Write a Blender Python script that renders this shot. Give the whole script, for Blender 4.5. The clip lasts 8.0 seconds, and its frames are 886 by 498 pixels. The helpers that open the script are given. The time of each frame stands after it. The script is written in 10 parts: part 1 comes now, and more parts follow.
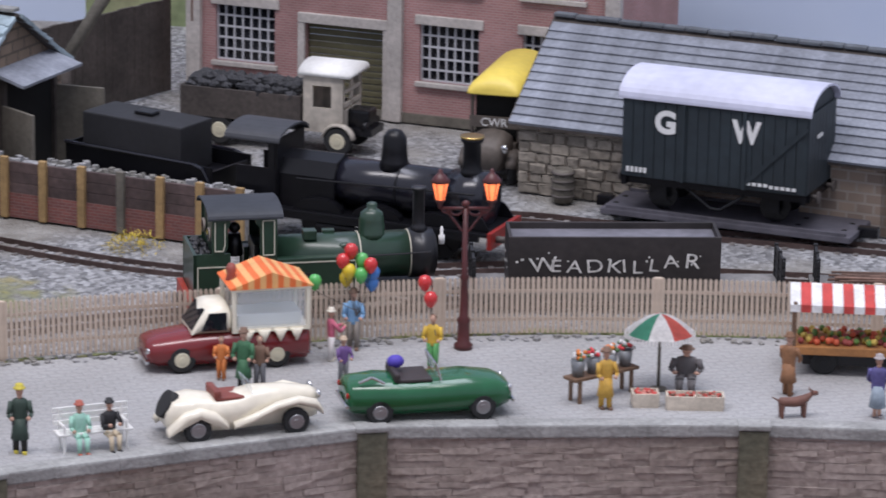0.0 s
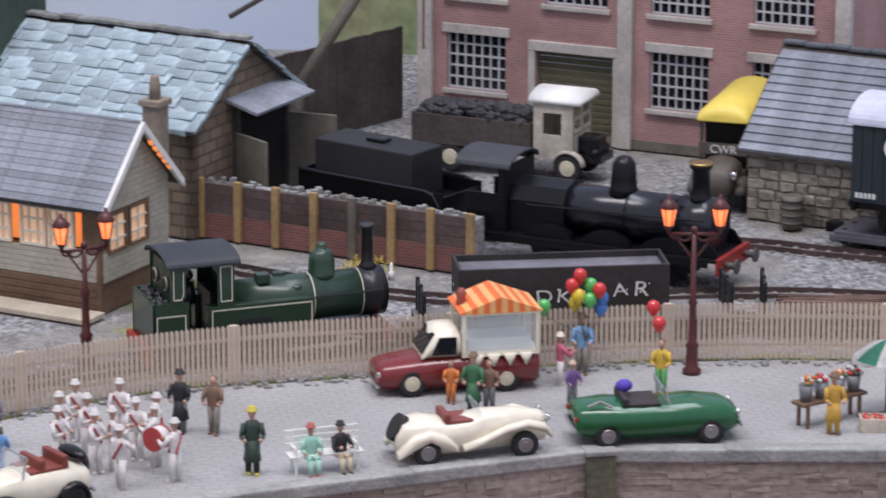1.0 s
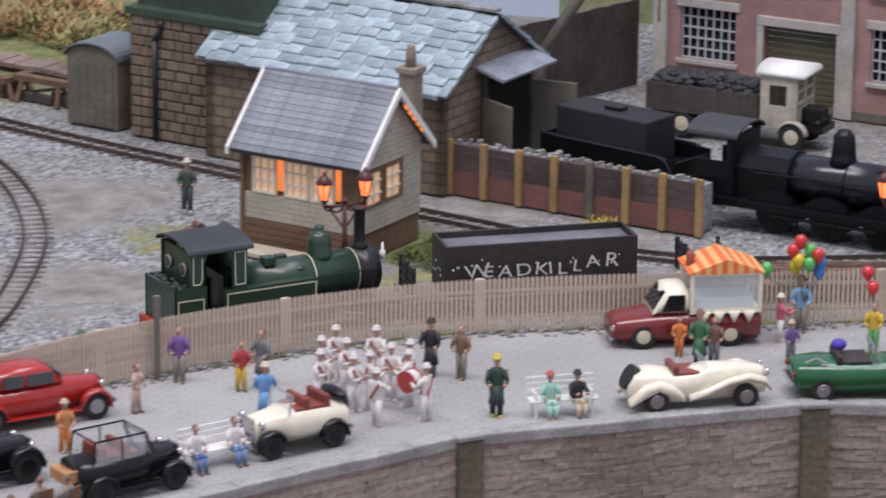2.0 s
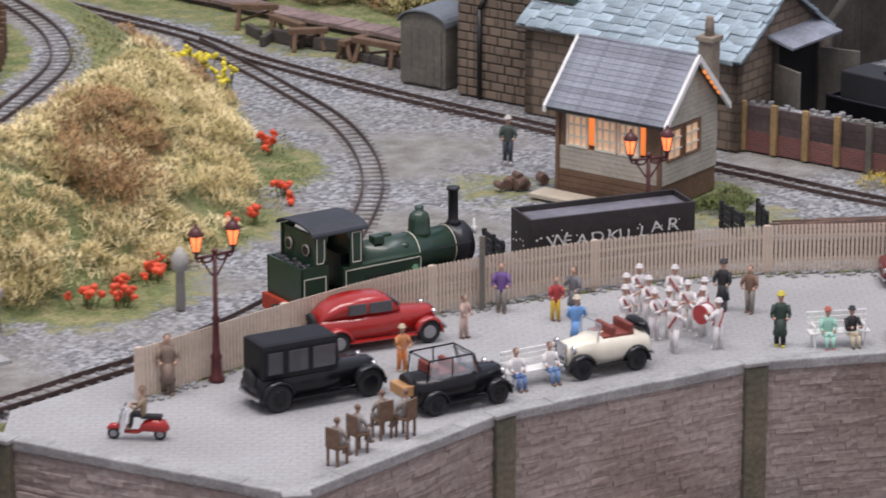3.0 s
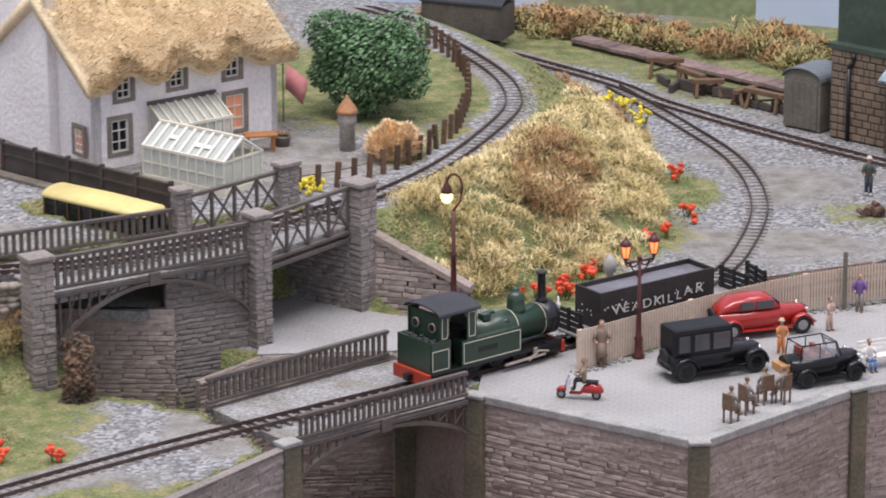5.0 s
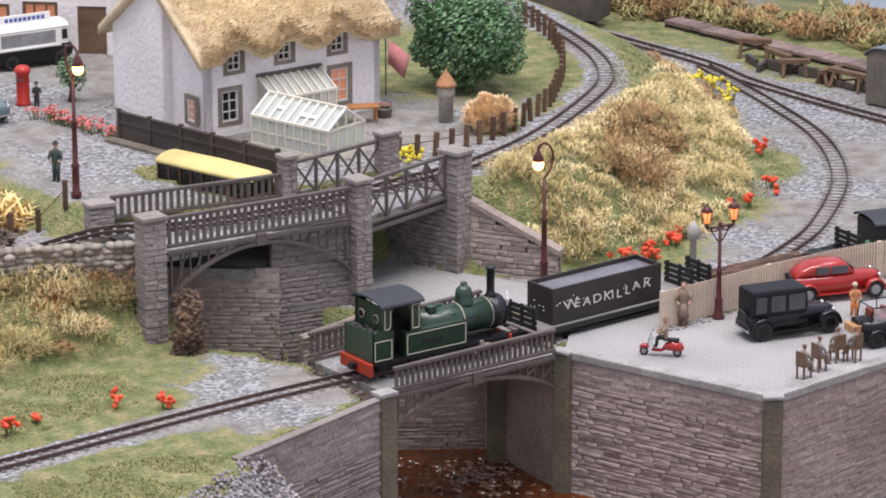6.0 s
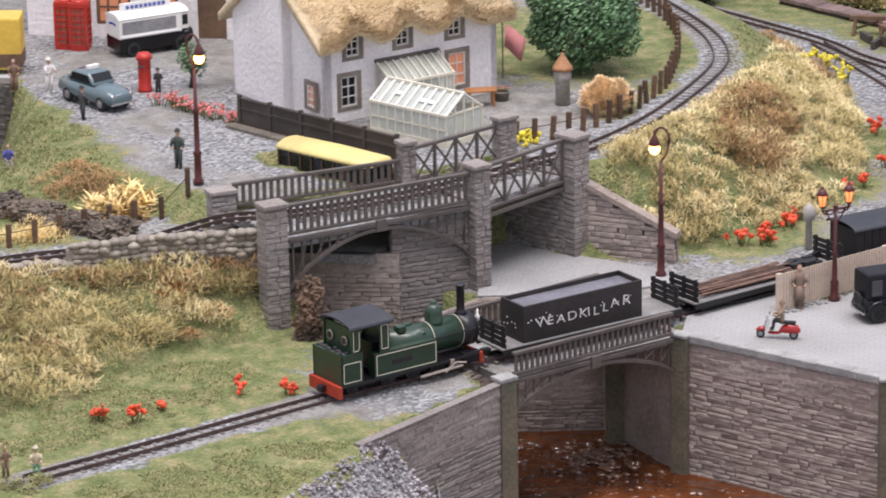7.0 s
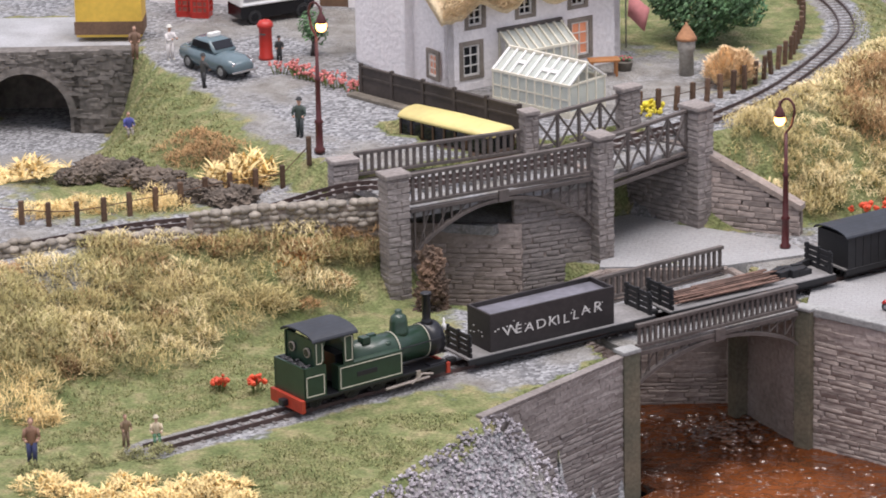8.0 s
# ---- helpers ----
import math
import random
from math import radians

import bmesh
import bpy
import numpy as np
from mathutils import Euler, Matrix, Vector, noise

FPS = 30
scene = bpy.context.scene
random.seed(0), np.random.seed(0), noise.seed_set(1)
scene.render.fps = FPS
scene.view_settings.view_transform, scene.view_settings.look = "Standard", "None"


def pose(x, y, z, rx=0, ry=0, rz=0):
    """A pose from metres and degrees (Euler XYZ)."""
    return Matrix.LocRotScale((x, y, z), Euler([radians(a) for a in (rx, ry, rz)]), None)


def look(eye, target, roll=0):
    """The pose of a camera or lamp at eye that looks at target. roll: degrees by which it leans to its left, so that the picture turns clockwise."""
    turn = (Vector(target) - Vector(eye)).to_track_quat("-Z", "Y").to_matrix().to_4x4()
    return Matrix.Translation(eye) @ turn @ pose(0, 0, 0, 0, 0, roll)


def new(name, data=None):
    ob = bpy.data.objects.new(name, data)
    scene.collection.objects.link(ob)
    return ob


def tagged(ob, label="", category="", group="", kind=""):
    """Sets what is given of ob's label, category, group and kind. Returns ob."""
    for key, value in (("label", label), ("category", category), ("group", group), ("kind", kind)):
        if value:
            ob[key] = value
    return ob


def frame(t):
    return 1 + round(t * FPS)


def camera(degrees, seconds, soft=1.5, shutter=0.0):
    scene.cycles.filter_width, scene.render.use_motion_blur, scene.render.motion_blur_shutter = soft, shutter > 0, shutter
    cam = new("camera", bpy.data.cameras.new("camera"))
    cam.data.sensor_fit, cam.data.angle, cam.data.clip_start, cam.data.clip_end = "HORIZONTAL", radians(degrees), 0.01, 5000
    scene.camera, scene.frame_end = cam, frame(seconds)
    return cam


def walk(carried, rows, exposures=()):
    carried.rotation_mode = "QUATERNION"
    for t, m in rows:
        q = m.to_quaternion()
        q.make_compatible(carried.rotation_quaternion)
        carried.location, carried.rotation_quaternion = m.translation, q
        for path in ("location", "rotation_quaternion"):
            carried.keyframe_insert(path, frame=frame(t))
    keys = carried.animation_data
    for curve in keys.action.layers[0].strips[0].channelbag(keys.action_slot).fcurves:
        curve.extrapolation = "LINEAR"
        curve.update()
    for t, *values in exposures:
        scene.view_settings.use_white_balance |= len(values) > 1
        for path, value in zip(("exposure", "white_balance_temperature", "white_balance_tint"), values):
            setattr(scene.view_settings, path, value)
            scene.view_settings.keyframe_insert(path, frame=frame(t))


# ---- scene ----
cam = camera(13.00, 8.0, soft=1.75, shutter=0.3)
# seconds, eye in metres, yaw, pitch, roll in degrees
PATH = [
    (0, 0.0110, 0.3490, 0.3926, 0.383, -15.964, 0.951),
    (0.5, 0.0115, 0.3429, 0.3929, 2.136, -15.784, 0.332),
    (1, 0.0125, 0.3393, 0.3932, 3.947, -15.531, 0.086),
    (1.2, 0.0120, 0.3392, 0.3892, 4.705, -15.386, 0.080),
    (2.3, 0.0187, 0.1801, 0.4455, 8.688, -16.761, 0.412),
    (2.5, 0.0266, 0.1525, 0.4492, 9.881, -16.760, 0.046),
    (3, 0.0418, 0.0551, 0.4814, 11.917, -17.146, 0.045),
    (3.5, 0.0630, -0.0414, 0.5137, 13.303, -17.560, -0.171),
    (4, 0.0784, -0.1449, 0.5472, 14.864, -17.500, -0.308),
    (4.5, 0.0988, -0.2539, 0.5786, 16.381, -17.257, -0.260),
    (5, 0.1282, -0.3664, 0.6121, 17.558, -16.981, -0.101),
    (5.2, 0.1334, -0.3940, 0.6064, 17.827, -16.783, -0.032),
    (6.3, 0.1796, -0.4785, 0.6418, 19.911, -17.204, -0.497),
    (6.5, 0.1788, -0.4820, 0.6486, 20.240, -17.366, -0.873),
    (7, 0.1777, -0.4830, 0.6502, 21.120, -17.692, -1.071),
    (7.5, 0.1714, -0.4733, 0.6459, 22.105, -17.906, -1.206),
    (8, 0.1678, -0.4723, 0.6469, 22.866, -18.120, -1.239),
]
walk(cam, [(t, Matrix.Translation((x, y, z)) @ pose(0, 0, 0, 90 + p, 0, w) @ pose(0, 0, 0, 0, 0, r)) for t, x, y, z, w, p, r in PATH],
     exposures=((0.0, 0.13, 6080, 10), (1.0, 0.16, 6180, 10), (2.5, 0.15, 6350, 10), (3.5, 0.24, 6450, 10), (4.5, 0.33, 6450, 10), (6.5, 0.53, 6480, 10), (8.0, 0.47, 6500, 10)))

# ---- light: a bright exhibition hall, soft from all round, with strip lights above the layout ----
world = bpy.data.worlds.new("hall")
scene.world = world
world.use_nodes = True
world.node_tree.nodes["Background"].inputs[0].default_value = (0.84, 0.85, 1.0, 1)
world.node_tree.nodes["Background"].inputs[1].default_value = 0.62


def strip_light(name, eye, target, sx, sy, power, colour):
    lamp = bpy.data.lights.new(name, "AREA")
    lamp.shape, lamp.size, lamp.size_y, lamp.energy, lamp.color = "RECTANGLE", sx, sy, power, colour
    ob = new(name, lamp)
    ob.matrix_world = look(eye, target)
    return ob


strip_light("ceiling_light_front", (-0.45, 0.9, 2.3), (-0.3, 1.5, 0), 2.4, 0.5, 46, (1.0, 0.92, 0.9))
strip_light("ceiling_light_back", (0.5, 1.9, 2.4), (-0.3, 1.6, 0), 1.6, 0.5, 16, (0.93, 0.92, 1.0))

# ---- small helpers: all lengths below are in millimetres ----
MM = 0.001


def at(x, y, z=0.0, rz=0.0, rx=0.0, ry=0.0):
    return pose(x * MM, y * MM, z * MM, rx, ry, rz)


def mat(name, colour, rough=0.7, var=0.15, scale=120.0, fine=900.0, bump=0.15, metal=0.0, second=None, second_amount=0.5, spec=0.5, island=0.0, rand=0.0, coat=0.0):
    """Noise-varied surface: colour mottled at two scales, with fine relief."""
    m = bpy.data.materials.new(name)
    m.use_nodes = True
    nt = m.node_tree
    b = nt.nodes["Principled BSDF"]
    b.inputs["Roughness"].default_value, b.inputs["Metallic"].default_value = rough, metal
    b.inputs["Specular IOR Level"].default_value = spec
    b.inputs["Coat Weight"].default_value = coat
    N, L = nt.nodes.new, nt.links.new
    co = N("ShaderNodeTexCoord").outputs["Object"]
    n1, n2 = N("ShaderNodeTexNoise"), N("ShaderNodeTexNoise")
    n1.inputs["Scale"].default_value, n2.inputs["Scale"].default_value = scale, fine
    n1.inputs["Detail"].default_value, n2.inputs["Detail"].default_value = 4, 2
    L(co, n1.inputs["Vector"]), L(co, n2.inputs["Vector"])
    ramp = N("ShaderNodeMapRange")
    ramp.inputs["From Min"].default_value, ramp.inputs["From Max"].default_value = 0.35, 0.65
    L(n1.outputs["Fac"], ramp.inputs["Value"])
    mix = N("ShaderNodeMix")
    mix.data_type = "RGBA"
    c2 = second or tuple(min(1, c * (1 - 2.2 * var)) for c in colour)
    mix.inputs["A"].default_value, mix.inputs["B"].default_value = (*colour, 1), (*c2, 1)
    sc = N("ShaderNodeMath")
    sc.operation = "MULTIPLY"
    sc.inputs[1].default_value = second_amount * 2 if second else 1.0
    L(ramp.outputs[0], sc.inputs[0])
    sc.use_clamp = True
    L(sc.outputs[0], mix.inputs["Factor"])
    hsv = N("ShaderNodeHueSaturation")
    L(mix.outputs["Result"], hsv.inputs["Color"])
    val = N("ShaderNodeMapRange")
    val.inputs["From Min"].default_value, val.inputs["From Max"].default_value = 0.25, 0.75
    val.inputs["To Min"].default_value, val.inputs["To Max"].default_value = 1 - 1.3 * var, 1 + 1.3 * var
    L(n2.outputs["Fac"], val.inputs["Value"])
    out = val.outputs[0]
    for amount, node, socket in ((island, "ShaderNodeNewGeometry", "Random Per Island"), (rand, "ShaderNodeObjectInfo", "Random")):
        if amount:
            r = N("ShaderNodeMapRange")
            r.inputs["To Min"].default_value, r.inputs["To Max"].default_value = 1 - amount, 1 + amount
            L(N(node).outputs[socket], r.inputs["Value"])
            mul = N("ShaderNodeMath")
            mul.operation = "MULTIPLY"
            L(out, mul.inputs[0]), L(r.outputs[0], mul.inputs[1])
            out = mul.outputs[0]
    L(out, hsv.inputs["Value"])
    L(hsv.outputs["Color"], b.inputs["Base Color"])
    if bump:
        bp = N("ShaderNodeBump")
        bp.inputs["Strength"].default_value, bp.inputs["Distance"].default_value = bump, 0.0008
        L(n2.outputs["Fac"], bp.inputs["Height"])
        L(bp.outputs[0], b.inputs["Normal"])
    return m


def glow(name, colour, strength):
    m = bpy.data.materials.new(name)
    m.use_nodes = True
    b = m.node_tree.nodes["Principled BSDF"]
    b.inputs["Base Color"].default_value = (*colour, 1)
    b.inputs["Emission Color"].default_value, b.inputs["Emission Strength"].default_value = (*colour, 1), strength
    return m


def clear(name, colour=(0.9, 0.95, 0.95), alpha=0.25, rough=0.05):
    m = bpy.data.materials.new(name)
    m.use_nodes = True
    b = m.node_tree.nodes["Principled BSDF"]
    b.inputs["Base Color"].default_value, b.inputs["Alpha"].default_value = (*colour, 1), alpha
    b.inputs["Roughness"].default_value = rough
    return m


def part(name, bm, material, parent=None, label="", m=None, smooth=False):
    """Links a bmesh (in millimetres) as one mesh object, under parent if given."""
    bmesh.ops.scale(bm, vec=(MM, MM, MM), verts=bm.verts)
    data = bpy.data.meshes.new(name)
    bm.to_mesh(data)
    bm.free()
    for mm in material if isinstance(material, (list, tuple)) else (material,):
        data.materials.append(mm)
    if smooth:
        for p in data.polygons:
            p.use_smooth = True
    ob = new(name, data)
    ob.parent = parent
    if m is not None:
        ob.matrix_basis = m
    return tagged(ob, label)


def again(ob, m, parent=None):
    """Another object on the same mesh."""
    o = new(ob.name.split(".")[0], ob.data)
    o.parent = parent
    o.matrix_basis = m
    if "label" in ob:
        o["label"] = ob["label"]
    return o


def thing(name, m, label, category, group="", kind=""):
    ob = new(name)
    ob.empty_display_size = 0.01
    ob.matrix_basis = m
    return tagged(ob, label, category, group, kind)


def box(bm, x, y, z, sx, sy, sz, bev=0.0, mi=0, rot=None):
    """Box with its base's middle at (x, y, z)."""
    vs = bmesh.ops.create_cube(bm, size=1)["verts"]
    bmesh.ops.scale(bm, vec=(sx, sy, sz), verts=vs)
    fs = {f for v in vs for f in v.link_faces}
    if bev:
        r = bmesh.ops.bevel(bm, geom=list({e for v in vs for e in v.link_edges}), offset=bev, segments=2, affect="EDGES", profile=0.6)
        vs = list({v for f in r["faces"] for v in f.verts} | {v for v in vs if v.is_valid})
        fs = {f for v in vs for f in v.link_faces}
    mt = Matrix.Translation((x, y, z + sz / 2))
    bmesh.ops.transform(bm, matrix=(mt @ rot) if rot is not None else mt, verts=vs)
    for f in fs:
        f.material_index = mi
    return vs


def cyl(bm, a, b, r0, r1=None, seg=12, mi=0, caps=True):
    """Cylinder or cone from point a to point b."""
    a, b = Vector(a), Vector(b)
    d = b - a
    r = bmesh.ops.create_cone(bm, cap_ends=caps, segments=seg, radius1=r0, radius2=r0 if r1 is None else r1, depth=d.length)
    q = Vector((0, 0, 1)).rotation_difference(d).to_matrix().to_4x4()
    bmesh.ops.transform(bm, matrix=Matrix.Translation((a + b) / 2) @ q, verts=r["verts"])
    for f in {f for v in r["verts"] for f in v.link_faces}:
        f.material_index = mi
        f.smooth = seg > 6 and len(f.verts) == 4
    return r["verts"]


def ball(bm, x, y, z, r, sx=1, sy=1, sz=1, seg=10, mi=0):
    vs = bmesh.ops.create_uvsphere(bm, u_segments=seg, v_segments=max(5, seg * 2 // 3), radius=r)["verts"]
    bmesh.ops.transform(bm, matrix=Matrix.Translation((x, y, z)) @ Matrix.Diagonal((sx, sy, sz, 1)), verts=vs)
    for f in {f for v in vs for f in v.link_faces}:
        f.material_index, f.smooth = mi, True
    return vs


def turn(bm, x, y, profile, seg=16, mi=0):
    """Surface of revolution about the upright axis at (x, y): profile of (radius, z)."""
    rings = []
    for r, z in profile:
        rings.append([bm.verts.new((x + r * math.cos(2 * math.pi * k / seg), y + r * math.sin(2 * math.pi * k / seg), z)) for k in range(seg)])
    for lo, hi in zip(rings, rings[1:]):
        for k in range(seg):
            f = bm.faces.new((lo[k], lo[(k + 1) % seg], hi[(k + 1) % seg], hi[k]))
            f.material_index, f.smooth = mi, True
    for ring in (rings[0][::-1], rings[-1]):
        f = bm.faces.new(ring)
        f.material_index = mi
    return [v for ring in rings for v in ring]


def prism(bm, outline, lo, hi, axis="y", mi=0):
    """Outline of 2D points swept along an axis from lo to hi. axis y: outline is (x, z); x: (y, z); z: (x, y)."""
    def place(p, d):
        return {"y": (p[0], d, p[1]), "x": (d, p[0], p[1]), "z": (p[0], p[1], d)}[axis]
    a = [bm.verts.new(place(p, lo)) for p in outline]
    b = [bm.verts.new(place(p, hi)) for p in outline]
    n = len(a)
    fs = [bm.faces.new(a), bm.faces.new(b[::-1])]
    for k in range(n):
        fs.append(bm.faces.new((a[k], b[k], b[(k + 1) % n], a[(k + 1) % n])))
    for f in fs:
        f.material_index = mi
    bmesh.ops.recalc_face_normals(bm, faces=fs)
    return a + b


def loft(bm, sections, mi=0, smooth=True, close=True):
    """Skin over rings of 3D points, all of one count, with ends closed."""
    rings = [[bm.verts.new(p) for p in s] for s in sections]
    n = len(rings[0])
    fs = []
    for a, b in zip(rings, rings[1:]):
        for k in range(n):
            fs.append(bm.faces.new((a[k], a[(k + 1) % n], b[(k + 1) % n], b[k])))
    if close:
        fs += [bm.faces.new(rings[0][::-1]), bm.faces.new(rings[-1])]
    for f in fs:
        f.material_index, f.smooth = mi, smooth
    bmesh.ops.recalc_face_normals(bm, faces=fs)
    return [v for r in rings for v in r]


def tube(bm, points, r, seg=6, mi=0):
    """Round bar along a polyline."""
    for a, b in zip(points, points[1:]):
        cyl(bm, a, b, r, seg=seg, mi=mi)


def curve_through(points, step):
    """Even points along a smooth curve through the given plan points, with headings in degrees."""
    p = [Vector((*q, 0)[:3]) for q in points]
    fine = []
    for k in range(len(p) - 1):
        a, b, c, d = p[max(k - 1, 0)], p[k], p[k + 1], p[min(k + 2, len(p) - 1)]
        for j in range(24):
            u = j / 24
            fine.append(0.5 * (2 * b + (c - a) * u + (2 * a - 5 * b + 4 * c - d) * u * u + (3 * b - a - 3 * c + d) * u ** 3))
    fine.append(p[-1])
    out, s, nxt = [], 0.0, 0.0
    for a, b in zip(fine, fine[1:]):
        ln = (b - a).length
        while nxt <= s + ln and ln > 0:
            q = a + (b - a) * ((nxt - s) / ln)
            out.append((q.x, q.y, math.degrees(math.atan2(b.y - a.y, b.x - a.x)), q.z))
            nxt += step
        s += ln
    return out


def bm_new():
    return bmesh.new()


# ---- materials ----
M_PAVE_BED = mat("pavement_bed", (0.40, 0.40, 0.41), 0.9, 0.12, 45, 900, 0.4, second=(0.31, 0.31, 0.31))
M_BALLAST = mat("ballast", (0.30, 0.30, 0.31), 0.95, 0.35, 60, 600, 0.9, second=(0.22, 0.21, 0.19))
M_STONE = mat("moulded_stone", (0.40, 0.335, 0.305), 0.85, 0.16, 22, 420, 0.6, second=(0.27, 0.222, 0.19), rand=0.07, island=0.05)
M_MORTAR = mat("stone_joint", (0.29, 0.24, 0.21), 0.95, 0.2, 60, 600, 0.4)
M_PIER = mat("weathered_pier", (0.17, 0.145, 0.10), 0.8, 0.2, 40, 500, 0.4, second=(0.10, 0.10, 0.07))
M_COPING = mat("coping", (0.36, 0.36, 0.35), 0.85, 0.15, 60, 700, 0.4)
M_GREYSTONE = mat("grey_coursed_stone", (0.285, 0.255, 0.24), 0.9, 0.18, 28, 500, 0.6, second=(0.19, 0.165, 0.15), rand=0.09, island=0.07)
M_FENCE = mat("fence_cream", (0.60, 0.485, 0.385), 0.75, 0.08, 60, 500, 0.1)
M_IRON = mat("dark_painted_iron", (0.105, 0.09, 0.082), 0.6, 0.2, 60, 600, 0.2)
M_RAIL = mat("rail", (0.13, 0.09, 0.082), 0.5, 0.15, 80, 600, 0.1, metal=0.6)
M_SLEEPER = mat("sleeper", (0.215, 0.195, 0.185), 0.9, 0.2, 100, 900, 0.3, rand=0.25)

# ---- the plan (millimetres) ----
WALL = [(-389, 1322), (-271, 1288), (-218, 1385), (-134, 1463), (-19, 1516), (103, 1525), (320, 1512)]
FENCE = [(-352, 1372), (-270, 1491), (-164, 1568), (-34, 1606), (38, 1618), (116, 1618), (320, 1610)]
LINE = [(-760, 790), (-700, 890), (-647, 980), (-577, 1092), (-504, 1209), (-404, 1350), (-366, 1410), (-292, 1506), (-182, 1592), (-50, 1643), (120, 1660), (330, 1652)]
# the laid rails stop under the turf at the near end
LINE_LAID = [(-616, 1029)] + LINE[3:]
CURVE = [(-366, 1410), (-338, 1478), (-325, 1535), (-322, 1590), (-333, 1679), (-365, 1760), (-415, 1830), (-480, 1908)]
BACKLINE = [(-640, 2010), (-492, 1922), (-440, 1878), (-366, 1830), (-278, 1781), (-175, 1725), (-77, 1683), (39, 1700), (140, 1690), (330, 1675)]
SIDING = [(-150, 1835), (-90, 1775), (22, 1768), (66, 1756), (166, 1730), (330, 1690)]
UPPER = [(-790, 1150), (-735, 1222), (-700, 1253), (-640, 1292), (-595, 1315), (-545, 1375), (-512, 1438), (-491, 1478), (-476, 1544), (-472, 1628), (-477, 1680), (-500, 1732), (-544, 1790), (-600, 1850), (-700, 1920)]
UP = 48.0


def inside(x, y, poly):
    hit = np.zeros(x.shape, bool)
    n = len(poly)
    for k in range(n):
        (x0, y0), (x1, y1) = poly[k], poly[(k + 1) % n]
        if y0 != y1:
            hit ^= ((y0 > y) != (y1 > y)) & (x < (x1 - x0) * (y - y0) / (y1 - y0) + x0)
    return hit


def away(x, y, poly, closed=True):
    d = np.full(x.shape, 1e9)
    n = len(poly)
    for k in range(n if closed else n - 1):
        (x0, y0), (x1, y1) = poly[k], poly[(k + 1) % n]
        ux, uy = x1 - x0, y1 - y0
        t = np.clip(((x - x0) * ux + (y - y0) * uy) / (ux * ux + uy * uy), 0, 1)
        d = np.minimum(d, np.hypot(x - x0 - t * ux, y - y0 - t * uy))
    return d


TOP = [(-1300, 2250), (-640, 1900), (-600, 1870), (-520, 1797), (-469, 1711), (-446, 1623), (-458, 1519), (-479, 1446), (-531, 1450), (-569, 1393), (-640, 1312), (-668, 1336), (-735, 1395), (-790, 1440), (-862, 1505), (-900, 1572), (-1010, 1534), (-1300, 1534)]
TOE = [(-1300, 2350), (-620, 1990), (-496, 1908), (-428, 1797), (-391, 1714), (-368, 1598), (-381, 1537), (-409, 1489), (-440, 1440), (-484, 1430), (-527, 1440), (-562, 1384), (-636, 1304), (-662, 1322), (-745, 1340), (-800, 1345), (-850, 1420), (-872, 1510), (-905, 1564), (-1010, 1524), (-1300, 1524)]
SHELF = [(-604, 1290), (-656, 1258), (-693, 1228), (-735, 1205), (-775, 1160), (-1000, 1000), (-1300, 1000), (-1300, 1480), (-868, 1480), (-640, 1315)]
SHELF_TOE = [(-592, 1266), (-630, 1195), (-655, 1110), (-690, 1045), (-760, 960), (-1300, 620), (-1300, 1500), (-860, 1500), (-620, 1330), (-594, 1300)]
GULLY = [(-448, 1215), (-380, 1310), (-440, 1376), (-512, 1350), (-530, 1350), (-556, 1326), (-600, 1320), (-580, 1284), (-572, 1272), (-505, 1264)]
FALL = [(-485, 1123), (-497, 1010), (-530, 800), (-600, 500)]
RIVER = [(-452, 1232), (-485, 1123), (-497, 1010), (-530, 800), (-600, 500), (500, 500), (500, 1510), (320, 1516), (103, 1529), (-19, 1520), (-134, 1467), (-218, 1389), (-271, 1292), (-389, 1326)]
SUNKEN = [(-658, 1403), (-578, 1374), (-567, 1403), (-646, 1432)]
PROM = WALL + FENCE[::-1] + [(-362, 1402), (-395, 1350)]


def blend(x, y, top, toe):
    a, b = inside(x, y, top), inside(x, y, toe)
    s = away(x, y, toe) / (away(x, y, toe) + away(x, y, top) + 1e-6)
    return np.where(a, 1.0, np.where(b, s, 0.0))


def level(x, y):
    """Height of the ground sheet at plan points."""
    x, y = np.asarray(x, float), np.asarray(y, float)
    low = 34 * blend(x, y, SHELF, SHELF_TOE) ** 0.85
    dell = np.clip(1 - np.hypot((x + 905) / 105, (y - 1390) / 150), 0, 1)
    low = low * (1 - 0.97 * np.clip(dell * 4, 0, 1))
    s = blend(x, y, TOP, TOE)
    h = low + (UP - low) * (s * s * (3 - 2 * s) * 0.5 + s * 0.5)
    wet = inside(x, y, RIVER)
    h = np.where(wet, np.maximum(-82, -1.15 * away(x, y, FALL, False)), h)
    h = np.where(inside(x, y, GULLY), -82, h)
    h = np.where(inside(x, y, SUNKEN), 27.5, h)
    return np.where(inside(x, y, PROM), -82, h)


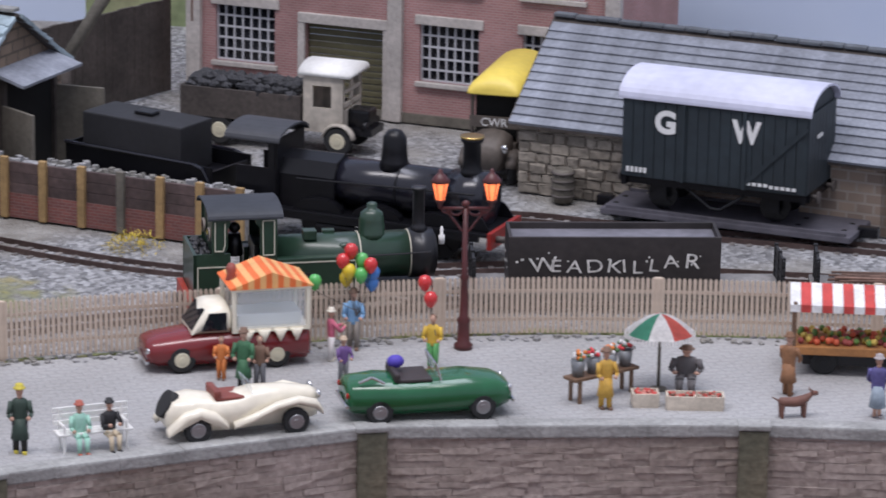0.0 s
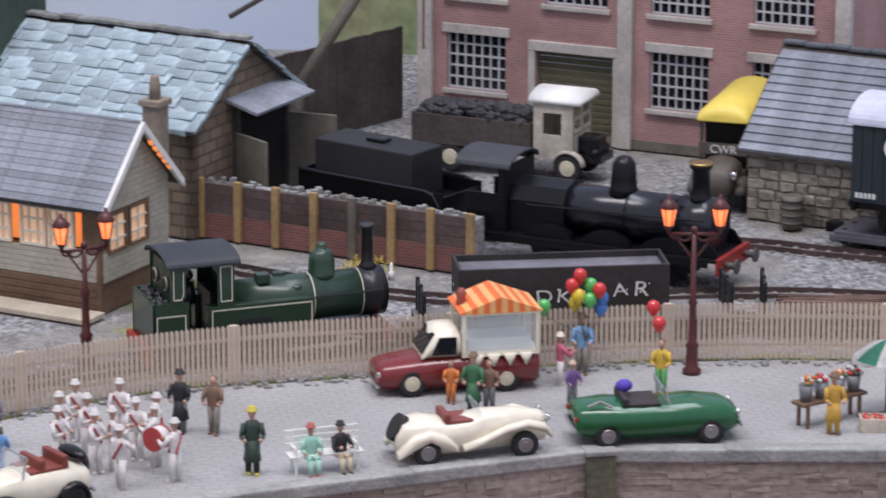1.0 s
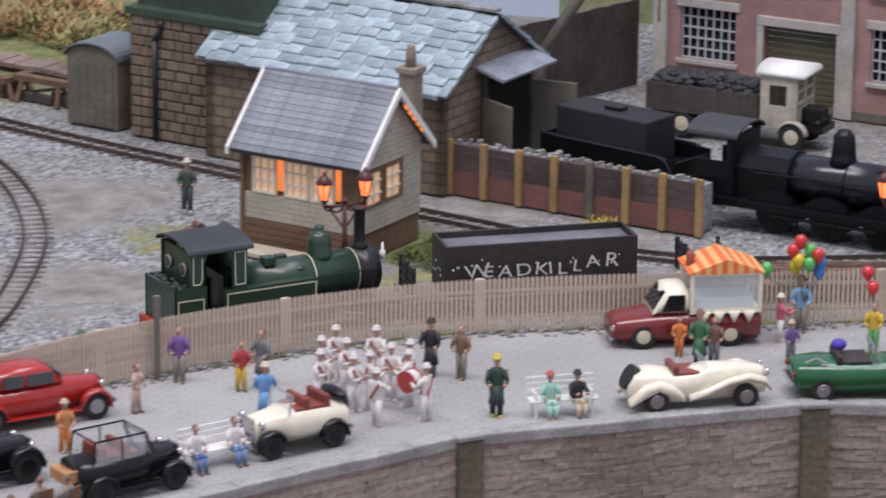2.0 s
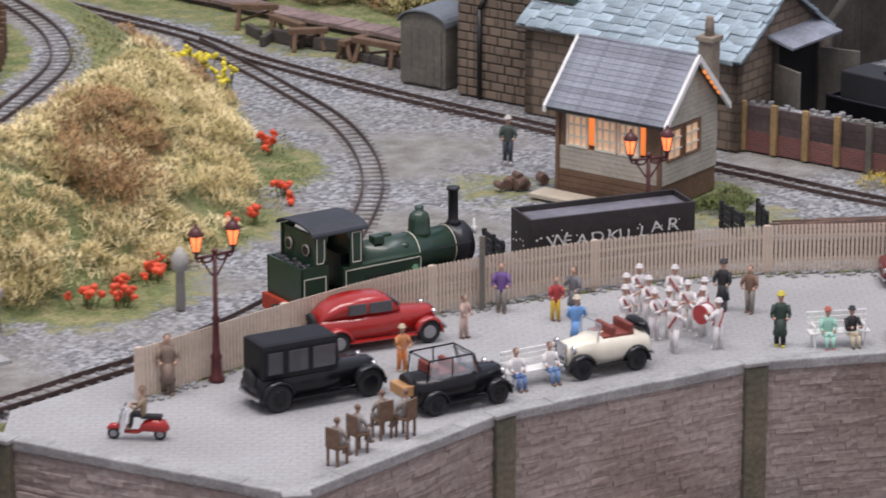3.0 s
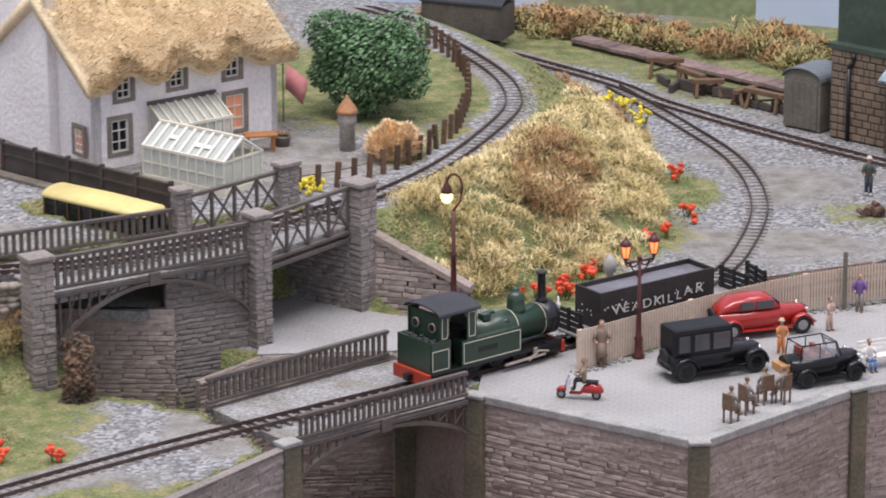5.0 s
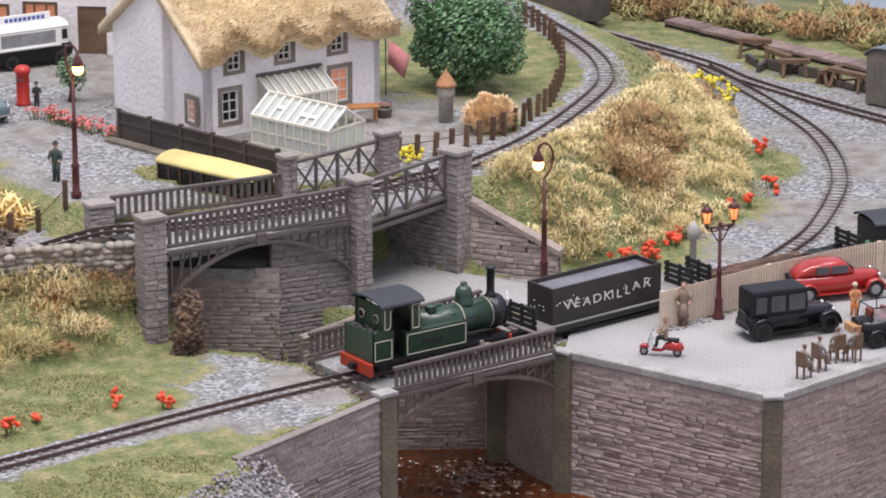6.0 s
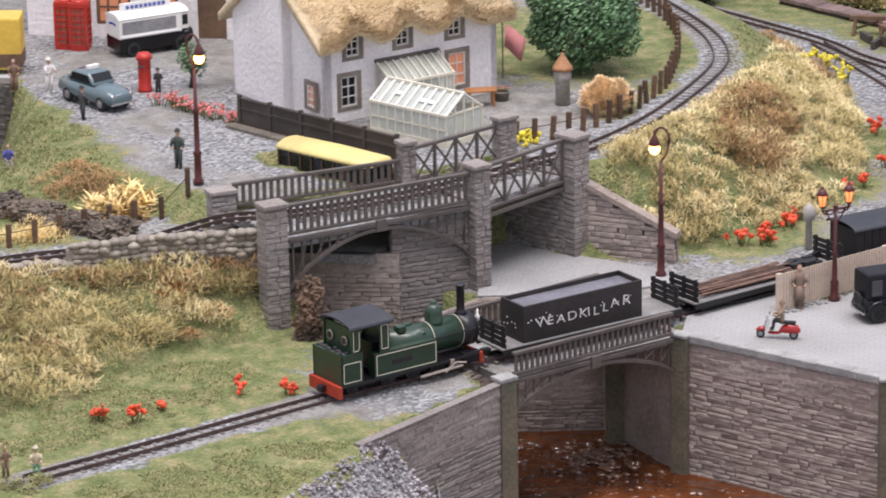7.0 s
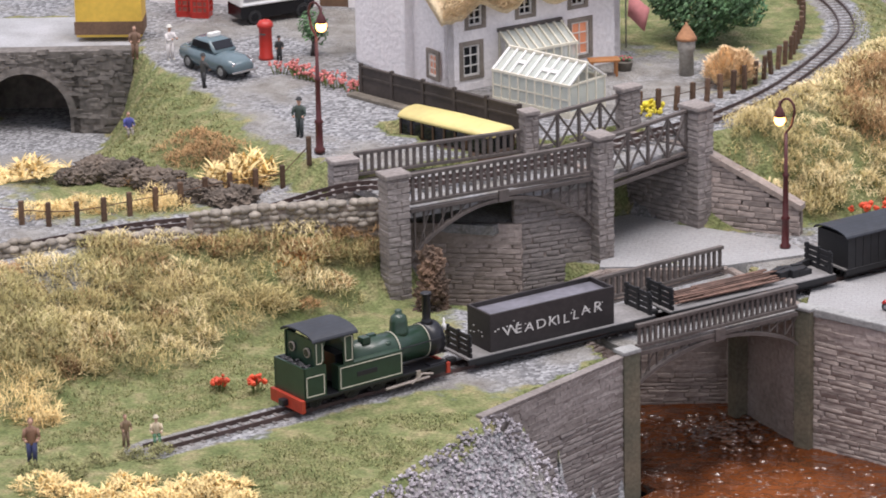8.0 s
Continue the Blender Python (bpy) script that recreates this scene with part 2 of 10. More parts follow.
STEP = 7.0
xs, ys = np.arange(-1290, 470, STEP), np.arange(560, 2290, STEP)
gx, gy = np.meshgrid(xs, ys)
gz = level(gx, gy)
rough = np.array([[noise.noise((px * 0.02, py * 0.02, 0)) * 1.6 + noise.noise((px * 0.11, py * 0.11, 5)) * 0.7 for px in xs] for py in ys])
slope = np.hypot(*np.gradient(gz, STEP))
gz = gz + rough * np.clip(0.25 + slope * 1.6, 0, 1.4) - 0.9
def land(x, y):
    """Height of the finished ground sheet at a plan point."""
    i = min(max(int(round((x - xs[0]) / STEP)), 0), len(xs) - 1)
    j = min(max(int(round((y - ys[0]) / STEP)), 0), len(ys) - 1)
    return float(gz[j, i])


track_gap = np.full(gx.shape, 1e9)
for path in (LINE_LAID, CURVE, BACKLINE, SIDING, UPPER):
    track_gap = np.minimum(track_gap, away(gx, gy, [(q[0], q[1]) for q in curve_through(path, 20)], False))
green = np.clip((slope - 0.12) * 3, 0, 1)
for cx, cy, r, k in ((-400, 1600, 40, 1), (-395, 1690, 35, 1), (-420, 1500, 50, 0.9), (-560, 1700, 90, 1), (-640, 1150, 70, 1), (-560, 1100, 40, 0.9), (-600, 1230, 50, 0.8), (-500, 1090, 60, 1), (-610, 1120, 55, 1.2), (-580, 1175, 38, 1.1), (-640, 1060, 50, 1.2), (-520, 1050, 50, 1.2), (-560, 1000, 60, 1.3), (-755, 1365, 26, 1.2), (-800, 1400, 34, 1.2), (-825, 1440, 26, 1.2), (-495, 1690, 40, 1), (-470, 1760, 40, 1), (-490, 1610, 16, 1), (-650, 990, 75, 1.2), (-625, 1010, 22, 1.3), (-775, 1370, 40, 1), (-760, 1300, 60, 0.8), (-190, 1690, 30, 0.7), (-275, 1680, 30, 0.5), (-480, 1560, 40, 0.6), (-450, 1640, 50, 0.8), (-470, 1490, 25, 0.8), (-505, 1800, 60, 0.8), (-160, 1640, 40, 0.5), (-560, 2010, 90, 0.8), (-400, 2010, 120, 0.8), (-700, 1050, 80, 0.9)):
    green = np.maximum(green, k * np.clip(1.6 - np.hypot(gx - cx, gy - cy) / r, 0, 1))
green *= np.clip((track_gap - 9) / 8, 0, 1)
green = np.where(gz < -6, 0, green)
chips = np.where((gz < -2) & inside(gx, gy, RIVER), 1.0, 0.0)

nx, ny = len(xs), len(ys)
verts = np.stack([gx.ravel(), gy.ravel(), gz.ravel()], 1) * MM
idx = np.arange(nx * ny).reshape(ny, nx)
faces = np.stack([idx[:-1, :-1].ravel(), idx[:-1, 1:].ravel(), idx[1:, 1:].ravel(), idx[1:, :-1].ravel()], 1)
data = bpy.data.meshes.new("ground")
data.from_pydata(verts.tolist(), [], faces.tolist())
data.polygons.foreach_set("use_smooth", [True] * len(faces))
layer = data.attributes.new("grass", "FLOAT", "POINT")
layer.data.foreach_set("value", green.ravel())


def ground_material():
    m = bpy.data.materials.new("layout_ground")
    m.use_nodes = True
    nt = m.node_tree
    N, L = nt.nodes.new, nt.links.new
    b = nt.nodes["Principled BSDF"]
    b.inputs["Roughness"].default_value = 0.95
    b.inputs["Specular IOR Level"].default_value = 0.2
    co = N("ShaderNodeTexCoord").outputs["Object"]

    def tex(scale, detail=3):
        n = N("ShaderNodeTexNoise")
        n.inputs["Scale"].default_value, n.inputs["Detail"].default_value = scale, detail
        L(co, n.inputs["Vector"])
        return n.outputs["Fac"]

    def ramp(fac, stops):
        r = N("ShaderNodeValToRGB")
        while len(r.color_ramp.elements) < len(stops):
            r.color_ramp.elements.new(0.5)
        for e, (p, c) in zip(r.color_ramp.elements, stops):
            e.position, e.color = p, (*c, 1)
        L(fac, r.inputs["Fac"])
        return r.outputs["Color"]
    big, mid, fine = tex(14), tex(90), tex(650)
    vor = N("ShaderNodeTexVoronoi")
    vor.inputs["Scale"].default_value = 520
    L(co, vor.inputs["Vector"])
    stone = ramp(vor.outputs["Color"], [(0.1, (0.13, 0.13, 0.135)), (0.5, (0.26, 0.26, 0.265)), (0.9, (0.44, 0.44, 0.45))])
    dirt = ramp(mid, [(0.3, (0.20, 0.185, 0.165)), (0.7, (0.33, 0.32, 0.30))])
    mixd = N("ShaderNodeMix")
    mixd.data_type = "RGBA"
    f = N("ShaderNodeMapRange")
    f.inputs["From Min"].default_value, f.inputs["From Max"].default_value = 0.48, 0.62
    L(big, f.inputs["Value"]), L(f.outputs[0], mixd.inputs["Factor"])
    L(stone, mixd.inputs["A"]), L(dirt, mixd.inputs["B"])
    turf = ramp(mid, [(0.25, (0.12, 0.15, 0.06)), (0.48, (0.20, 0.22, 0.10)), (0.70, (0.32, 0.285, 0.16))])
    fleck = N("ShaderNodeMix")
    fleck.data_type, fleck.blend_type = "RGBA", "MULTIPLY"
    fleck.inputs["Factor"].default_value = 0.7
    L(turf, fleck.inputs["A"]), L(ramp(fine, [(0.3, (0.55, 0.55, 0.5)), (0.7, (1.3, 1.3, 1.2))]), fleck.inputs["B"])
    at_ = N("ShaderNodeAttribute")
    at_.attribute_name = "grass"
    add = N("ShaderNodeMath")
    add.operation = "ADD"
    L(at_.outputs["Fac"], add.inputs[0]), L(mid, add.inputs[1])
    edge = N("ShaderNodeMapRange")
    edge.inputs["From Min"].default_value, edge.inputs["From Max"].default_value = 0.85, 1.1
    L(add.outputs[0], edge.inputs["Value"])
    mix = N("ShaderNodeMix")
    mix.data_type = "RGBA"
    L(edge.outputs[0], mix.inputs["Factor"])
    L(mixd.outputs["Result"], mix.inputs["A"]), L(fleck.outputs["Result"], mix.inputs["B"])
    L(mix.outputs["Result"], b.inputs["Base Color"])
    bp = N("ShaderNodeBump")
    bp.inputs["Strength"].default_value, bp.inputs["Distance"].default_value = 0.9, 0.0016
    L(vor.outputs["Distance"], bp.inputs["Height"])
    L(bp.outputs[0], b.inputs["Normal"])
    return m


data.materials.append(ground_material())
tagged(new("ground", data), "grey ballast and green scatter over modelled land", "ground", kind="structure")

# ---- promenade with rows of setts ----


def setts_material():
    m = mat("setts_rows", (0.375, 0.372, 0.372), 0.85, 0.12, 16, 900, 0.3, second=(0.31, 0.305, 0.30))
    nt = m.node_tree
    N, L = nt.nodes.new, nt.links.new
    co = N("ShaderNodeTexCoord").outputs["Object"]
    mp = N("ShaderNodeMapping")
    mp.inputs["Rotation"].default_value = (0, 0, radians(-14))
    L(co, mp.inputs["Vector"])
    br = N("ShaderNodeTexBrick")
    br.inputs["Scale"].default_value = 1.0
    br.inputs["Brick Width"].default_value, br.inputs["Row Height"].default_value = 0.0055, 0.0034
    br.inputs["Mortar Size"].default_value, br.inputs["Mortar Smooth"].default_value = 0.0005, 0.4
    br.inputs["Color1"].default_value, br.inputs["Color2"].default_value = (1, 1, 1, 1), (0.88, 0.88, 0.88, 1)
    br.inputs["Mortar"].default_value = (0.66, 0.66, 0.66, 1)
    L(mp.outputs[0], br.inputs["Vector"])
    b = nt.nodes["Principled BSDF"]
    old = b.inputs["Base Color"].links[0].from_socket
    mx = N("ShaderNodeMix")
    mx.data_type, mx.blend_type = "RGBA", "MULTIPLY"
    mx.inputs["Factor"].default_value = 0.24
    L(old, mx.inputs["A"]), L(br.outputs["Color"], mx.inputs["B"])
    L(mx.outputs["Result"], b.inputs["Base Color"])
    bump = b.inputs["Normal"].links[0].from_node
    b2 = N("ShaderNodeBump")
    b2.inputs["Strength"].default_value, b2.inputs["Distance"].default_value = 0.6, 0.0005
    b2.invert = True
    L(br.outputs["Fac"], b2.inputs["Height"]), L(bump.outputs[0], b2.inputs["Normal"]), L(b2.outputs[0], b.inputs["Normal"])
    return m


M_SETTS = setts_material()
bm = bm_new()
prism(bm, PROM, -78, 0, "z")
promenade = tagged(part("pavement_promenade", bm, M_SETTS), "grey sett-paved promenade slab above the harbour wall", "pavement", kind="structure")
bm = bm_new()
prism(bm, [(-448, 1371), (-412, 1404), (-430, 1420), (-478, 1428), (-535, 1445), (-560, 1390), (-516, 1366), (-510, 1346)], -40, 0.5, "z")
quay = tagged(part("pavement_quay", bm, M_SETTS), "pale grey sett-paved road running under the girder bridge", "pavement", kind="structure")

# far edge gravel strip under the fence
bm = bm_new()
pts = curve_through([(x + 2, y - 3) for x, y in FENCE], 6)
for k, (x, y, a, z) in enumerate(pts):
    for j in range(5):
        r = random.uniform(0.5, 1.3)
        box(bm, x + random.uniform(-3, 3), y + random.uniform(-5, 3), -0.3, r * 1.6, r * 1.4, r, rot=Matrix.Rotation(random.uniform(0, 3), 4, "Z"))
tagged(part("gravel", bm, M_BALLAST), "loose grey gravel strewn along the fence foot", "gravel", kind="stuff")


def seg_frames(points):
    """Each stretch of a polyline: start, length, heading."""
    for (x0, y0), (x1, y1) in zip(points, points[1:]):
        yield x0, y0, math.hypot(x1 - x0, y1 - y0), math.degrees(math.atan2(y1 - y0, x1 - x0))


# ---- coursed stone facing, built stone by stone ----
def stone_mesh(w, h, d, rnd=0.22):
    bm = bm_new()
    box(bm, 0, 0, 0, w, d, h, bev=min(0.5, h * 0.22))
    for v in bm.verts:
        v.co += Vector((random.uniform(-rnd, rnd), random.uniform(-rnd, rnd) * 1.3, random.uniform(-rnd, rnd)))
    for f in bm.faces:
        f.smooth = True
    return bm


CORNERS = ((-1, -1, 0), (1, -1, 0), (1, 1, 0), (-1, 1, 0), (-1, -1, 1), (1, -1, 1), (1, 1, 1), (-1, 1, 1))
SIDES = ((0, 3, 2, 1), (4, 5, 6, 7), (0, 1, 5, 4), (1, 2, 6, 5), (2, 3, 7, 6), (3, 0, 4, 7))


def stones_on(owner, points, z0, z1, course, long_lo, long_hi, material, limit, name="stone", thick=2.0, top_line=None):
    """Clads the outer (right-hand) side of a polyline with thin uneven stones; past the limit they are joined."""
    kinds = {}
    vs_, fs_ = [], []
    count = 0
    for x0, y0, ln, head in seg_frames(points):
        c, s = math.cos(radians(head)), math.sin(radians(head))
        z = z0
        while z < z1 - 0.4:
            h = min(course * random.choice((0.8, 0.95, 1.0, 1.1, 1.25)), z1 - z)
            p = -random.uniform(0, long_lo)
            while p < ln:
                w = random.uniform(long_lo, long_hi)
                a, b = max(p, 0.0), min(p + w, ln)
                p += w
                if b - a < 1.2:
                    continue
                mid = (a + b) / 2
                if top_line is not None and z + h > top_line(mid / ln) + 0.5:
                    continue
                out = random.uniform(-0.22, 0.22)
                m = at(x0 + c * mid + s * out, y0 + s * mid - c * out, z, head)
                if count < limit:
                    key = (round((b - a) / 2), round(h * 2), random.randrange(3))
                    if key not in kinds:
                        kinds[key] = part(name, stone_mesh((b - a) - 0.1, h - 0.08, thick), material, owner, m=m)
                    else:
                        again(kinds[key], m, owner)
                    count += 1
                else:
                    n = len(vs_)
                    for qx, qy, qz in CORNERS:
                        v = Vector((qx * ((b - a) / 2 - 0.05) + random.uniform(-0.15, 0.15), qy * thick / 2 + (random.uniform(-0.28, 0.22) if qy < 0 else 0), qz * (h - 0.05) + random.uniform(-0.12, 0.12)))
                        vs_.append(m @ (v * MM))
                    fs_ += [tuple(n + k for k in f) for f in SIDES]
            z += h
    if vs_:
        data = bpy.data.meshes.new("stonework")
        data.from_pydata(vs_, [], fs_)
        data.materials.append(material)
        o = new("stonework", data)
        o.parent = owner
        o["kind"] = "stuff"


def backing(points, z0, z1, thick, material, owner, name="core", inward=1):
    bm = bm_new()
    for x0, y0, ln, head in seg_frames(points):
        c, s = math.cos(radians(head)), math.sin(radians(head))
        ox, oy = -s * thick / 2 * inward, c * thick / 2 * inward
        box(bm, x0 + c * ln / 2 + ox, y0 + s * ln / 2 + oy, z0, ln, thick, z1 - z0, rot=Matrix.Rotation(radians(head), 4, "Z"))
    return part(name, bm, material, owner)


def inset(points, d):
    """The polyline moved to its right-hand side by d."""
    out = []
    n = len(points)
    for k, (x, y) in enumerate(points):
        heads = []
        for a, b in ((k - 1, k), (k, k + 1)):
            if 0 <= a and b < n:
                heads.append(math.atan2(points[b][1] - points[a][1], points[b][0] - points[a][0]))
        h = math.atan2(sum(map(math.sin, heads)), sum(map(math.cos, heads)))
        k2 = math.cos(heads[0] - h)
        out.append((x + math.sin(h) * d / k2, y - math.cos(h) * d / k2))
    return out


harbour_wall = thing("wall_harbour", Matrix.Identity(4), "brown coursed stone harbour wall below the promenade", "wall", kind="structure")
stones_on(harbour_wall, inset(WALL[:6] + [(320, 1512)], 0.8), -78, -3.5, 2.4, 5, 16, M_STONE, 290)
backing(inset(WALL, 1.35), -78, -3.5, 2.0, M_MORTAR, harbour_wall)
bm = bm_new()
for x0, y0, ln, head in seg_frames(inset(WALL, -1.2)):
    n = max(1, round(ln / 22))
    c, s = math.cos(radians(head)), math.sin(radians(head))
    for k in range(n):
        q = (k + 0.5) * ln / n
        box(bm, x0 + c * q, y0 + s * q, -3.6, ln / n + 0.3, 7.5, 4.3 + random.uniform(-0.2, 0.3), bev=0.7, rot=Matrix.Rotation(radians(head), 4, "Z"))
part("coping", bm, M_COPING, harbour_wall, "worn pale grey coping stones")
for x, y, head in ((-388, 1321, -16), (-271, 1288, 22), (-218, 1385, 52), (-134, 1463, 34), (-19, 1516, 14), (103, 1525, 0)):
    bm = bm_new()
    box(bm, 0, 0, -78, 9.5, 7, 77.2, bev=0.5)
    box(bm, 0, 0, -0.6, 10.5, 8, 1.8, bev=0.5, mi=1)
    part("pier", bm, (M_PIER, M_COPING), harbour_wall, "brown weathered pier", at(x + math.sin(radians(head)) * 1.5, y - math.cos(radians(head)) * 1.5, 0, head))

# ---- picket fence along the promenade ----
fence = thing("picket_fence", Matrix.Identity(4), "cream picket fence curving along the promenade", "fence")
fp = curve_through(FENCE, 1.78)
bm = bm_new()
box(bm, 0, 0, 0.8, 1.16, 0.6, 19.2)
prism(bm, [(-0.58, 20), (0.58, 20), (0, 20.8)], -0.3, 0.3, "y")
first = None
restbm = bm_new()
for k, (x, y, a, z) in enumerate(fp):
    m = at(x + math.sin(radians(a)) * 0.8, y - math.cos(radians(a)) * 0.8, 0, a)
    if 60 <= k < 355:
        if first is None:
            first = part("picket", bm, M_FENCE, fence, m=m)
        else:
            again(first, m, fence)
    else:
        vs = box(restbm, x + math.sin(radians(a)) * 0.8, y - math.cos(radians(a)) * 0.8, 0.8, 1.16, 0.6, 19.6, rot=Matrix.Rotation(radians(a), 4, "Z"))
part("picket_run", restbm, M_FENCE, fence)["kind"] = "stuff"
for zz in (5.0, 15.0):
    bm = bm_new()
    for (x0, y0, a0, _), (x1, y1, a1, _) in zip(fp[::3], fp[3::3]):
        box(bm, (x0 + x1) / 2, (y0 + y1) / 2, zz, math.hypot(x1 - x0, y1 - y0) + 0.4, 0.6, 1.1, rot=Matrix.Rotation(math.atan2(y1 - y0, x1 - x0), 4, "Z"))
    part("fence_rail", bm, M_FENCE, fence)
bm = bm_new()
box(bm, 0, 0, -1, 2.8, 1.7, 21.6, bev=0.3)
post0 = None
for k in range(0, len(fp), 42):
    x, y, a, z = fp[k]
    m = at(x, y, 0, a)
    if post0 is None:
        post0 = part("post", bm, M_FENCE, fence, m=m)
    else:
        again(post0, m, fence)

# ---- railway tracks ----

def railway(label, path, zfun, gauge=9.0, limit=295):
    owner = thing("track", Matrix.Identity(4), label, "track", "railway tracks", "structure")
    pts = curve_through(path, 2.0)
    for side in (-1, 1):
        bm = bm_new()
        rings = []
        for x, y, a, _ in pts:
            nx_, ny_ = -math.sin(radians(a)), math.cos(radians(a))
            z = zfun(x, y)
            ring = []
            for o, h in ((-0.45, 0.0), (0.45, 0.0), (0.34, 2.3), (-0.34, 2.3)):
                q = side * gauge / 2 + o
                ring.append((x + nx_ * q, y + ny_ * q, z + h))
            rings.append(ring)
        loft(bm, rings, smooth=False)
        part("rail", bm, M_RAIL, owner)
    sp = curve_through(path, 6.6)
    bm = bm_new()
    box(bm, 0, 0, -0.5, 1.9, 15.5, 1.25, bev=0.2)
    keep = None
    rest = bm_new()
    for k, (x, y, a, _) in enumerate(sp):
        z = zfun(x, y)
        if k < limit:
            m = at(x, y, z, a + random.uniform(-1, 1))
            if keep is None:
                keep = part("sleeper", bm, M_SLEEPER, owner, m=m)
            else:
                again(keep, m, owner)
        else:
            box(rest, x, y, z - 0.5, 1.9, 15.5, 1.25, rot=Matrix.Rotation(radians(a), 4, "Z"))
    if rest.verts:
        part("sleeper_run", rest, M_SLEEPER, owner)["kind"] = "stuff"
    else:
        rest.free()
    return owner


def flat(x, y):
    return -1.2


def upper_z(x, y):
    t = min(1.0, max(0.0, (x + 690) / 70))
    return 33 + (46.5 - 33) * (t * t * (3 - 2 * t)) if x > -700 or y > 1400 else 33.0


railway("narrow gauge track along the fence and over the stream", LINE_LAID, flat)
railway("curved branch track on grey ballast", CURVE, flat)
railway("rusty back track behind the signal box", BACKLINE, flat)
railway("siding under the parked goods van", SIDING, flat)
railway("upper track curving round the cottage garden", UPPER, lambda x, y: upper_z(x, y) + 0.3)

# ---- water ----
m = bpy.data.materials.new("brown_stream")
m.use_nodes = True
nt = m.node_tree
b = nt.nodes["Principled BSDF"]
b.inputs["Roughness"].default_value = 0.03
b.inputs["IOR"].default_value = 1.33
co = nt.nodes.new("ShaderNodeTexCoord")
n1, n2 = nt.nodes.new("ShaderNodeTexNoise"), nt.nodes.new("ShaderNodeTexNoise")
n1.inputs["Scale"].default_value, n2.inputs["Scale"].default_value = 32, 75
n1.inputs["Detail"].default_value = 5
n2.inputs["Detail"].default_value = 3
rp = nt.nodes.new("ShaderNodeValToRGB")
rp.color_ramp.elements[0].color, rp.color_ramp.elements[1].color = (0.035, 0.011, 0.004, 1), (0.21, 0.066, 0.021, 1)
rp.color_ramp.elements[0].position, rp.color_ramp.elements[1].position = 0.3, 0.72
bp = nt.nodes.new("ShaderNodeBump")
bp.inputs["Strength"].default_value, bp.inputs["Distance"].default_value = 1.0, 0.012
for n in (n1, n2):
    nt.links.new(co.outputs["Object"], n.inputs["Vector"])
nt.links.new(n1.outputs["Fac"], rp.inputs["Fac"])
nt.links.new(rp.outputs["Color"], b.inputs["Base Color"])
nt.links.new(n2.outputs["Fac"], bp.inputs["Height"])
nt.links.new(bp.outputs[0], b.inputs["Normal"])
bm = bm_new()
prism(bm, [(-600, 560), (460, 560), (460, 1500), (100, 1519), (-20, 1508), (-130, 1455), (-212, 1379), (-262, 1300), (-300, 1298), (-385, 1322), (-442, 1368), (-506, 1342), (-524, 1298), (-578, 1292), (-570, 1274), (-505, 1266), (-440, 1238), (-470, 1120)], -79, -75, "z")
stream = tagged(part("water", bm, m), "brown peaty stream with bright ripples", "water", kind="structure")

# glossy wavelet lumps round the pier and the banks, added to catch glints
bm = bm_new()
for k in range(260):
    u = random.random()
    x, y = (random.gauss(-440, 18), random.gauss(1326, 14)) if u < 0.5 else (random.uniform(-440, -280), random.uniform(1180, 1310))
    r = random.uniform(0.6, 1.9) * (1 if u < 0.5 else 0.7)
    vs = bmesh.ops.create_icosphere(bm, subdivisions=2, radius=r)["verts"]
    for v in vs:
        v.co = Vector((v.co.x * 1.9, v.co.y * 1.2, v.co.z * 0.8)) * (1 + 0.5 * noise.noise(v.co * 0.9 + Vector((k, 0, 0))))
    bmesh.ops.translate(bm, vec=(x, y, -75), verts=vs)
for f in bm.faces:
    f.smooth = True
part("ripple", bm, mat("wet_glint", (0.20, 0.10, 0.06), 0.04, 0.2, 60, 300, 0, spec=1.0, coat=1.0), stream)["kind"] = "stuff"

# ---- retaining walls ----
left_wall = thing("wall_abutment", Matrix.Identity(4), "grey-brown coursed stone retaining wall beside the stream", "wall", kind="structure")
LW = [(-487, 1120), (-451, 1227)]
backing(inset(LW, 1.45), -80, -0.5, 3, M_MORTAR, left_wall)
stones_on(left_wall, inset(LW, 1.0), -80, -0.2, 2.4, 5, 15, M_GREYSTONE, 260)
bm = bm_new()
for x0, y0, ln, head in seg_frames(LW):
    box(bm, (-487 - 451) / 2, (1120 + 1227) / 2, -0.8, ln, 5, 1.1, bev=0.4, rot=Matrix.Rotation(radians(head), 4, "Z"))
part("coping", bm, M_GREYSTONE, left_wall)
bm = bm_new()
box(bm, 0, 0, -80, 10, 8, 81, bev=0.5)
box(bm, 0, 0, 0.4, 11, 9, 2.2, bev=0.6, mi=1)
part("pier", bm, (M_PIER, M_COPING), left_wall, "brown weathered pier", at(-451, 1226, 0, 57))

gully_wall = thing("wall_gully", Matrix.Identity(4), "dark coursed stone wall below the quay road", "wall", kind="structure")
GW_ = [(-524, 1300), (-507, 1344), (-446, 1369), (-391, 1322)]
backing(inset(GW_, 1.45), -80, 0.2, 3, M_MORTAR, gully_wall)
stones_on(gully_wall, inset(GW_, 1.0), -80, 0, 2.5, 5, 14, M_STONE, 250)
for x, y in ((-435, 1352),):
    bm = bm_new()
    box(bm, 0, 0, -80, 9, 7, 77, bev=0.5)
    part("pier", bm, M_PIER, gully_wall, "brown weathered pier", at(x, y, 0, 57))
ledge_wall = thing("wall_ledge", Matrix.Identity(4), "brown stone retaining wall under the arch bridge", "wall", kind="structure")
LG = [(-614, 1313), (-548, 1332)]
backing(inset(LG, 1.45), -80, 25, 3, M_MORTAR, ledge_wall)
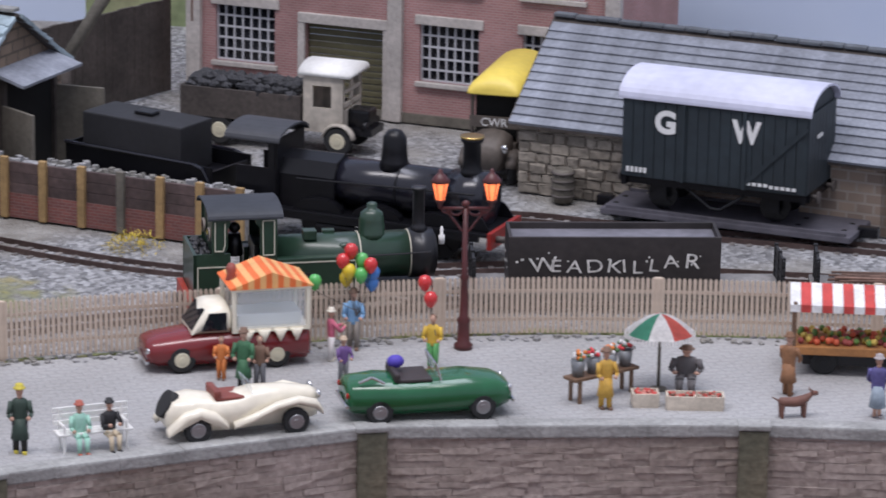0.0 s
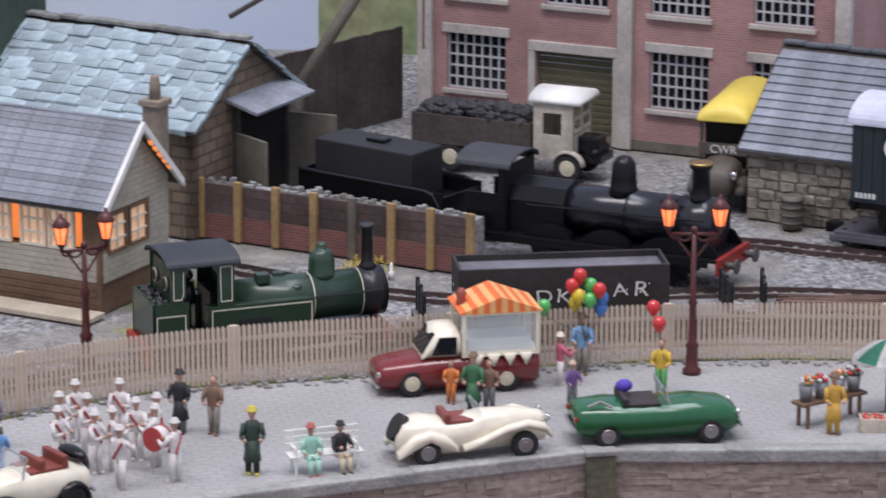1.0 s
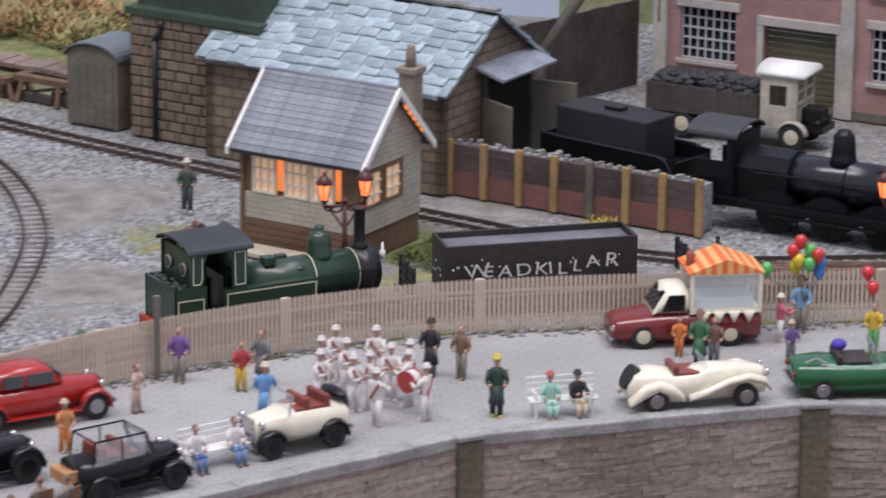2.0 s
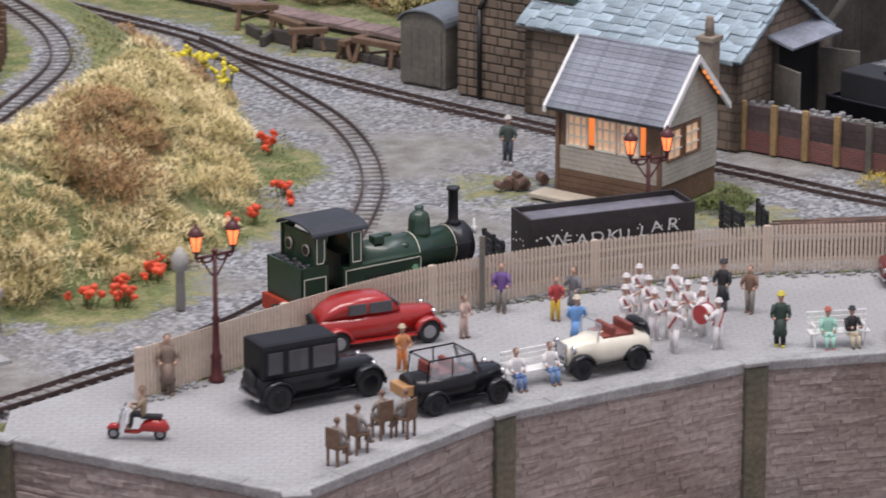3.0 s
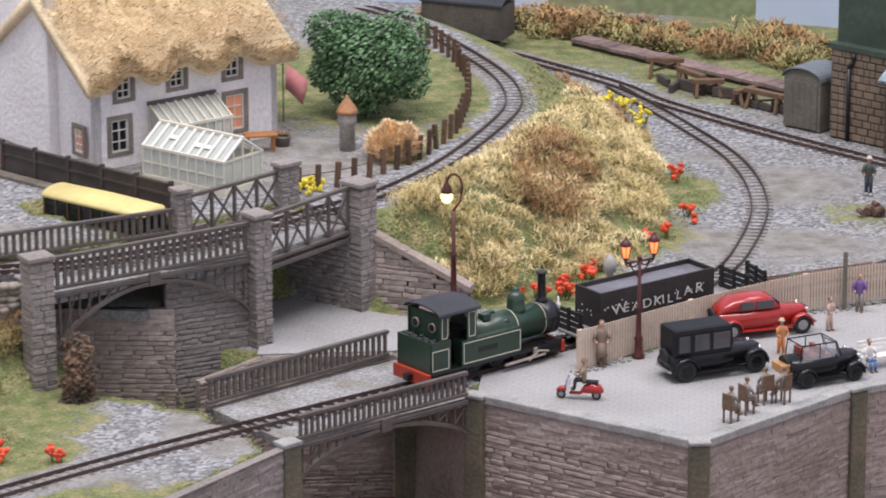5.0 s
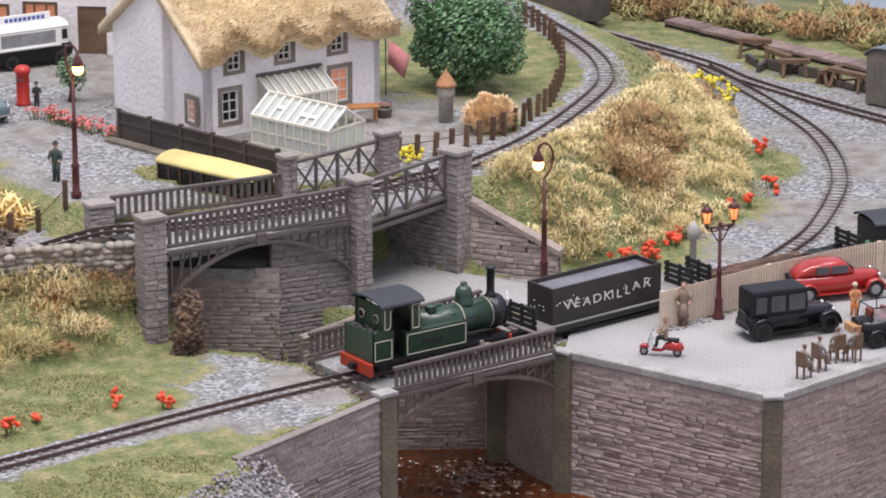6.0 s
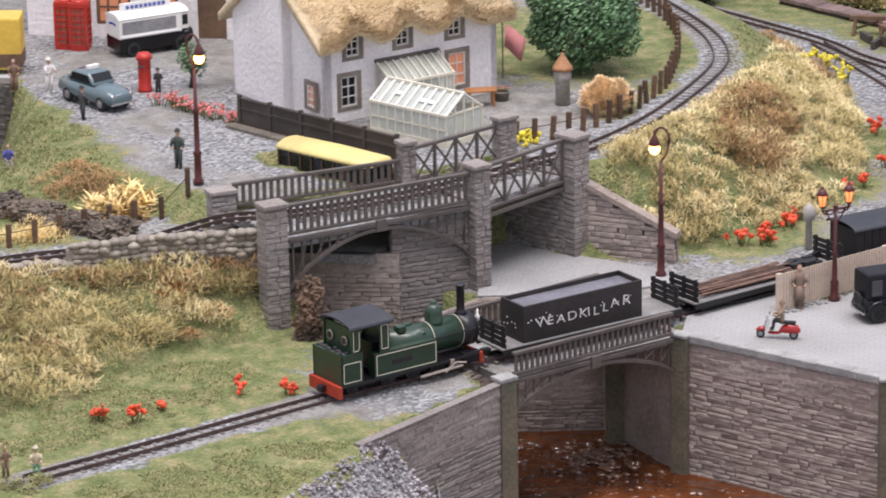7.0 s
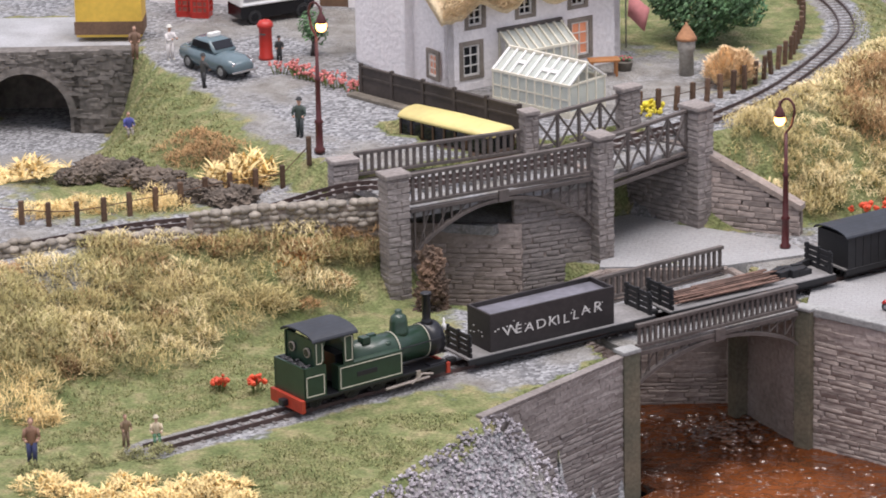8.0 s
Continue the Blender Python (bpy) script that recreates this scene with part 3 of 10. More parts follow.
stones_on(ledge_wall, inset(LG, 1.0), -60, 25, 2.4, 5, 13, M_STONE, 260)
bm = bm_new()
prism(bm, [(-614, 1315), (-560, 1322), (-556, 1345), (-566, 1378)], 20, 25, "z")
part("ballast_top", bm, M_BALLAST, ledge_wall, "grey ballast bed under the arch")

# ---- bridges ----
M_BRIDGE = mat("bridge_brown_iron", (0.125, 0.105, 0.095), 0.65, 0.15, 50, 500, 0.2)
M_DRYSTONE = mat("dry_stone", (0.32, 0.285, 0.24), 0.9, 0.22, 50, 500, 0.7, second=(0.17, 0.15, 0.125), rand=0.25)


def parapet_bridge(name, label, p0, p1, z_low, z_top, arch=True, cross=False, slats=26, rise=13, extra=16):
    """Balustraded span between two plan points; z_low is the parapet's foot."""
    ln = math.hypot(p1[0] - p0[0], p1[1] - p0[1])
    head = math.degrees(math.atan2(p1[1] - p0[1], p1[0] - p0[0]))
    t = thing(name, at(p0[0], p0[1], 0, head), label, "bridge")
    h = z_top - z_low
    for nm, z, th, dp in (("top_rail", z_top - 1.6, 1.8, 2.6), ("bottom_rail", z_low, 1.6, 2.6), ("deck_beam", z_low - 4.2, 2.2, 3.0)):
        bm = bm_new()
        box(bm, ln / 2, 0, z, ln, dp, th, bev=0.25)
        part(nm, bm, M_BRIDGE, t)
    if cross:
        n = 4
        for k in range(n + 1):
            bm = bm_new()
            box(bm, max(0.8, min(ln - 0.8, k * ln / n)), 0, z_low + 1, 1.4, 1.6, h - 2)
            part("upright", bm, M_BRIDGE, t)
        for k in range(n):
            for flip in (0, 1):
                bm = bm_new()
                a, b = k * ln / n, (k + 1) * ln / n
                if flip:
                    a, b = b, a
                d = math.hypot(b - a, h - 3)
                box(bm, (a + b) / 2, 0.3 if flip else -0.3, z_low + h / 2 - 0.5, d, 0.8, 1.1, rot=Matrix.Rotation(-math.atan2(h - 3, b - a), 4, "Y"))
                part("brace", bm, M_BRIDGE, t)
    else:
        first = None
        for k in range(slats):
            m = at((k + 0.5) * ln / slats, 0, z_low + 1.4)
            if first is None:
                bm = bm_new()
                box(bm, 0, 0, 0, ln / slats * 0.45, 1.2, h - 2.8)
                first = part("baluster", bm, M_BRIDGE, t, m=m)
            else:
                again(first, m, t)
    if arch:
        bm = bm_new()
        n = 20
        up, lo = [], []
        for k in range(n + 1):
            u = k / n
            s = math.sin(math.pi * min(1, max(0, u)))
            zz = z_low - 6.2 - rise * (1 - s ** 0.75)
            up.append((u * ln, zz + 1.8)), lo.append((u * ln, zz))
        for k in range(n):
            (x0, a0), (x1, a1) = up[k], up[k + 1]
            prism(bm, [lo[k], lo[k + 1], up[k + 1], up[k]], -1.5, 1.5, "y")
        part("arch_rib", bm, M_BRIDGE, t)
        bm = bm_new()
        for k in range(n):
            u0 = (k + 0.5) / n
            z1 = z_low - 4
            z0 = up[k][1] - 0.3
            if z1 - z0 > 0.6:
                box(bm, u0 * ln, 0, z0, 0.7, 0.9, z1 - z0)
                if k % 2 == 0 and z1 - z0 > 4:
                    cyl(bm, (u0 * ln, -0.4, z0), ((u0 + 1.6 / n) * ln, -0.4, z1), 0.35, seg=5)
        part("spandrel_lattice", bm, M_BRIDGE, t)
        bm = bm_new()
        box(bm, ln / 2, -1.9, z_low - 6.5, 6, 1.6, 6.5, bev=0.3)
        part("keystone_plate", bm, M_BRIDGE, t)
    return t


parapet_bridge("arch_bridge", "brown iron arch bridge parapet facing the stream", (-588, 1277), (-519, 1360), 47.5, 64, slats=27, rise=24)
parapet_bridge("bridge_parapet", "brown balustrade along the cottage road", (-636, 1316), (-568, 1384), 47, 60, arch=False, slats=24)
parapet_bridge("girder_bridge", "brown lattice girder bridge over the quay road", (-513, 1368), (-490, 1429), 41, 66, arch=False, cross=True)
parapet_bridge("girder_bridge", "brown lattice girder, far side of the upper track", (-562, 1390), (-534, 1446), 44, 66, arch=False, cross=True)
parapet_bridge("stream_bridge", "brown balustraded arch bridge over the stream", (-448, 1231), (-392, 1315), 1.5, 13.5, slats=30, rise=14)
parapet_bridge("stream_bridge", "brown balustrade on the far side of the stream bridge", (-507, 1268), (-448, 1364), 0.5, 13.5, arch=False, slats=30)
bm = bm_new()
prism(bm, [(-455, 1236), (-392, 1322), (-444, 1366), (-506, 1270)], -6, -2.0, "z")
tagged(part("bridge_deck", bm, M_BALLAST), "ballasted deck of the stream bridge", "bridge deck", kind="structure")
bm = bm_new()
prism(bm, [(-588, 1278), (-519, 1361), (-490, 1432), (-533, 1449), (-567, 1389), (-638, 1312)], 40, 44.5, "z")
tagged(part("bridge_deck", bm, M_BALLAST), "ballasted deck of the arch and girder bridges", "bridge deck", kind="structure")


def stone_pillar(name, label, x, y, head, w, d, z0, z1, course=3.1, material=None, cap=True):
    material = material or M_GREYSTONE
    t = thing(name, at(x, y, 0, head), label, "pillar")
    bm = bm_new()
    box(bm, 0, 0, z0, w - 1.0, d - 1.0, z1 - z0)
    part("core", bm, M_MORTAR, t)
    z = z0
    while z < z1 - 0.6:
        h = min(course * random.uniform(0.8, 1.2), z1 - z)
        cut = random.uniform(0.35, 0.65) * w
        for a, b in ((0, cut), (cut, w)):
            bm = bm_new()
            box(bm, (a + b) / 2 - w / 2, random.uniform(-0.2, 0.2), z, b - a - 0.3, d, h - 0.3, bev=0.45)
            for v in bm.verts:
                v.co += Vector((random.uniform(-0.3, 0.3), random.uniform(-0.3, 0.3), 0))
            part("stone", bm, material, t)
        z += h
    if cap:
        bm = bm_new()
        box(bm, 0, 0, z1, w + 1.6, d + 1.6, 2.4, bev=0.6)
        part("cap", bm, material, t)
    return t


for x, y, head, w, d, z0, z1 in ((-594, 1271, 50, 13, 11, -14, 64), (-516, 1364, 55, 10, 12, -2, 66), (-486, 1433, 65, 12, 14, -2, 66), (-640, 1310, 45, 14, 9, 34, 56), (-565, 1387, 50, 8, 8, 40, 68), (-531, 1449, 60, 12, 8, 40, 68)):
    stone_pillar("bridge_pillar", "grey coursed stone bridge pillar with a flat cap", x, y, head, w, d, z0, z1)


def face_wall(name, label, points, z0, z1, course, lo, hi, material, limit, top_line=None, cap=False):
    t = thing(name, Matrix.Identity(4), label, "wall", kind="structure")
    if top_line is None:
        backing(inset(points, 1.45), z0, z1, 3, M_MORTAR, t)
    stones_on(t, inset(points, 1.0), z0, z1, course, lo, hi, material, limit, top_line=top_line)
    return t


face_wall("wall_pier", "shaded stone abutment between the arch and the girder", [(-553, 1332), (-521, 1363)], -60, 46, 2.6, 5, 13, M_GREYSTONE, 200)
face_wall("wall_pier_side", "stone abutment side beneath the girder bridge", [(-513, 1364), (-560, 1392)], -2, 46, 2.6, 5, 13, M_GREYSTONE, 120)
face_wall("wall_underpass", "dark stone abutment under the girder bridge", [(-536, 1446), (-489, 1430)], -2, 46, 2.6, 5, 13, M_GREYSTONE, 160)
face_wall("wall_wing", "brown stone wing wall stepping down beside the quay", [(-484, 1436), (-428, 1436)], -2, 44, 2.8, 6, 16, M_STONE, 200, top_line=lambda u: 42 - 26 * u)
bm = bm_new()
prism(bm, [(-484, -2), (-428, -2), (-428, 14), (-484, 40)], 1437, 1440, "y")
part("core", bm, M_MORTAR, bpy.data.objects["wall_wing"])
bm = bm_new()
prism(bm, [(-485, 40.5), (-427, 13.5), (-427, 16.5), (-485, 43.5)], 1433, 1441, "y")
part("coping", bm, M_STONE, bpy.data.objects["wall_wing"])
face_wall("wall_underpass_end", "dark end wall beyond the underpass", [(-566, 1400), (-540, 1452)], -2, 46, 4, 9, 16, M_GREYSTONE, 60)

# dry stone wall, stone by stone
dry = thing("dry_stone_wall", Matrix.Identity(4), "rough dry stone wall along the top of the bank", "wall")
DRY = [(-602, 1287), (-656, 1258), (-692, 1229), (-737, 1207), (-777, 1160), (-840, 1108)]
shapes = []
for k in range(9):
    bm = bm_new()
    bmesh.ops.create_icosphere(bm, subdivisions=2, radius=1)
    sx, sy, sz = random.uniform(3.0, 4.4), random.uniform(2.6, 3.4), random.uniform(1.8, 2.5)
    for v in bm.verts:
        n = 1 + 0.28 * noise.noise(v.co * 1.7 + Vector((k * 7, 0, 0)))
        v.co = Vector((v.co.x * sx * n, v.co.y * sy * n, v.co.z * sz * n))
    bmesh.ops.scale(bm, vec=(MM,) * 3, verts=bm.verts)
    data = bpy.data.meshes.new("stone")
    bm.to_mesh(data)
    bm.free()
    data.materials.append(M_DRYSTONE)
    for p in data.polygons:
        p.use_smooth = True
    shapes.append(data)
dist = 0
for x0, y0, ln, head in seg_frames(DRY):
    c, s = math.cos(radians(head)), math.sin(radians(head))
    p = 0.0
    while p < ln:
        x, y = x0 + c * p, y0 + s * p
        top = 46 if x > -692 else 39 + 2 * noise.noise((x * 0.02, 0, 0))
        z = 28.0
        while z < top:
            o = new("stone", random.choice(shapes))
            o.parent = dry
            o.matrix_basis = at(x + random.uniform(-1, 1), y + random.uniform(-1.4, 1.4), z + random.uniform(-0.5, 0.5), head + random.uniform(-25, 25), random.uniform(-15, 15))
            z += 2.9
        p += 5.2
bm = bm_new()
for x0, y0, ln, head in seg_frames(DRY):
    c, s = math.cos(radians(head)), math.sin(radians(head))
    z1 = 44 if x0 > -690 else 37
    box(bm, x0 + c * ln / 2, y0 + s * ln / 2, 20, ln, 2.4, z1 - 20, rot=Matrix.Rotation(radians(head), 4, "Z"))
part("wall_core", bm, M_MORTAR, dry)

# ---- tunnel mouth with rough stone face ----
tun = thing("wall_tunnel", at(-968, 1452, 0, 22), "dark rough stone tunnel portal below the road", "wall", kind="structure")
M_TUNNEL = mat("tunnel_stone", (0.19, 0.17, 0.155), 0.9, 0.25, 40, 300, 0.8, second=(0.11, 0.10, 0.09))
bm = bm_new()
n = 16
arch = [(54 + 26 * math.cos(math.pi * k / n), 10 + 27 * math.sin(math.pi * k / n)) for k in range(n + 1)]
prism(bm, [(80, -8), (118, -8), (118, 50), (80, 50)], 0, 12, "y")
prism(bm, [(-40, -8), (28, -8), (28, 50), (-40, 50)], 0, 12, "y")
for a, b in zip(arch, arch[1:]):
    prism(bm, [a, (a[0], 50), (b[0], 50), b], 0, 12, "y")
part("portal", bm, M_TUNNEL, tun)
bm = bm_new()
box(bm, 54, 60, -8, 60, 4, 52)
for sx in (24, 84):
    box(bm, sx, 30, -8, 4, 60, 52)
part("tunnel_lining", bm, M_TUNNEL, tun)
bm = bm_new()
prism(bm, [(-40, 12.5), (117, 12.5), (117, 90), (-40, 90)], 45, 47.4, "z")
part("road_slab", bm, M_PAVE_BED, tun, "grey road over the tunnel")
for k in range(n):
    a, b = arch[k], arch[k + 1]
    bm = bm_new()
    prism(bm, [a, b, (54 + (b[0] - 54) * 1.16, 10 + (b[1] - 10) * 1.16), (54 + (a[0] - 54) * 1.16, 10 + (a[1] - 10) * 1.16)], -1.2, 4, "y")
    part("voussoir", bm, M_TUNNEL, tun)
stones_bm = bm_new()
for k in range(420):
    x, z = random.uniform(-38, 116), random.uniform(-6, 49)
    if (x - 54) ** 2 + (z - 10) ** 2 < 31 ** 2 or (24 < x < 84 and z < 10):
        continue
    w, h = random.uniform(4, 9), random.uniform(2, 3.2)
    vs = box(stones_bm, x, -0.2, z, w, 1.6, h)
    for v in vs:
        v.co += Vector([random.uniform(-0.5, 0.5) for _ in range(3)])
part("stonework", stones_bm, M_TUNNEL, tun)["kind"] = "stuff"

# ---- walls with openings ----


def pierced(bm, length, height, thick, openings, mi=0, z0=0.0):
    """Wall along x from 0 to length with rectangular holes (x0, x1, z0, z1)."""
    xs_ = sorted({0.0, length, *[o[0] for o in openings], *[o[1] for o in openings]})
    zs_ = sorted({z0, height, *[o[2] for o in openings], *[o[3] for o in openings]})
    for a, b in zip(xs_, xs_[1:]):
        run = None
        for c, d in zip(zs_, zs_[1:]):
            mx, mz = (a + b) / 2, (c + d) / 2
            solid = not any(o[0] < mx < o[1] and o[2] < mz < o[3] for o in openings)
            if solid:
                prism(bm, [(a, c), (b, c), (b, d), (a, d)], 0, thick, "y", mi)
    bmesh.ops.remove_doubles(bm, verts=bm.verts, dist=0.001)


def brick_material(name, c1, c2, mortar, w, h, rot=(radians(90), 0, 0)):
    m = bpy.data.materials.new(name)
    m.use_nodes = True
    nt = m.node_tree
    N, L = nt.nodes.new, nt.links.new
    b = nt.nodes["Principled BSDF"]
    b.inputs["Roughness"].default_value = 0.85
    co = N("ShaderNodeTexCoord").outputs["Object"]
    sep, comb, add = N("ShaderNodeSeparateXYZ"), N("ShaderNodeCombineXYZ"), N("ShaderNodeMath")
    L(co, sep.inputs[0])
    add.operation = "ADD"
    L(sep.outputs[0], add.inputs[0]), L(sep.outputs[1], add.inputs[1])
    L(add.outputs[0], comb.inputs[0]), L(sep.outputs[2], comb.inputs[1])
    br = N("ShaderNodeTexBrick")
    br.inputs["Scale"].default_value = 1
    br.inputs["Brick Width"].default_value, br.inputs["Row Height"].default_value = w * MM, h * MM
    br.inputs["Mortar Size"].default_value = 0.11 * h * MM
    br.inputs["Color1"].default_value, br.inputs["Color2"].default_value, br.inputs["Mortar"].default_value = (*c1, 1), (*c2, 1), (*mortar, 1)
    L(comb.outputs[0], br.inputs["Vector"])
    n = N("ShaderNodeTexNoise")
    n.inputs["Scale"].default_value = 35
    L(co, n.inputs["Vector"])
    mx = N("ShaderNodeMix")
    mx.data_type, mx.blend_type = "RGBA", "MULTIPLY"
    mx.inputs["Factor"].default_value = 0.6
    rp = N("ShaderNodeValToRGB")
    rp.color_ramp.elements[0].color, rp.color_ramp.elements[1].color = (0.6, 0.58, 0.56, 1), (1.2, 1.2, 1.2, 1)
    rp.color_ramp.elements[0].position, rp.color_ramp.elements[1].position = 0.3, 0.7
    L(n.outputs["Fac"], rp.inputs["Fac"])
    L(br.outputs["Color"], mx.inputs["A"]), L(rp.outputs["Color"], mx.inputs["B"])
    L(mx.outputs["Result"], b.inputs["Base Color"])
    bp = N("ShaderNodeBump")
    bp.invert = True
    bp.inputs["Strength"].default_value, bp.inputs["Distance"].default_value = 0.6, 0.0006
    L(br.outputs["Fac"], bp.inputs["Height"]), L(bp.outputs[0], b.inputs["Normal"])
    return m


M_BRICK = brick_material("pink_brick", (0.40, 0.215, 0.205), (0.335, 0.175, 0.17), (0.40, 0.31, 0.30), 3.0, 1.1)
M_REDBRICK = brick_material("dark_brick", (0.21, 0.075, 0.062), (0.15, 0.06, 0.055), (0.20, 0.13, 0.12), 3.4, 1.2)
M_RUBBLE = brick_material("rubble_stone", (0.36, 0.28, 0.22), (0.22, 0.17, 0.14), (0.36, 0.32, 0.28), 7.0, 4.0)
M_BROWNSTONE = brick_material("brown_stone", (0.22, 0.165, 0.12), (0.16, 0.12, 0.09), (0.10, 0.08, 0.06), 9, 4.5)
M_CONCRETE = mat("pale_concrete", (0.50, 0.46, 0.43), 0.8, 0.12, 50, 600, 0.2)
M_WHITE = mat("white_paint", (0.78, 0.77, 0.74), 0.55, 0.05, 80, 600, 0.05)
M_CREAM = mat("cream_paint", (0.70, 0.66, 0.54), 0.5, 0.06, 80, 600, 0.05)
M_GREYBAR = mat("grey_glazing_bar", (0.52, 0.52, 0.55), 0.5, 0.06, 80, 600, 0.0)
M_DARKGLASS = mat("dark_glass", (0.012, 0.013, 0.018), 0.08, 0.05, 60, 300, 0.0)
M_SHUTTER = mat("olive_shutter", (0.105, 0.095, 0.05), 0.6, 0.1, 60, 300, 0.1)
M_SLATE = mat("grey_slate", (0.235, 0.25, 0.29), 0.55, 0.15, 70, 500, 0.25, rand=0.18)
M_BLUESLATE = mat("worn_blue_slate", (0.34, 0.42, 0.47), 0.6, 0.2, 60, 400, 0.4, second=(0.20, 0.25, 0.27), rand=0.22)
M_BOARD = mat("stone_coloured_board", (0.44, 0.405, 0.34), 0.7, 0.1, 60, 500, 0.1)
M_BROWNWOOD = mat("brown_wood", (0.17, 0.10, 0.06), 0.7, 0.15, 60, 600, 0.2)
M_DARKWOOD = mat("dark_wood", (0.075, 0.062, 0.055), 0.8, 0.2, 50, 500, 0.3)
M_GREYWOOD = mat("grey_green_wood", (0.16, 0.145, 0.12), 0.8, 0.15, 50, 500, 0.2)
M_AMBER = glow("lamplit_amber", (1.0, 0.32, 0.08), 0.6)
M_LAMPGLOW = glow("lamp_glass_glow", (1.0, 0.22, 0.07), 1.5)
M_HOT = glow("bulb_glow", (1.0, 0.36, 0.11), 7.0)


def glazed(owner, x0, x1, z0, z1, cols, rows, bar, y=1.2, frame_mat=None, glass=None, frame_w=0.9, bar_w=0.5, sill=None, lintel=None, name="window"):
    """Window in a wall's opening: frame, bars, pane, sill, lintel as parts of one window."""
    w = new(name)
    w.empty_display_size = 0.005
    w.parent = owner
    fm = frame_mat or bar
    bm = bm_new()
    for a, b, c, d in ((x0, x0 + frame_w, z0, z1), (x1 - frame_w, x1, z0, z1), (x0 + frame_w, x1 - frame_w, z0, z0 + frame_w), (x0 + frame_w, x1 - frame_w, z1 - frame_w, z1)):
        prism(bm, [(a, c), (b, c), (b, d), (a, d)], y - 0.6, y + 0.8, "y")
    part("window_frame", bm, fm, w)
    for k in range(1, cols):
        bm = bm_new()
        box(bm, x0 + (x1 - x0) * k / cols, y, z0 + frame_w, bar_w, 0.7, z1 - z0 - 2 * frame_w)
        part("glazing_bar", bm, bar, w)
    for k in range(1, rows):
        bm = bm_new()
        box(bm, (x0 + x1) / 2, y - 0.05, z0 + (z1 - z0) * k / rows - bar_w / 2, x1 - x0 - 2 * frame_w, 0.7, bar_w)
        part("glazing_bar", bm, bar, w)
    bm = bm_new()
    box(bm, (x0 + x1) / 2, y + 0.7, z0, x1 - x0, 0.3, z1 - z0)
    part("pane", bm, glass or M_DARKGLASS, w)
    if sill:
        bm = bm_new()
        box(bm, (x0 + x1) / 2, -0.4, z0 - 2.0, x1 - x0 + 3, 3, 2.0, bev=0.3)
        part("sill", bm, sill, w)
    if lintel:
        bm = bm_new()
        box(bm, (x0 + x1) / 2, 0.2, z1, x1 - x0 + 4, 2.2, 4.0, bev=0.3)
        part("lintel", bm, lintel, w)
    return w


# ---- brick factory ----
fac = thing("factory", at(-104, 1945, 0, -20.6), "pink brick factory with pale piers and barred windows", "building")
holes = [(8, 35, 18, 42), (100, 126, 18, 42), (145, 171, 18, 42), (8, 35, 58, 82), (53, 81, 58, 82), (100, 126, 58, 82), (145, 171, 58, 82), (49, 84, 0, 38)]
bm = bm_new()
pierced(bm, 184, 104, 5, holes)
part("front_wall", bm, M_BRICK, fac)
bm = bm_new()
box(bm, 2.5, 45, 0, 5, 80, 104)
box(bm, 181.5, 45, 0, 5, 80, 104)
part("side_wall", bm, M_BRICK, fac)
bm = bm_new()
box(bm, 92, 45, 104, 190, 92, 3)
part("roof", bm, M_SLATE, fac)
for k, x in enumerate((-1.5, 89.5, 184)):
    bm = bm_new()
    box(bm, x, -0.6, 0, 6.5, 4, 104, bev=0.4)
    part("pilaster", bm, M_CONCRETE, fac)
for a, b, c, d in holes[:-1]:
    glazed(fac, a, b, c, d, 7, 5, M_GREYBAR, y=2.2, bar_w=0.75, sill=M_CONCRETE, lintel=M_CONCRETE, frame_w=0.6)
for k in range(14):
    bm = bm_new()
    box(bm, 66.5, 3.4, k * 2.72, 35, 1.2, 2.5, bev=0.5)
    part("shutter_slat", bm, M_SHUTTER, fac, "olive shutter slat")
bm = bm_new()
box(bm, 66.5, -0.3, 38, 41, 3, 4.2, bev=0.3)
for x in (47.4, 85.6):
    box(bm, x, -0.3, 0, 3, 2.5, 38, bev=0.3)
part("door_surround", bm, M_CONCRETE, fac)
bm = bm_new()
box(bm, 92, -0.3, 0, 182, 1.2, 4)
part("plinth", bm, M_GREYWOOD, fac)

# ---- painted backscene ----


def sky_material():
    m = bpy.data.materials.new("painted_sky")
    m.use_nodes = True
    nt = m.node_tree
    N, L = nt.nodes.new, nt.links.new
    b = nt.nodes["Principled BSDF"]
    b.inputs["Roughness"].default_value = 0.9
    co = N("ShaderNodeTexCoord").outputs["Object"]
    sep = N("ShaderNodeSeparateXYZ")
    L(co, sep.inputs[0])
    n = N("ShaderNodeTexNoise")
    n.inputs["Scale"].default_value, n.inputs["Detail"].default_value = 5, 5
    L(co, n.inputs["Vector"])
    r = N("ShaderNodeValToRGB")
    r.color_ramp.elements[0].color, r.color_ramp.elements[1].color = (0.45, 0.53, 0.70, 1), (0.62, 0.68, 0.78, 1)
    r.color_ramp.elements[0].position, r.color_ramp.elements[1].position = 0.35, 0.7
    L(n.outputs["Fac"], r.inputs["Fac"]), L(r.outputs["Color"], b.inputs["Base Color"])
    return m


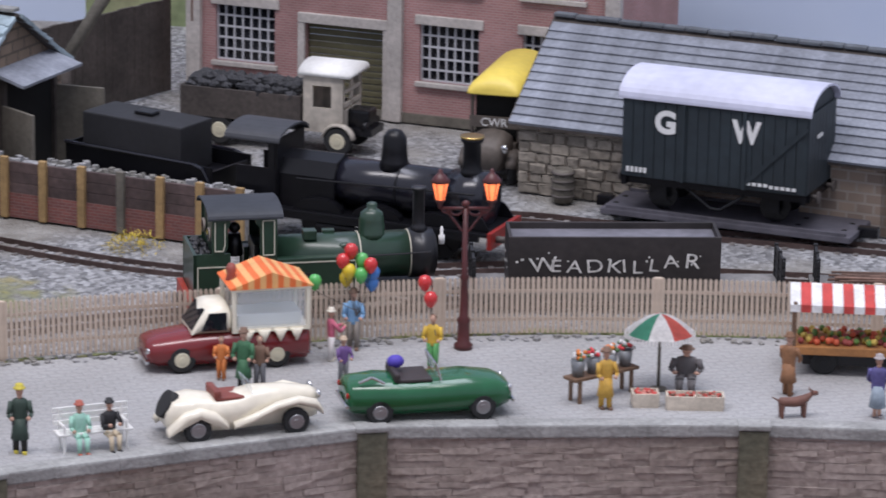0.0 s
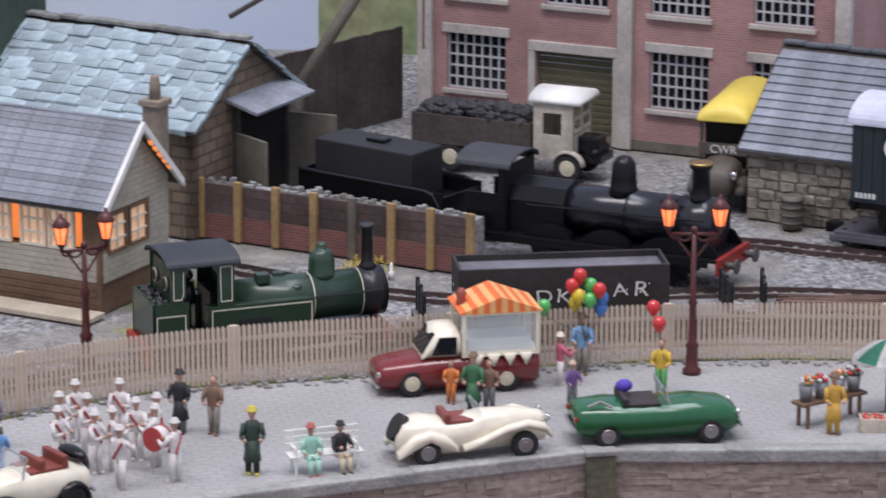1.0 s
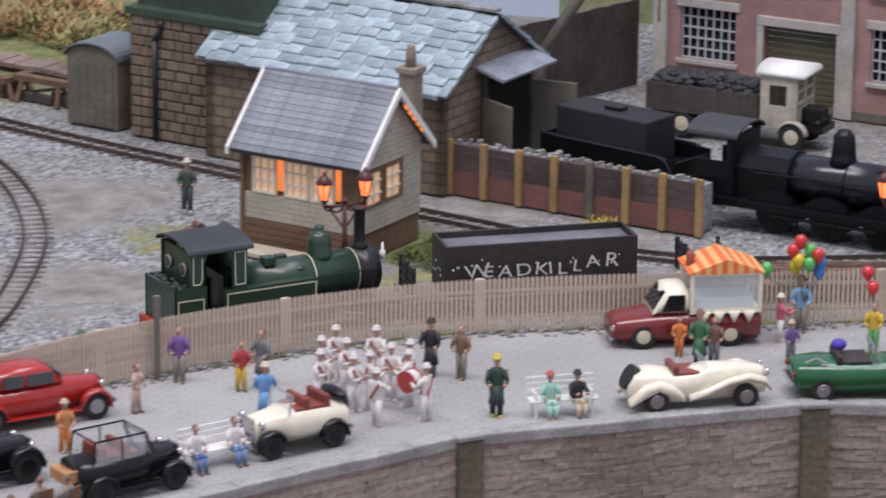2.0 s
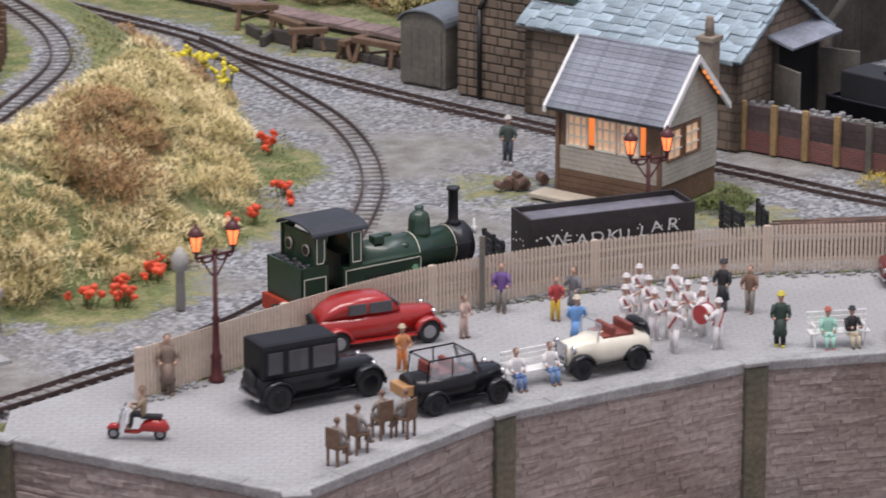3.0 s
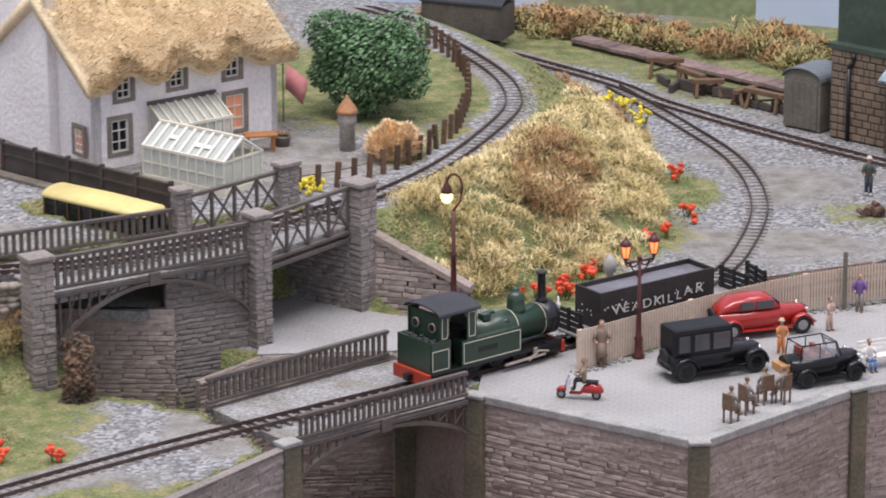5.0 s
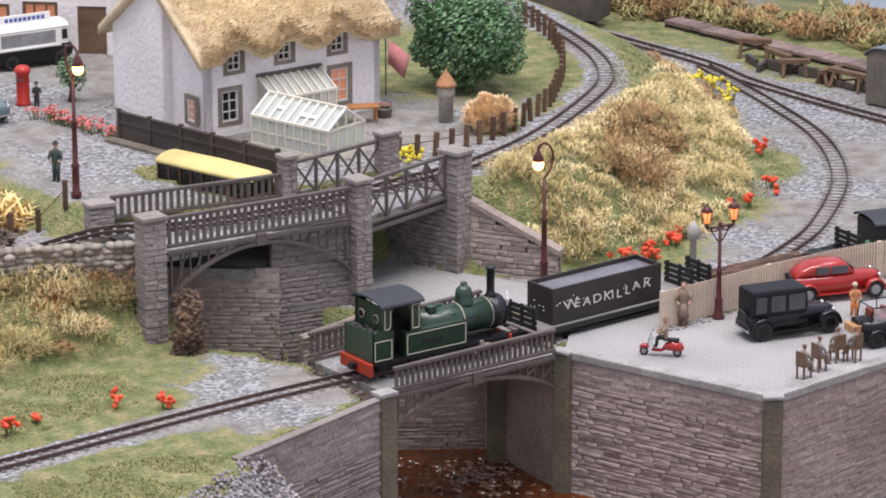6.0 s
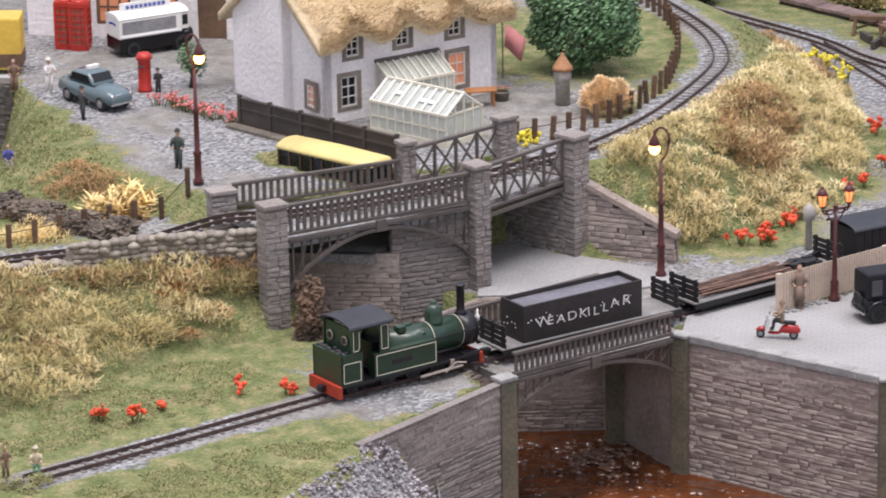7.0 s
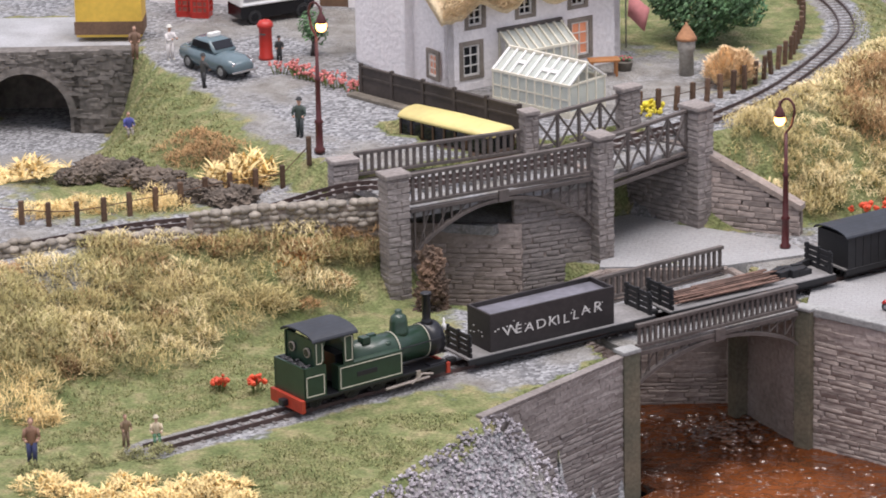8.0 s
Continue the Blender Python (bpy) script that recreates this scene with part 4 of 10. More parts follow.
M_SKY = sky_material()
M_HILL = mat("painted_hill", (0.20, 0.26, 0.13), 0.9, 0.2, 12, 150, 0.05, second=(0.28, 0.27, 0.16))
BACK = [(-1280, 1950), (-900, 2060), (-500, 2110), (-120, 2090), (200, 1990), (460, 1880)]
bm = bm_new()
for (x0, y0), (x1, y1) in zip(BACK, BACK[1:]):
    prism(bm, [(x0, y0), (x1, y1), (x1 + 2, y1 + 8), (x0 + 2, y0 + 8)], -10, 420, "z")
tagged(part("backdrop", bm, M_SKY), "pale blue painted sky backscene board", "backdrop", kind="structure")
bm = bm_new()
pts = curve_through([(x + 3, y - 5) for x, y in BACK[:5]], 14)
low = [bm.verts.new((x, y, -5)) for x, y, a, z in pts]
high = [bm.verts.new((x, y, 95 + 45 * noise.noise((x * 0.006, 3, 0)) - 80 * max(0, (x + 160) / 200) + 75 * min(1, max(0, (-240 - x) / 120)))) for x, y, a, z in pts]
for k in range(len(pts) - 1):
    bm.faces.new((low[k], low[k + 1], high[k + 1], high[k]))
tagged(part("backdrop_hills", bm, M_HILL), "dull green painted hills on the backscene", "backdrop", kind="structure")

# ---- timber fence beside the factory ----
tf = thing("timber_fence", at(-178, 1880, 0, 53), "dark brown close-boarded timber fence", "fence")
for k in range(22):
    bm = bm_new()
    box(bm, 2 + k * 4.6, random.uniform(-0.2, 0.2), 0, 4.5, 1.2, 40 + random.uniform(-0.3, 0.3), bev=0.15)
    part("board", bm, M_DARKWOOD, tf)

# ---- low palisade of sleepers and planks by the back track ----
pal = thing("retaining_fence", at(-178, 1762, 0, -23.5), "brick dwarf wall and planks between yellowed timber posts", "fence")
M_POST = mat("yellowed_post", (0.38, 0.25, 0.11), 0.7, 0.15, 60, 500, 0.2)
M_PLANK = mat("purple_brown_plank", (0.11, 0.075, 0.072), 0.75, 0.2, 40, 400, 0.3, rand=0.2)
bm = bm_new()
box(bm, 57, 1.2, 0, 116, 2.4, 9.5)
part("dwarf_wall", bm, M_REDBRICK, pal)
for b_ in range(7):
    for k in range(3):
        bm = bm_new()
        box(bm, 8.3 + b_ * 16.5, 1.0, 9.5 + k * 4.0, 16.2, 1.4, 3.9, bev=0.2)
        part("plank", bm, M_PLANK, pal)
for k in range(8):
    bm = bm_new()
    box(bm, k * 16.5, -0.6, 0, 3, 2.2, 23.5, bev=0.3)
    part("post", bm, M_POST if k != 4 else M_GREYWOOD, pal)
bm = bm_new()
for k in range(120):
    r = random.uniform(0.8, 2.2)
    box(bm, random.uniform(0, 112), random.uniform(3, 12), random.uniform(17.5, 20.5), r * 1.5, r, r, rot=Matrix.Rotation(random.random() * 3, 4, "Z"))
box(bm, 57, 8, 0, 114, 11, 19)
tagged(part("spoil_heap", bm, M_BALLAST, None, m=at(-178, 1762, 0, -23.5)), "stony spoil heaped behind the plank wall", "rubble", kind="stuff")


def slates(owner, m0, width, run, pitch, row, wide, material, thick=0.7, jitter=0.3, limit=300, name="slate", tilt=4):
    """Slates on a roof plane: local x along the eave, sloping up towards +y by pitch degrees, from the eave at m0."""
    c, s = math.cos(radians(pitch)), math.sin(radians(pitch))
    kinds, count = [], 0
    rest = bm_new()
    nr = int(run / row)
    for r in range(nr):
        x = -random.uniform(0, wide) if wide < 40 else 0.0
        while x < width:
            a, b = max(0, x), min(width, x + wide * (random.uniform(0.85, 1.15) if wide < 40 else 1))
            x = b if b > 0 else x + wide
            if b - a < 1:
                continue
            up = r * row + random.uniform(-jitter, jitter)
            m = m0 @ at((a + b) / 2, c * (up + row * 0.6), s * (up + row * 0.6) + random.uniform(0, jitter), 0, pitch - tilt + random.uniform(-1, 1) * jitter * 4)
            if count < limit:
                if len(kinds) < 6:
                    bm = bm_new()
                    box(bm, 0, 0, -thick / 2, wide * 0.985, row * 1.25, thick, bev=0.15 if jitter < 0.5 else 0)
                    for v in bm.verts:
                        v.co += Vector([random.uniform(-1, 1) * jitter * k for k in (0.3, 0.9, 0.5)])
                    kinds.append(part(name, bm, material, owner, m=m @ Matrix.Diagonal(((b - a) / wide, 1, 1, 1))))
                else:
                    again(random.choice(kinds), m @ Matrix.Diagonal(((b - a) / wide, 1, 1, 1)), owner)
                count += 1
            else:
                vs = box(rest, 0, 0, -thick / 2, (b - a) * 0.985, row * 1.25, thick)
                mm_ = m.copy()
                mm_.translation *= 1000
                bmesh.ops.transform(rest, matrix=mm_, verts=vs)
    if rest.verts:
        part("slate_run", rest, material, owner)["kind"] = "stuff"
    else:
        rest.free()


# ---- signal box ----
sb = thing("signal_box", at(-249, 1677, 0, -24), "boarded signal box with a slate roof and lit windows", "signal box")
W_, D_ = 54, 44
bm = bm_new()
box(bm, W_ / 2, D_ / 2, 0, W_, D_, 11)
part("base", bm, M_BROWNWOOD, sb)
for k in range(4):
    bm = bm_new()
    box(bm, W_ / 2, -0.4, 0.4 + k * 2.7, W_ + 1, 1, 2.5, bev=0.2)
    part("base_board", bm, M_BROWNWOOD, sb)
fr = [(5, 16, 22, 37), (20, 31, 22, 37), (32, 43, 22, 37)]
for k in range(5):
    bm = bm_new()
    box(bm, W_ / 2, 0.2, 11.3 + k * 2.1, W_ + 0.6, 1.4, 2.0, bev=0.2)
    part("front_board", bm, M_BOARD, sb)
bm = bm_new()
pierced(bm, W_, 42, 2, [(4, 46, 22, 38)], z0=11)
part("front_wall", bm, M_BROWNWOOD, sb)
M_BLIND = glow("lamplit_blind", (0.95, 0.60, 0.38), 0.22)
for a, b, c, d in fr:
    glazed(sb, a, b, c, d, 3, 3, M_CREAM, y=-0.2, glass=M_BLIND, frame_w=1.0, bar_w=0.7)
bm = bm_new()
box(bm, 25, 12, 20, 46, 1, 20)
part("interior_wall", bm, M_AMBER, sb, "amber lamplit interior")
bm = bm_new()
prism(bm, [(0, 11), (D_, 11), (D_, 42), (D_ / 2, 63), (0, 42)], W_ - 2, W_, "x")
part("gable_wall", bm, M_BOARD, sb)
for k in range(24):
    z = 11.3 + k * 2.1
    if z > 60:
        break
    half = D_ / 2 if z < 42 else (63 - z) / 21 * D_ / 2
    bm = bm_new()
    if 20 < z < 36:
        box(bm, W_ + 0.3, (D_ / 2 + 9 + D_) / 2, z, 1.2, D_ - (D_ / 2 + 9), 2.0, bev=0.2)
    else:
        box(bm, W_ + 0.3, D_ / 2, z, 1.2, 2 * half - 0.5, 2.0, bev=0.2)
    part("gable_board", bm, M_BOARD, sb)
bm = bm_new()
prism(bm, [(0, 11), (D_, 11), (D_, 42), (D_ / 2, 63), (0, 42)], 0, 2, "x")
box(bm, W_ / 2, D_ - 1, 11, W_, 2, 31)
part("rear_wall", bm, M_BOARD, sb)
gw = new("gable_window")
gw.parent = sb
gw.matrix_basis = at(W_ + 0.9, 3, 0, 90)
for a, b in ((0, 13), (14, 27)):
    glazed(gw, a, b, 21, 36, 2, 3, M_CREAM, y=0.2, glass=M_BLIND, frame_mat=M_BROWNWOOD, frame_w=1.2, bar_w=0.7)
for x in (0.5, W_ - 0.5):
    bm = bm_new()
    box(bm, x, -0.4, 0, 1.8, 1.8, 42)
    part("corner_post", bm, M_BROWNWOOD, sb)
pit = 45.4
slates(sb, at(-4, -4.4, 39.2), W_ + 8, 38, pit, 2.9, 70, M_SLATE, jitter=0.05, limit=60)
slates(sb, at(W_ + 4, D_ + 4.4, 39.2, 180), W_ + 8, 38, pit, 2.9, 70, M_SLATE, jitter=0.05, limit=60)
bm = bm_new()
prism(bm, [(-4, 37.6), (D_ / 2, 63.4), (D_ + 4, 37.6), (D_ + 4, 38.6), (D_ / 2, 64.4), (-4, 38.6)], -3.6, W_ + 3.6, "x")
part("roof_deck", bm, M_DARKWOOD, sb)
for x in (-4.4, W_ + 4.4):
    bm = bm_new()
    for sgn, y0 in ((1, -4.4), (-1, D_ + 4.4)):
        prism(bm, [(y0, 36.6), (D_ / 2, 63.2), (D_ / 2, 66.4), (y0, 39.6)], x - 0.8, x + 0.8, "x")
    part("barge_board", bm, M_WHITE, sb, "white barge board")
bm = bm_new()
cyl(bm, (-4, D_ / 2, 65.6), (W_ + 4, D_ / 2, 65.6), 0.9, seg=8)
part("ridge", bm, M_SLATE, sb)
for k in range(5):
    bm = bm_new()
    box(bm, W_ + 4.4, D_ / 2 + 5 + k * 3.0, 57.0 - k * 2.86, 1.0, 2.2, 1.4, rot=Matrix.Rotation(radians(-43), 4, "X"))
    part("gable_light", bm, M_AMBER, sb, "amber light under the verge")
bm = bm_new()
box(bm, 0, 0, 0, 7, 7, 22, bev=0.3)
box(bm, 0, 0, 22, 9, 9, 2.4, bev=0.4)
turn(bm, 0, 0, [(2.2, 24.4), (2.0, 30), (1.6, 32), (1.6, 33)], 10)
part("chimney", bm, mat("chimney_render", (0.27, 0.22, 0.17), 0.85, 0.15, 50, 500, 0.3), sb, "brown chimney stack", at(W_ - 6, D_ + 3, 44))
bm = bm_new()
box(bm, 26, -9, 0, 62, 12, 2.0, bev=0.4)
part("walkway", bm, mat("bleached_board", (0.55, 0.48, 0.37), 0.8, 0.1, 60, 500, 0.2), sb, "bleached timber walkway")

# ---- barn with heavy blue slates behind the signal box ----
barn = thing("slate_barn", at(-288, 1805, 0, -24), "old stone barn with thick blue-grey slates", "barn")
BW, BD = 118, 76
bm = bm_new()
prism(bm, [(0, 0), (BD, 0), (BD, 44), (BD / 2, 69), (0, 44)], BW - 4, BW, "x")
prism(bm, [(0, 0), (BD, 0), (BD, 44), (BD / 2, 69), (0, 44)], 0, 4, "x")
box(bm, BW / 2, 2, 0, BW, 4, 44)
part("stone_wall", bm, M_BROWNSTONE, barn)
pitb = math.degrees(math.atan2(25, BD / 2))
slates(barn, at(-3, -4, 42.5), BW + 7, 49, pitb, 5.2, 10.5, M_BLUESLATE, thick=1.5, jitter=0.8, limit=200)
slates(barn, at(BW + 4, BD + 4, 42.5, 180), BW + 7, 49, pitb, 5.2, 10.5, M_BLUESLATE, thick=1.5, jitter=0.8, limit=90)
bm = bm_new()
prism(bm, [(-4, 41.6), (BD / 2, 69.2), (BD + 4, 41.6), (BD + 4, 42.6), (BD / 2, 70.2), (-4, 42.6)], -2.5, BW + 3.4, "x")
part("roof_deck", bm, M_DARKWOOD, barn)
bm = bm_new()
for k in range(16):
    box(bm, k * 7.8, BD / 2, 70.6 + random.uniform(-0.4, 0.4), 8.2, 5, 1.6, bev=0.5)
part("ridge_stones", bm, mat("ridge_stone", (0.26, 0.26, 0.25), 0.8, 0.2, 60, 400, 0.4), barn)
bm = bm_new()
box(bm, BW + 1, 30, 0, 3, 2.4, 46)
box(bm, BW + 1, 68, 0, 3, 2.4, 46)
box(bm, BW + 1, 49, 46, 3, 42, 3)
part("doorway", bm, M_DARKWOOD, barn)
# the barn's unlit inside is drawn as a black slab across the doorway
bm = bm_new()
box(bm, BW - 0.6, 49, 0, 3.4, 35, 45.6)
part("dark_opening", bm, mat("sooty_interior", (0.006, 0.006, 0.006), 1.0, 0.1, 50, 300, 0), barn, "black slab standing in for shade in the engine doorway")
for y, rz in ((29, -25), (69, 8)):
    bm = bm_new()
    box(bm, 10, 0, 2, 20, 1.4, 34, bev=0.2)
    part("door", bm, M_GREYWOOD, barn, "open grey-green timber door", at(BW + 2, y, 0, rz))
bm = bm_new()
box(bm, 8, 20, 0, 17, 44, 1.2, rot=Matrix.Rotation(radians(16), 4, "Y"))
part("porch_roof", bm, M_SLATE, barn, "tilted grey porch roof", at(BW - 2, 26, 47))

# ---- tall brown stone works with a drainpipe ----
works = thing("stone_works", at(-326, 1834, 0, -24.5), "tall brown stone works with a black drainpipe", "building")
bm = bm_new()
box(bm, 33, 20, 0, 66, 40, 54)
part("stone_wall", bm, M_BROWNSTONE, works)
for r_ in range(12):
    x = 0.0
    while x < 64:
        w = random.choice((6, 8, 10))
        w = min(w, 66 - x)
        bm = bm_new()
        box(bm, x + w / 2, -0.4, r_ * 4.5, w - 0.5, 1.6, 4.1, bev=0.5)
        part("stone", bm, M_BROWNSTONE, works)
        x += w
bm = bm_new()
box(bm, 33, 20, 54, 70, 44, 3)
box(bm, 33, 22, 57, 66, 34, 30)
part("upper_storey", bm, mat("dark_green_board", (0.05, 0.075, 0.055), 0.7, 0.15, 40, 300, 0.2), works, "dark green boarded upper storey")
bm = bm_new()
tube(bm, [(14, -2.4, 0), (14, -2.4, 44), (17, -2.4, 49), (17, -1, 53)], 1.3, 8)
part("drainpipe", bm, mat("black_pipe", (0.012, 0.012, 0.013), 0.4, 0.1, 50, 300, 0), works, "black drainpipe")
hut = thing("store_hut", at(-358, 1849, 0, -24), "small grey-brown hut with a curved tin roof", "hut")
bm = bm_new()
prism(bm, [(0, 0), (27, 0), (27, 30), *[(13.5 + 13.5 * math.cos(math.pi * k / 10), 30 + 6 * math.sin(math.pi * k / 10)) for k in range(1, 10)], (0, 30)], 0, 24, "y")
part("body", bm, M_GREYWOOD, hut)
bm = bm_new()
rim = [(13.5 + 14.5 * math.cos(math.pi * k / 12), 30.3 + 6.6 * math.sin(math.pi * k / 12)) for k in range(13)]
prism(bm, rim + [(x, z + 0.9) for x, z in rim[::-1]], -1.5, 25, "y")
part("roof", bm, mat("dull_tin", (0.20, 0.22, 0.24), 0.5, 0.1, 40, 300, 0.1, metal=0.3), hut, "curved grey tin roof")
bm = bm_new()
for k in range(5):
    box(bm, 5 + k * 4.4, -0.3, 1, 4.2, 0.8, 28)
part("door", bm, M_GREYWOOD, hut)

# ---- stone goods shed with a slate roof ----
shed = thing("goods_shed", at(30, 1806, 0, -23), "rubble stone goods shed under a long slate roof", "shed")
SW, SD = 150, 84
bm = bm_new()
prism(bm, [(0, 0), (SD, 0), (SD, 30), (SD / 2, 60), (0, 30)], 0, 4, "x")
prism(bm, [(0, 0), (SD, 0), (SD, 30), (SD / 2, 60), (0, 30)], SW - 4, SW, "x")
box(bm, SW / 2, 2, 0, SW, 4, 30)
part("stone_wall", bm, M_RUBBLE, shed)
for r_ in range(7):
    x = 0.0
    while x < 60:
        w = random.uniform(4, 9)
        bm = bm_new()
        box(bm, x + w / 2, -0.3 + random.uniform(-0.3, 0.3), r_ * 4.1, w - 0.5, 1.6, 3.8 + random.uniform(-0.3, 0.2), bev=0.6)
        for v in bm.verts:
            v.co += Vector((random.uniform(-0.3, 0.3), random.uniform(-0.3, 0.3), random.uniform(-0.3, 0.3)))
        part("stone", bm, M_DRYSTONE, shed)
        x += w
pits = math.degrees(math.atan2(30, SD / 2))
slates(shed, at(-4, -4, 27.6), SW + 8, 57, pits, 4.4, 170, M_SLATE, jitter=0.12, limit=60, thick=1.3, tilt=10)
slates(shed, at(SW + 4, SD + 4, 27.6, 180), SW + 8, 57, pits, 4.4, 170, M_SLATE, jitter=0.12, limit=60, thick=1.3, tilt=10)
bm = bm_new()
prism(bm, [(-4, 26.4), (SD / 2, 59.4), (SD + 4, 26.4), (SD + 4, 27.6), (SD / 2, 60.6), (-4, 27.6)], -3.5, SW + 3.5, "x")
part("roof_deck", bm, M_DARKWOOD, shed)
for k in range(17):
    bm = bm_new()
    box(bm, -3 + k * 9.2 + 4.5, SD / 2, 60.6 + random.uniform(-0.3, 0.3), 8.9, 4.4, 1.5, bev=0.5)
    part("ridge_tile", bm, mat("ridge_grey", (0.11, 0.12, 0.135), 0.7, 0.15, 60, 400, 0.2) if k == 0 else bpy.data.materials["ridge_grey"], shed)
barrel = thing("barrel", at(47, 1791, 0), "grey-green ribbed water butt beside the shed", "barrel")
bm = bm_new()
turn(bm, 0, 0, [(3.6, 0), (4.2, 3), (4.4, 6.5), (4.2, 10), (3.7, 13), (3.1, 13), (3.0, 12.2)], 18)
part("staves", bm, M_GREYWOOD, barrel)
for z in (2, 5, 8, 11):
    bm = bm_new()
    turn(bm, 0, 0, [(4.1, z), (4.75, z + 0.2), (4.75, z + 0.9), (4.1, z + 1.1)], 18)
    part("hoop", bm, M_IRON, barrel)

# ---- street lamps ----
M_MAROON = mat("maroon_lamp_paint", (0.085, 0.018, 0.018), 0.4, 0.1, 80, 500, 0.05)


def lantern(owner, x, y, z, hang=False, bulb=None):
    bm = bm_new()
    turn(bm, x, y, [(1.5, z), (2.7, z + 6.0)], 6)
    part("lantern_glass", bm, bulb or M_LAMPGLOW, owner, "glowing orange glass")
    bm = bm_new()
    turn(bm, x, y, [(3.1, z + 6.0), (3.2, z + 6.6), (1.6, z + 8.6), (0.8, z + 9.2), (0.7, z + 10.2), (0.1, z + 10.8)], 10)
    for k in range(6):
        a = math.pi * k / 3
        cyl(bm, (x + 1.5 * math.cos(a), y + 1.5 * math.sin(a), z), (x + 2.8 * math.cos(a), y + 2.8 * math.sin(a), z + 6.1), 0.22, seg=5)
    turn(bm, x, y, [(0.6, z - 3), (0.8, z - 1.5), (1.7, z - 0.4), (1.7, z)], 8)
    part("lantern_cap", bm, M_MAROON, owner)


def double_lamp(x, y, head, h, arm, label):
    t = thing("street_lamp", at(x, y, 0, head), label, "street lamp", "street lamps")
    bm = bm_new()
    turn(bm, 0, 0, [(3.2, 0), (3.2, 1.5), (2.2, 2.5), (2.0, 9), (2.4, 10), (1.5, 11.5), (1.2, 24), (1.7, 25), (1.0, 26.5), (0.8, h - 12)], 12)
    part("post", bm, M_MAROON, t)
    bm = bm_new()
    z = h - 13
    cyl(bm, (-arm, 0, z), (arm, 0, z), 0.6, seg=8)
    for sgn in (-1, 1):
        for k in range(7):
            a0, a1 = math.pi * k / 7, math.pi * (k + 1) / 7
            for r, cx in ((2.4, 3.2), (1.6, 6.4)):
                cyl(bm, (sgn * (cx + r * math.cos(a0)), 0, z - r * math.sin(a0)), (sgn * (cx + r * math.cos(a1)), 0, z - r * math.sin(a1)), 0.4, seg=5)
        cyl(bm, (sgn * 1, 0, z - 8), (sgn * (arm - 2), 0, z - 0.5), 0.4, seg=5)
    ball(bm, 0, 0, z + 1.5, 1.3)
    part("bracket", bm, M_MAROON, t)
    for sgn in (-1, 1):
        lantern(t, sgn * arm, 0, z + 3)
    return t


double_lamp(10, 1600, 4, 62, 8.6, "maroon twin lamp by the fence, both lanterns lit")
double_lamp(-196, 1596, 32, 53.5, 8.2, "maroon twin lamp beside the brass band, lit orange")
double_lamp(-329, 1398, 48, 63, 8.2, "maroon twin lamp at the end of the fence")


def tall_lamp(x, y, z0, h, head):
    t = thing("street_lamp", at(x, y, z0, head), "tall dark red swan-neck lamp with a bright bulb", "street lamp", "street lamps")
    bm = bm_new()
    turn(bm, 0, 0, [(3.0, 0), (3.0, 2), (2.1, 3), (2.0, 16), (2.6, 17), (1.6, 18.5), (1.4, 40), (1.9, 41), (1.1, 42), (0.9, h - 20)], 12)
    part("post", bm, M_MAROON, t)
    bm = bm_new()
    pts = [(0, 0, h - 20), (3.5, 0, h - 15)] + [(0.6 + 4.6 * math.cos(a), 0, h - 7 + 6 * math.sin(a)) for a in [radians(q) for q in range(-20, 181, 25)]]
    tube(bm, pts, 0.65, 6)
    part("swan_neck", bm, M_MAROON, t)
    bm = bm_new()
    turn(bm, -4.0, 0, [(2.9, h - 11.5), (3.0, h - 10.5), (1.6, h - 7), (0.8, h - 6), (0.7, h - 3)], 12)
    part("hood", bm, M_MAROON, t)
    bm = bm_new()
    ball(bm, -4.0, 0, h - 13.4, 3.0, sz=1.1, seg=12)
    part("bulb", bm, M_HOT, t, "bright glowing bulb")


tall_lamp(-428, 1409, 0, 84, -15)
tall_lamp(-670, 1347, 48, 84, 160)

# ---- vehicles ----
# base colour lifted to grey to stand in for reflections on the panes
M_CARGLASS = mat("grey_car_glass", (0.075, 0.075, 0.08), 0.06, 0.05, 60, 300, 0)
M_TYRE = mat("tyre", (0.02, 0.02, 0.021), 0.8, 0.1, 100, 600, 0.1)
M_CHROME = mat("chrome", (0.62, 0.62, 0.63), 0.18, 0.03, 100, 600, 0, metal=1.0)
M_HUBCREAM = mat("cream_hub", (0.62, 0.57, 0.42), 0.4, 0.05, 100, 600, 0)
M_GREYHUB = mat("grey_hub", (0.35, 0.35, 0.36), 0.3, 0.05, 100, 600, 0, metal=0.7)
M_GLASS = clear("car_glass", (0.75, 0.82, 0.85), 0.22, 0.03)
M_REDLEATHER = mat("red_seat", (0.22, 0.055, 0.04), 0.55, 0.1, 100, 600, 0.05)
M_BLACKP = mat("gloss_black", (0.007, 0.007, 0.009), 0.25, 0.05, 60, 300, 0, spec=0.35)
M_MAROONCAR = mat("maroon_gloss", (0.17, 0.012, 0.014), 0.25, 0.06, 60, 300, 0, coat=0.4)
M_REDCAR = mat("red_gloss", (0.36, 0.016, 0.013), 0.25, 0.06, 60, 300, 0, coat=0.4)
M_GREENCAR = mat("racing_green_gloss", (0.010, 0.105, 0.036), 0.22, 0.06, 60, 300, 0, coat=0.4)
M_CREAMCAR = mat("cream_gloss", (0.80, 0.74, 0.60), 0.3, 0.05, 60, 300, 0, coat=0.3)
M_BLUECAR = mat("grey_blue_gloss", (0.12, 0.17, 0.19), 0.25, 0.06, 60, 300, 0, coat=0.4)
M_PALE = mat("pale_paint", (0.72, 0.73, 0.74), 0.4, 0.05, 60, 300, 0)
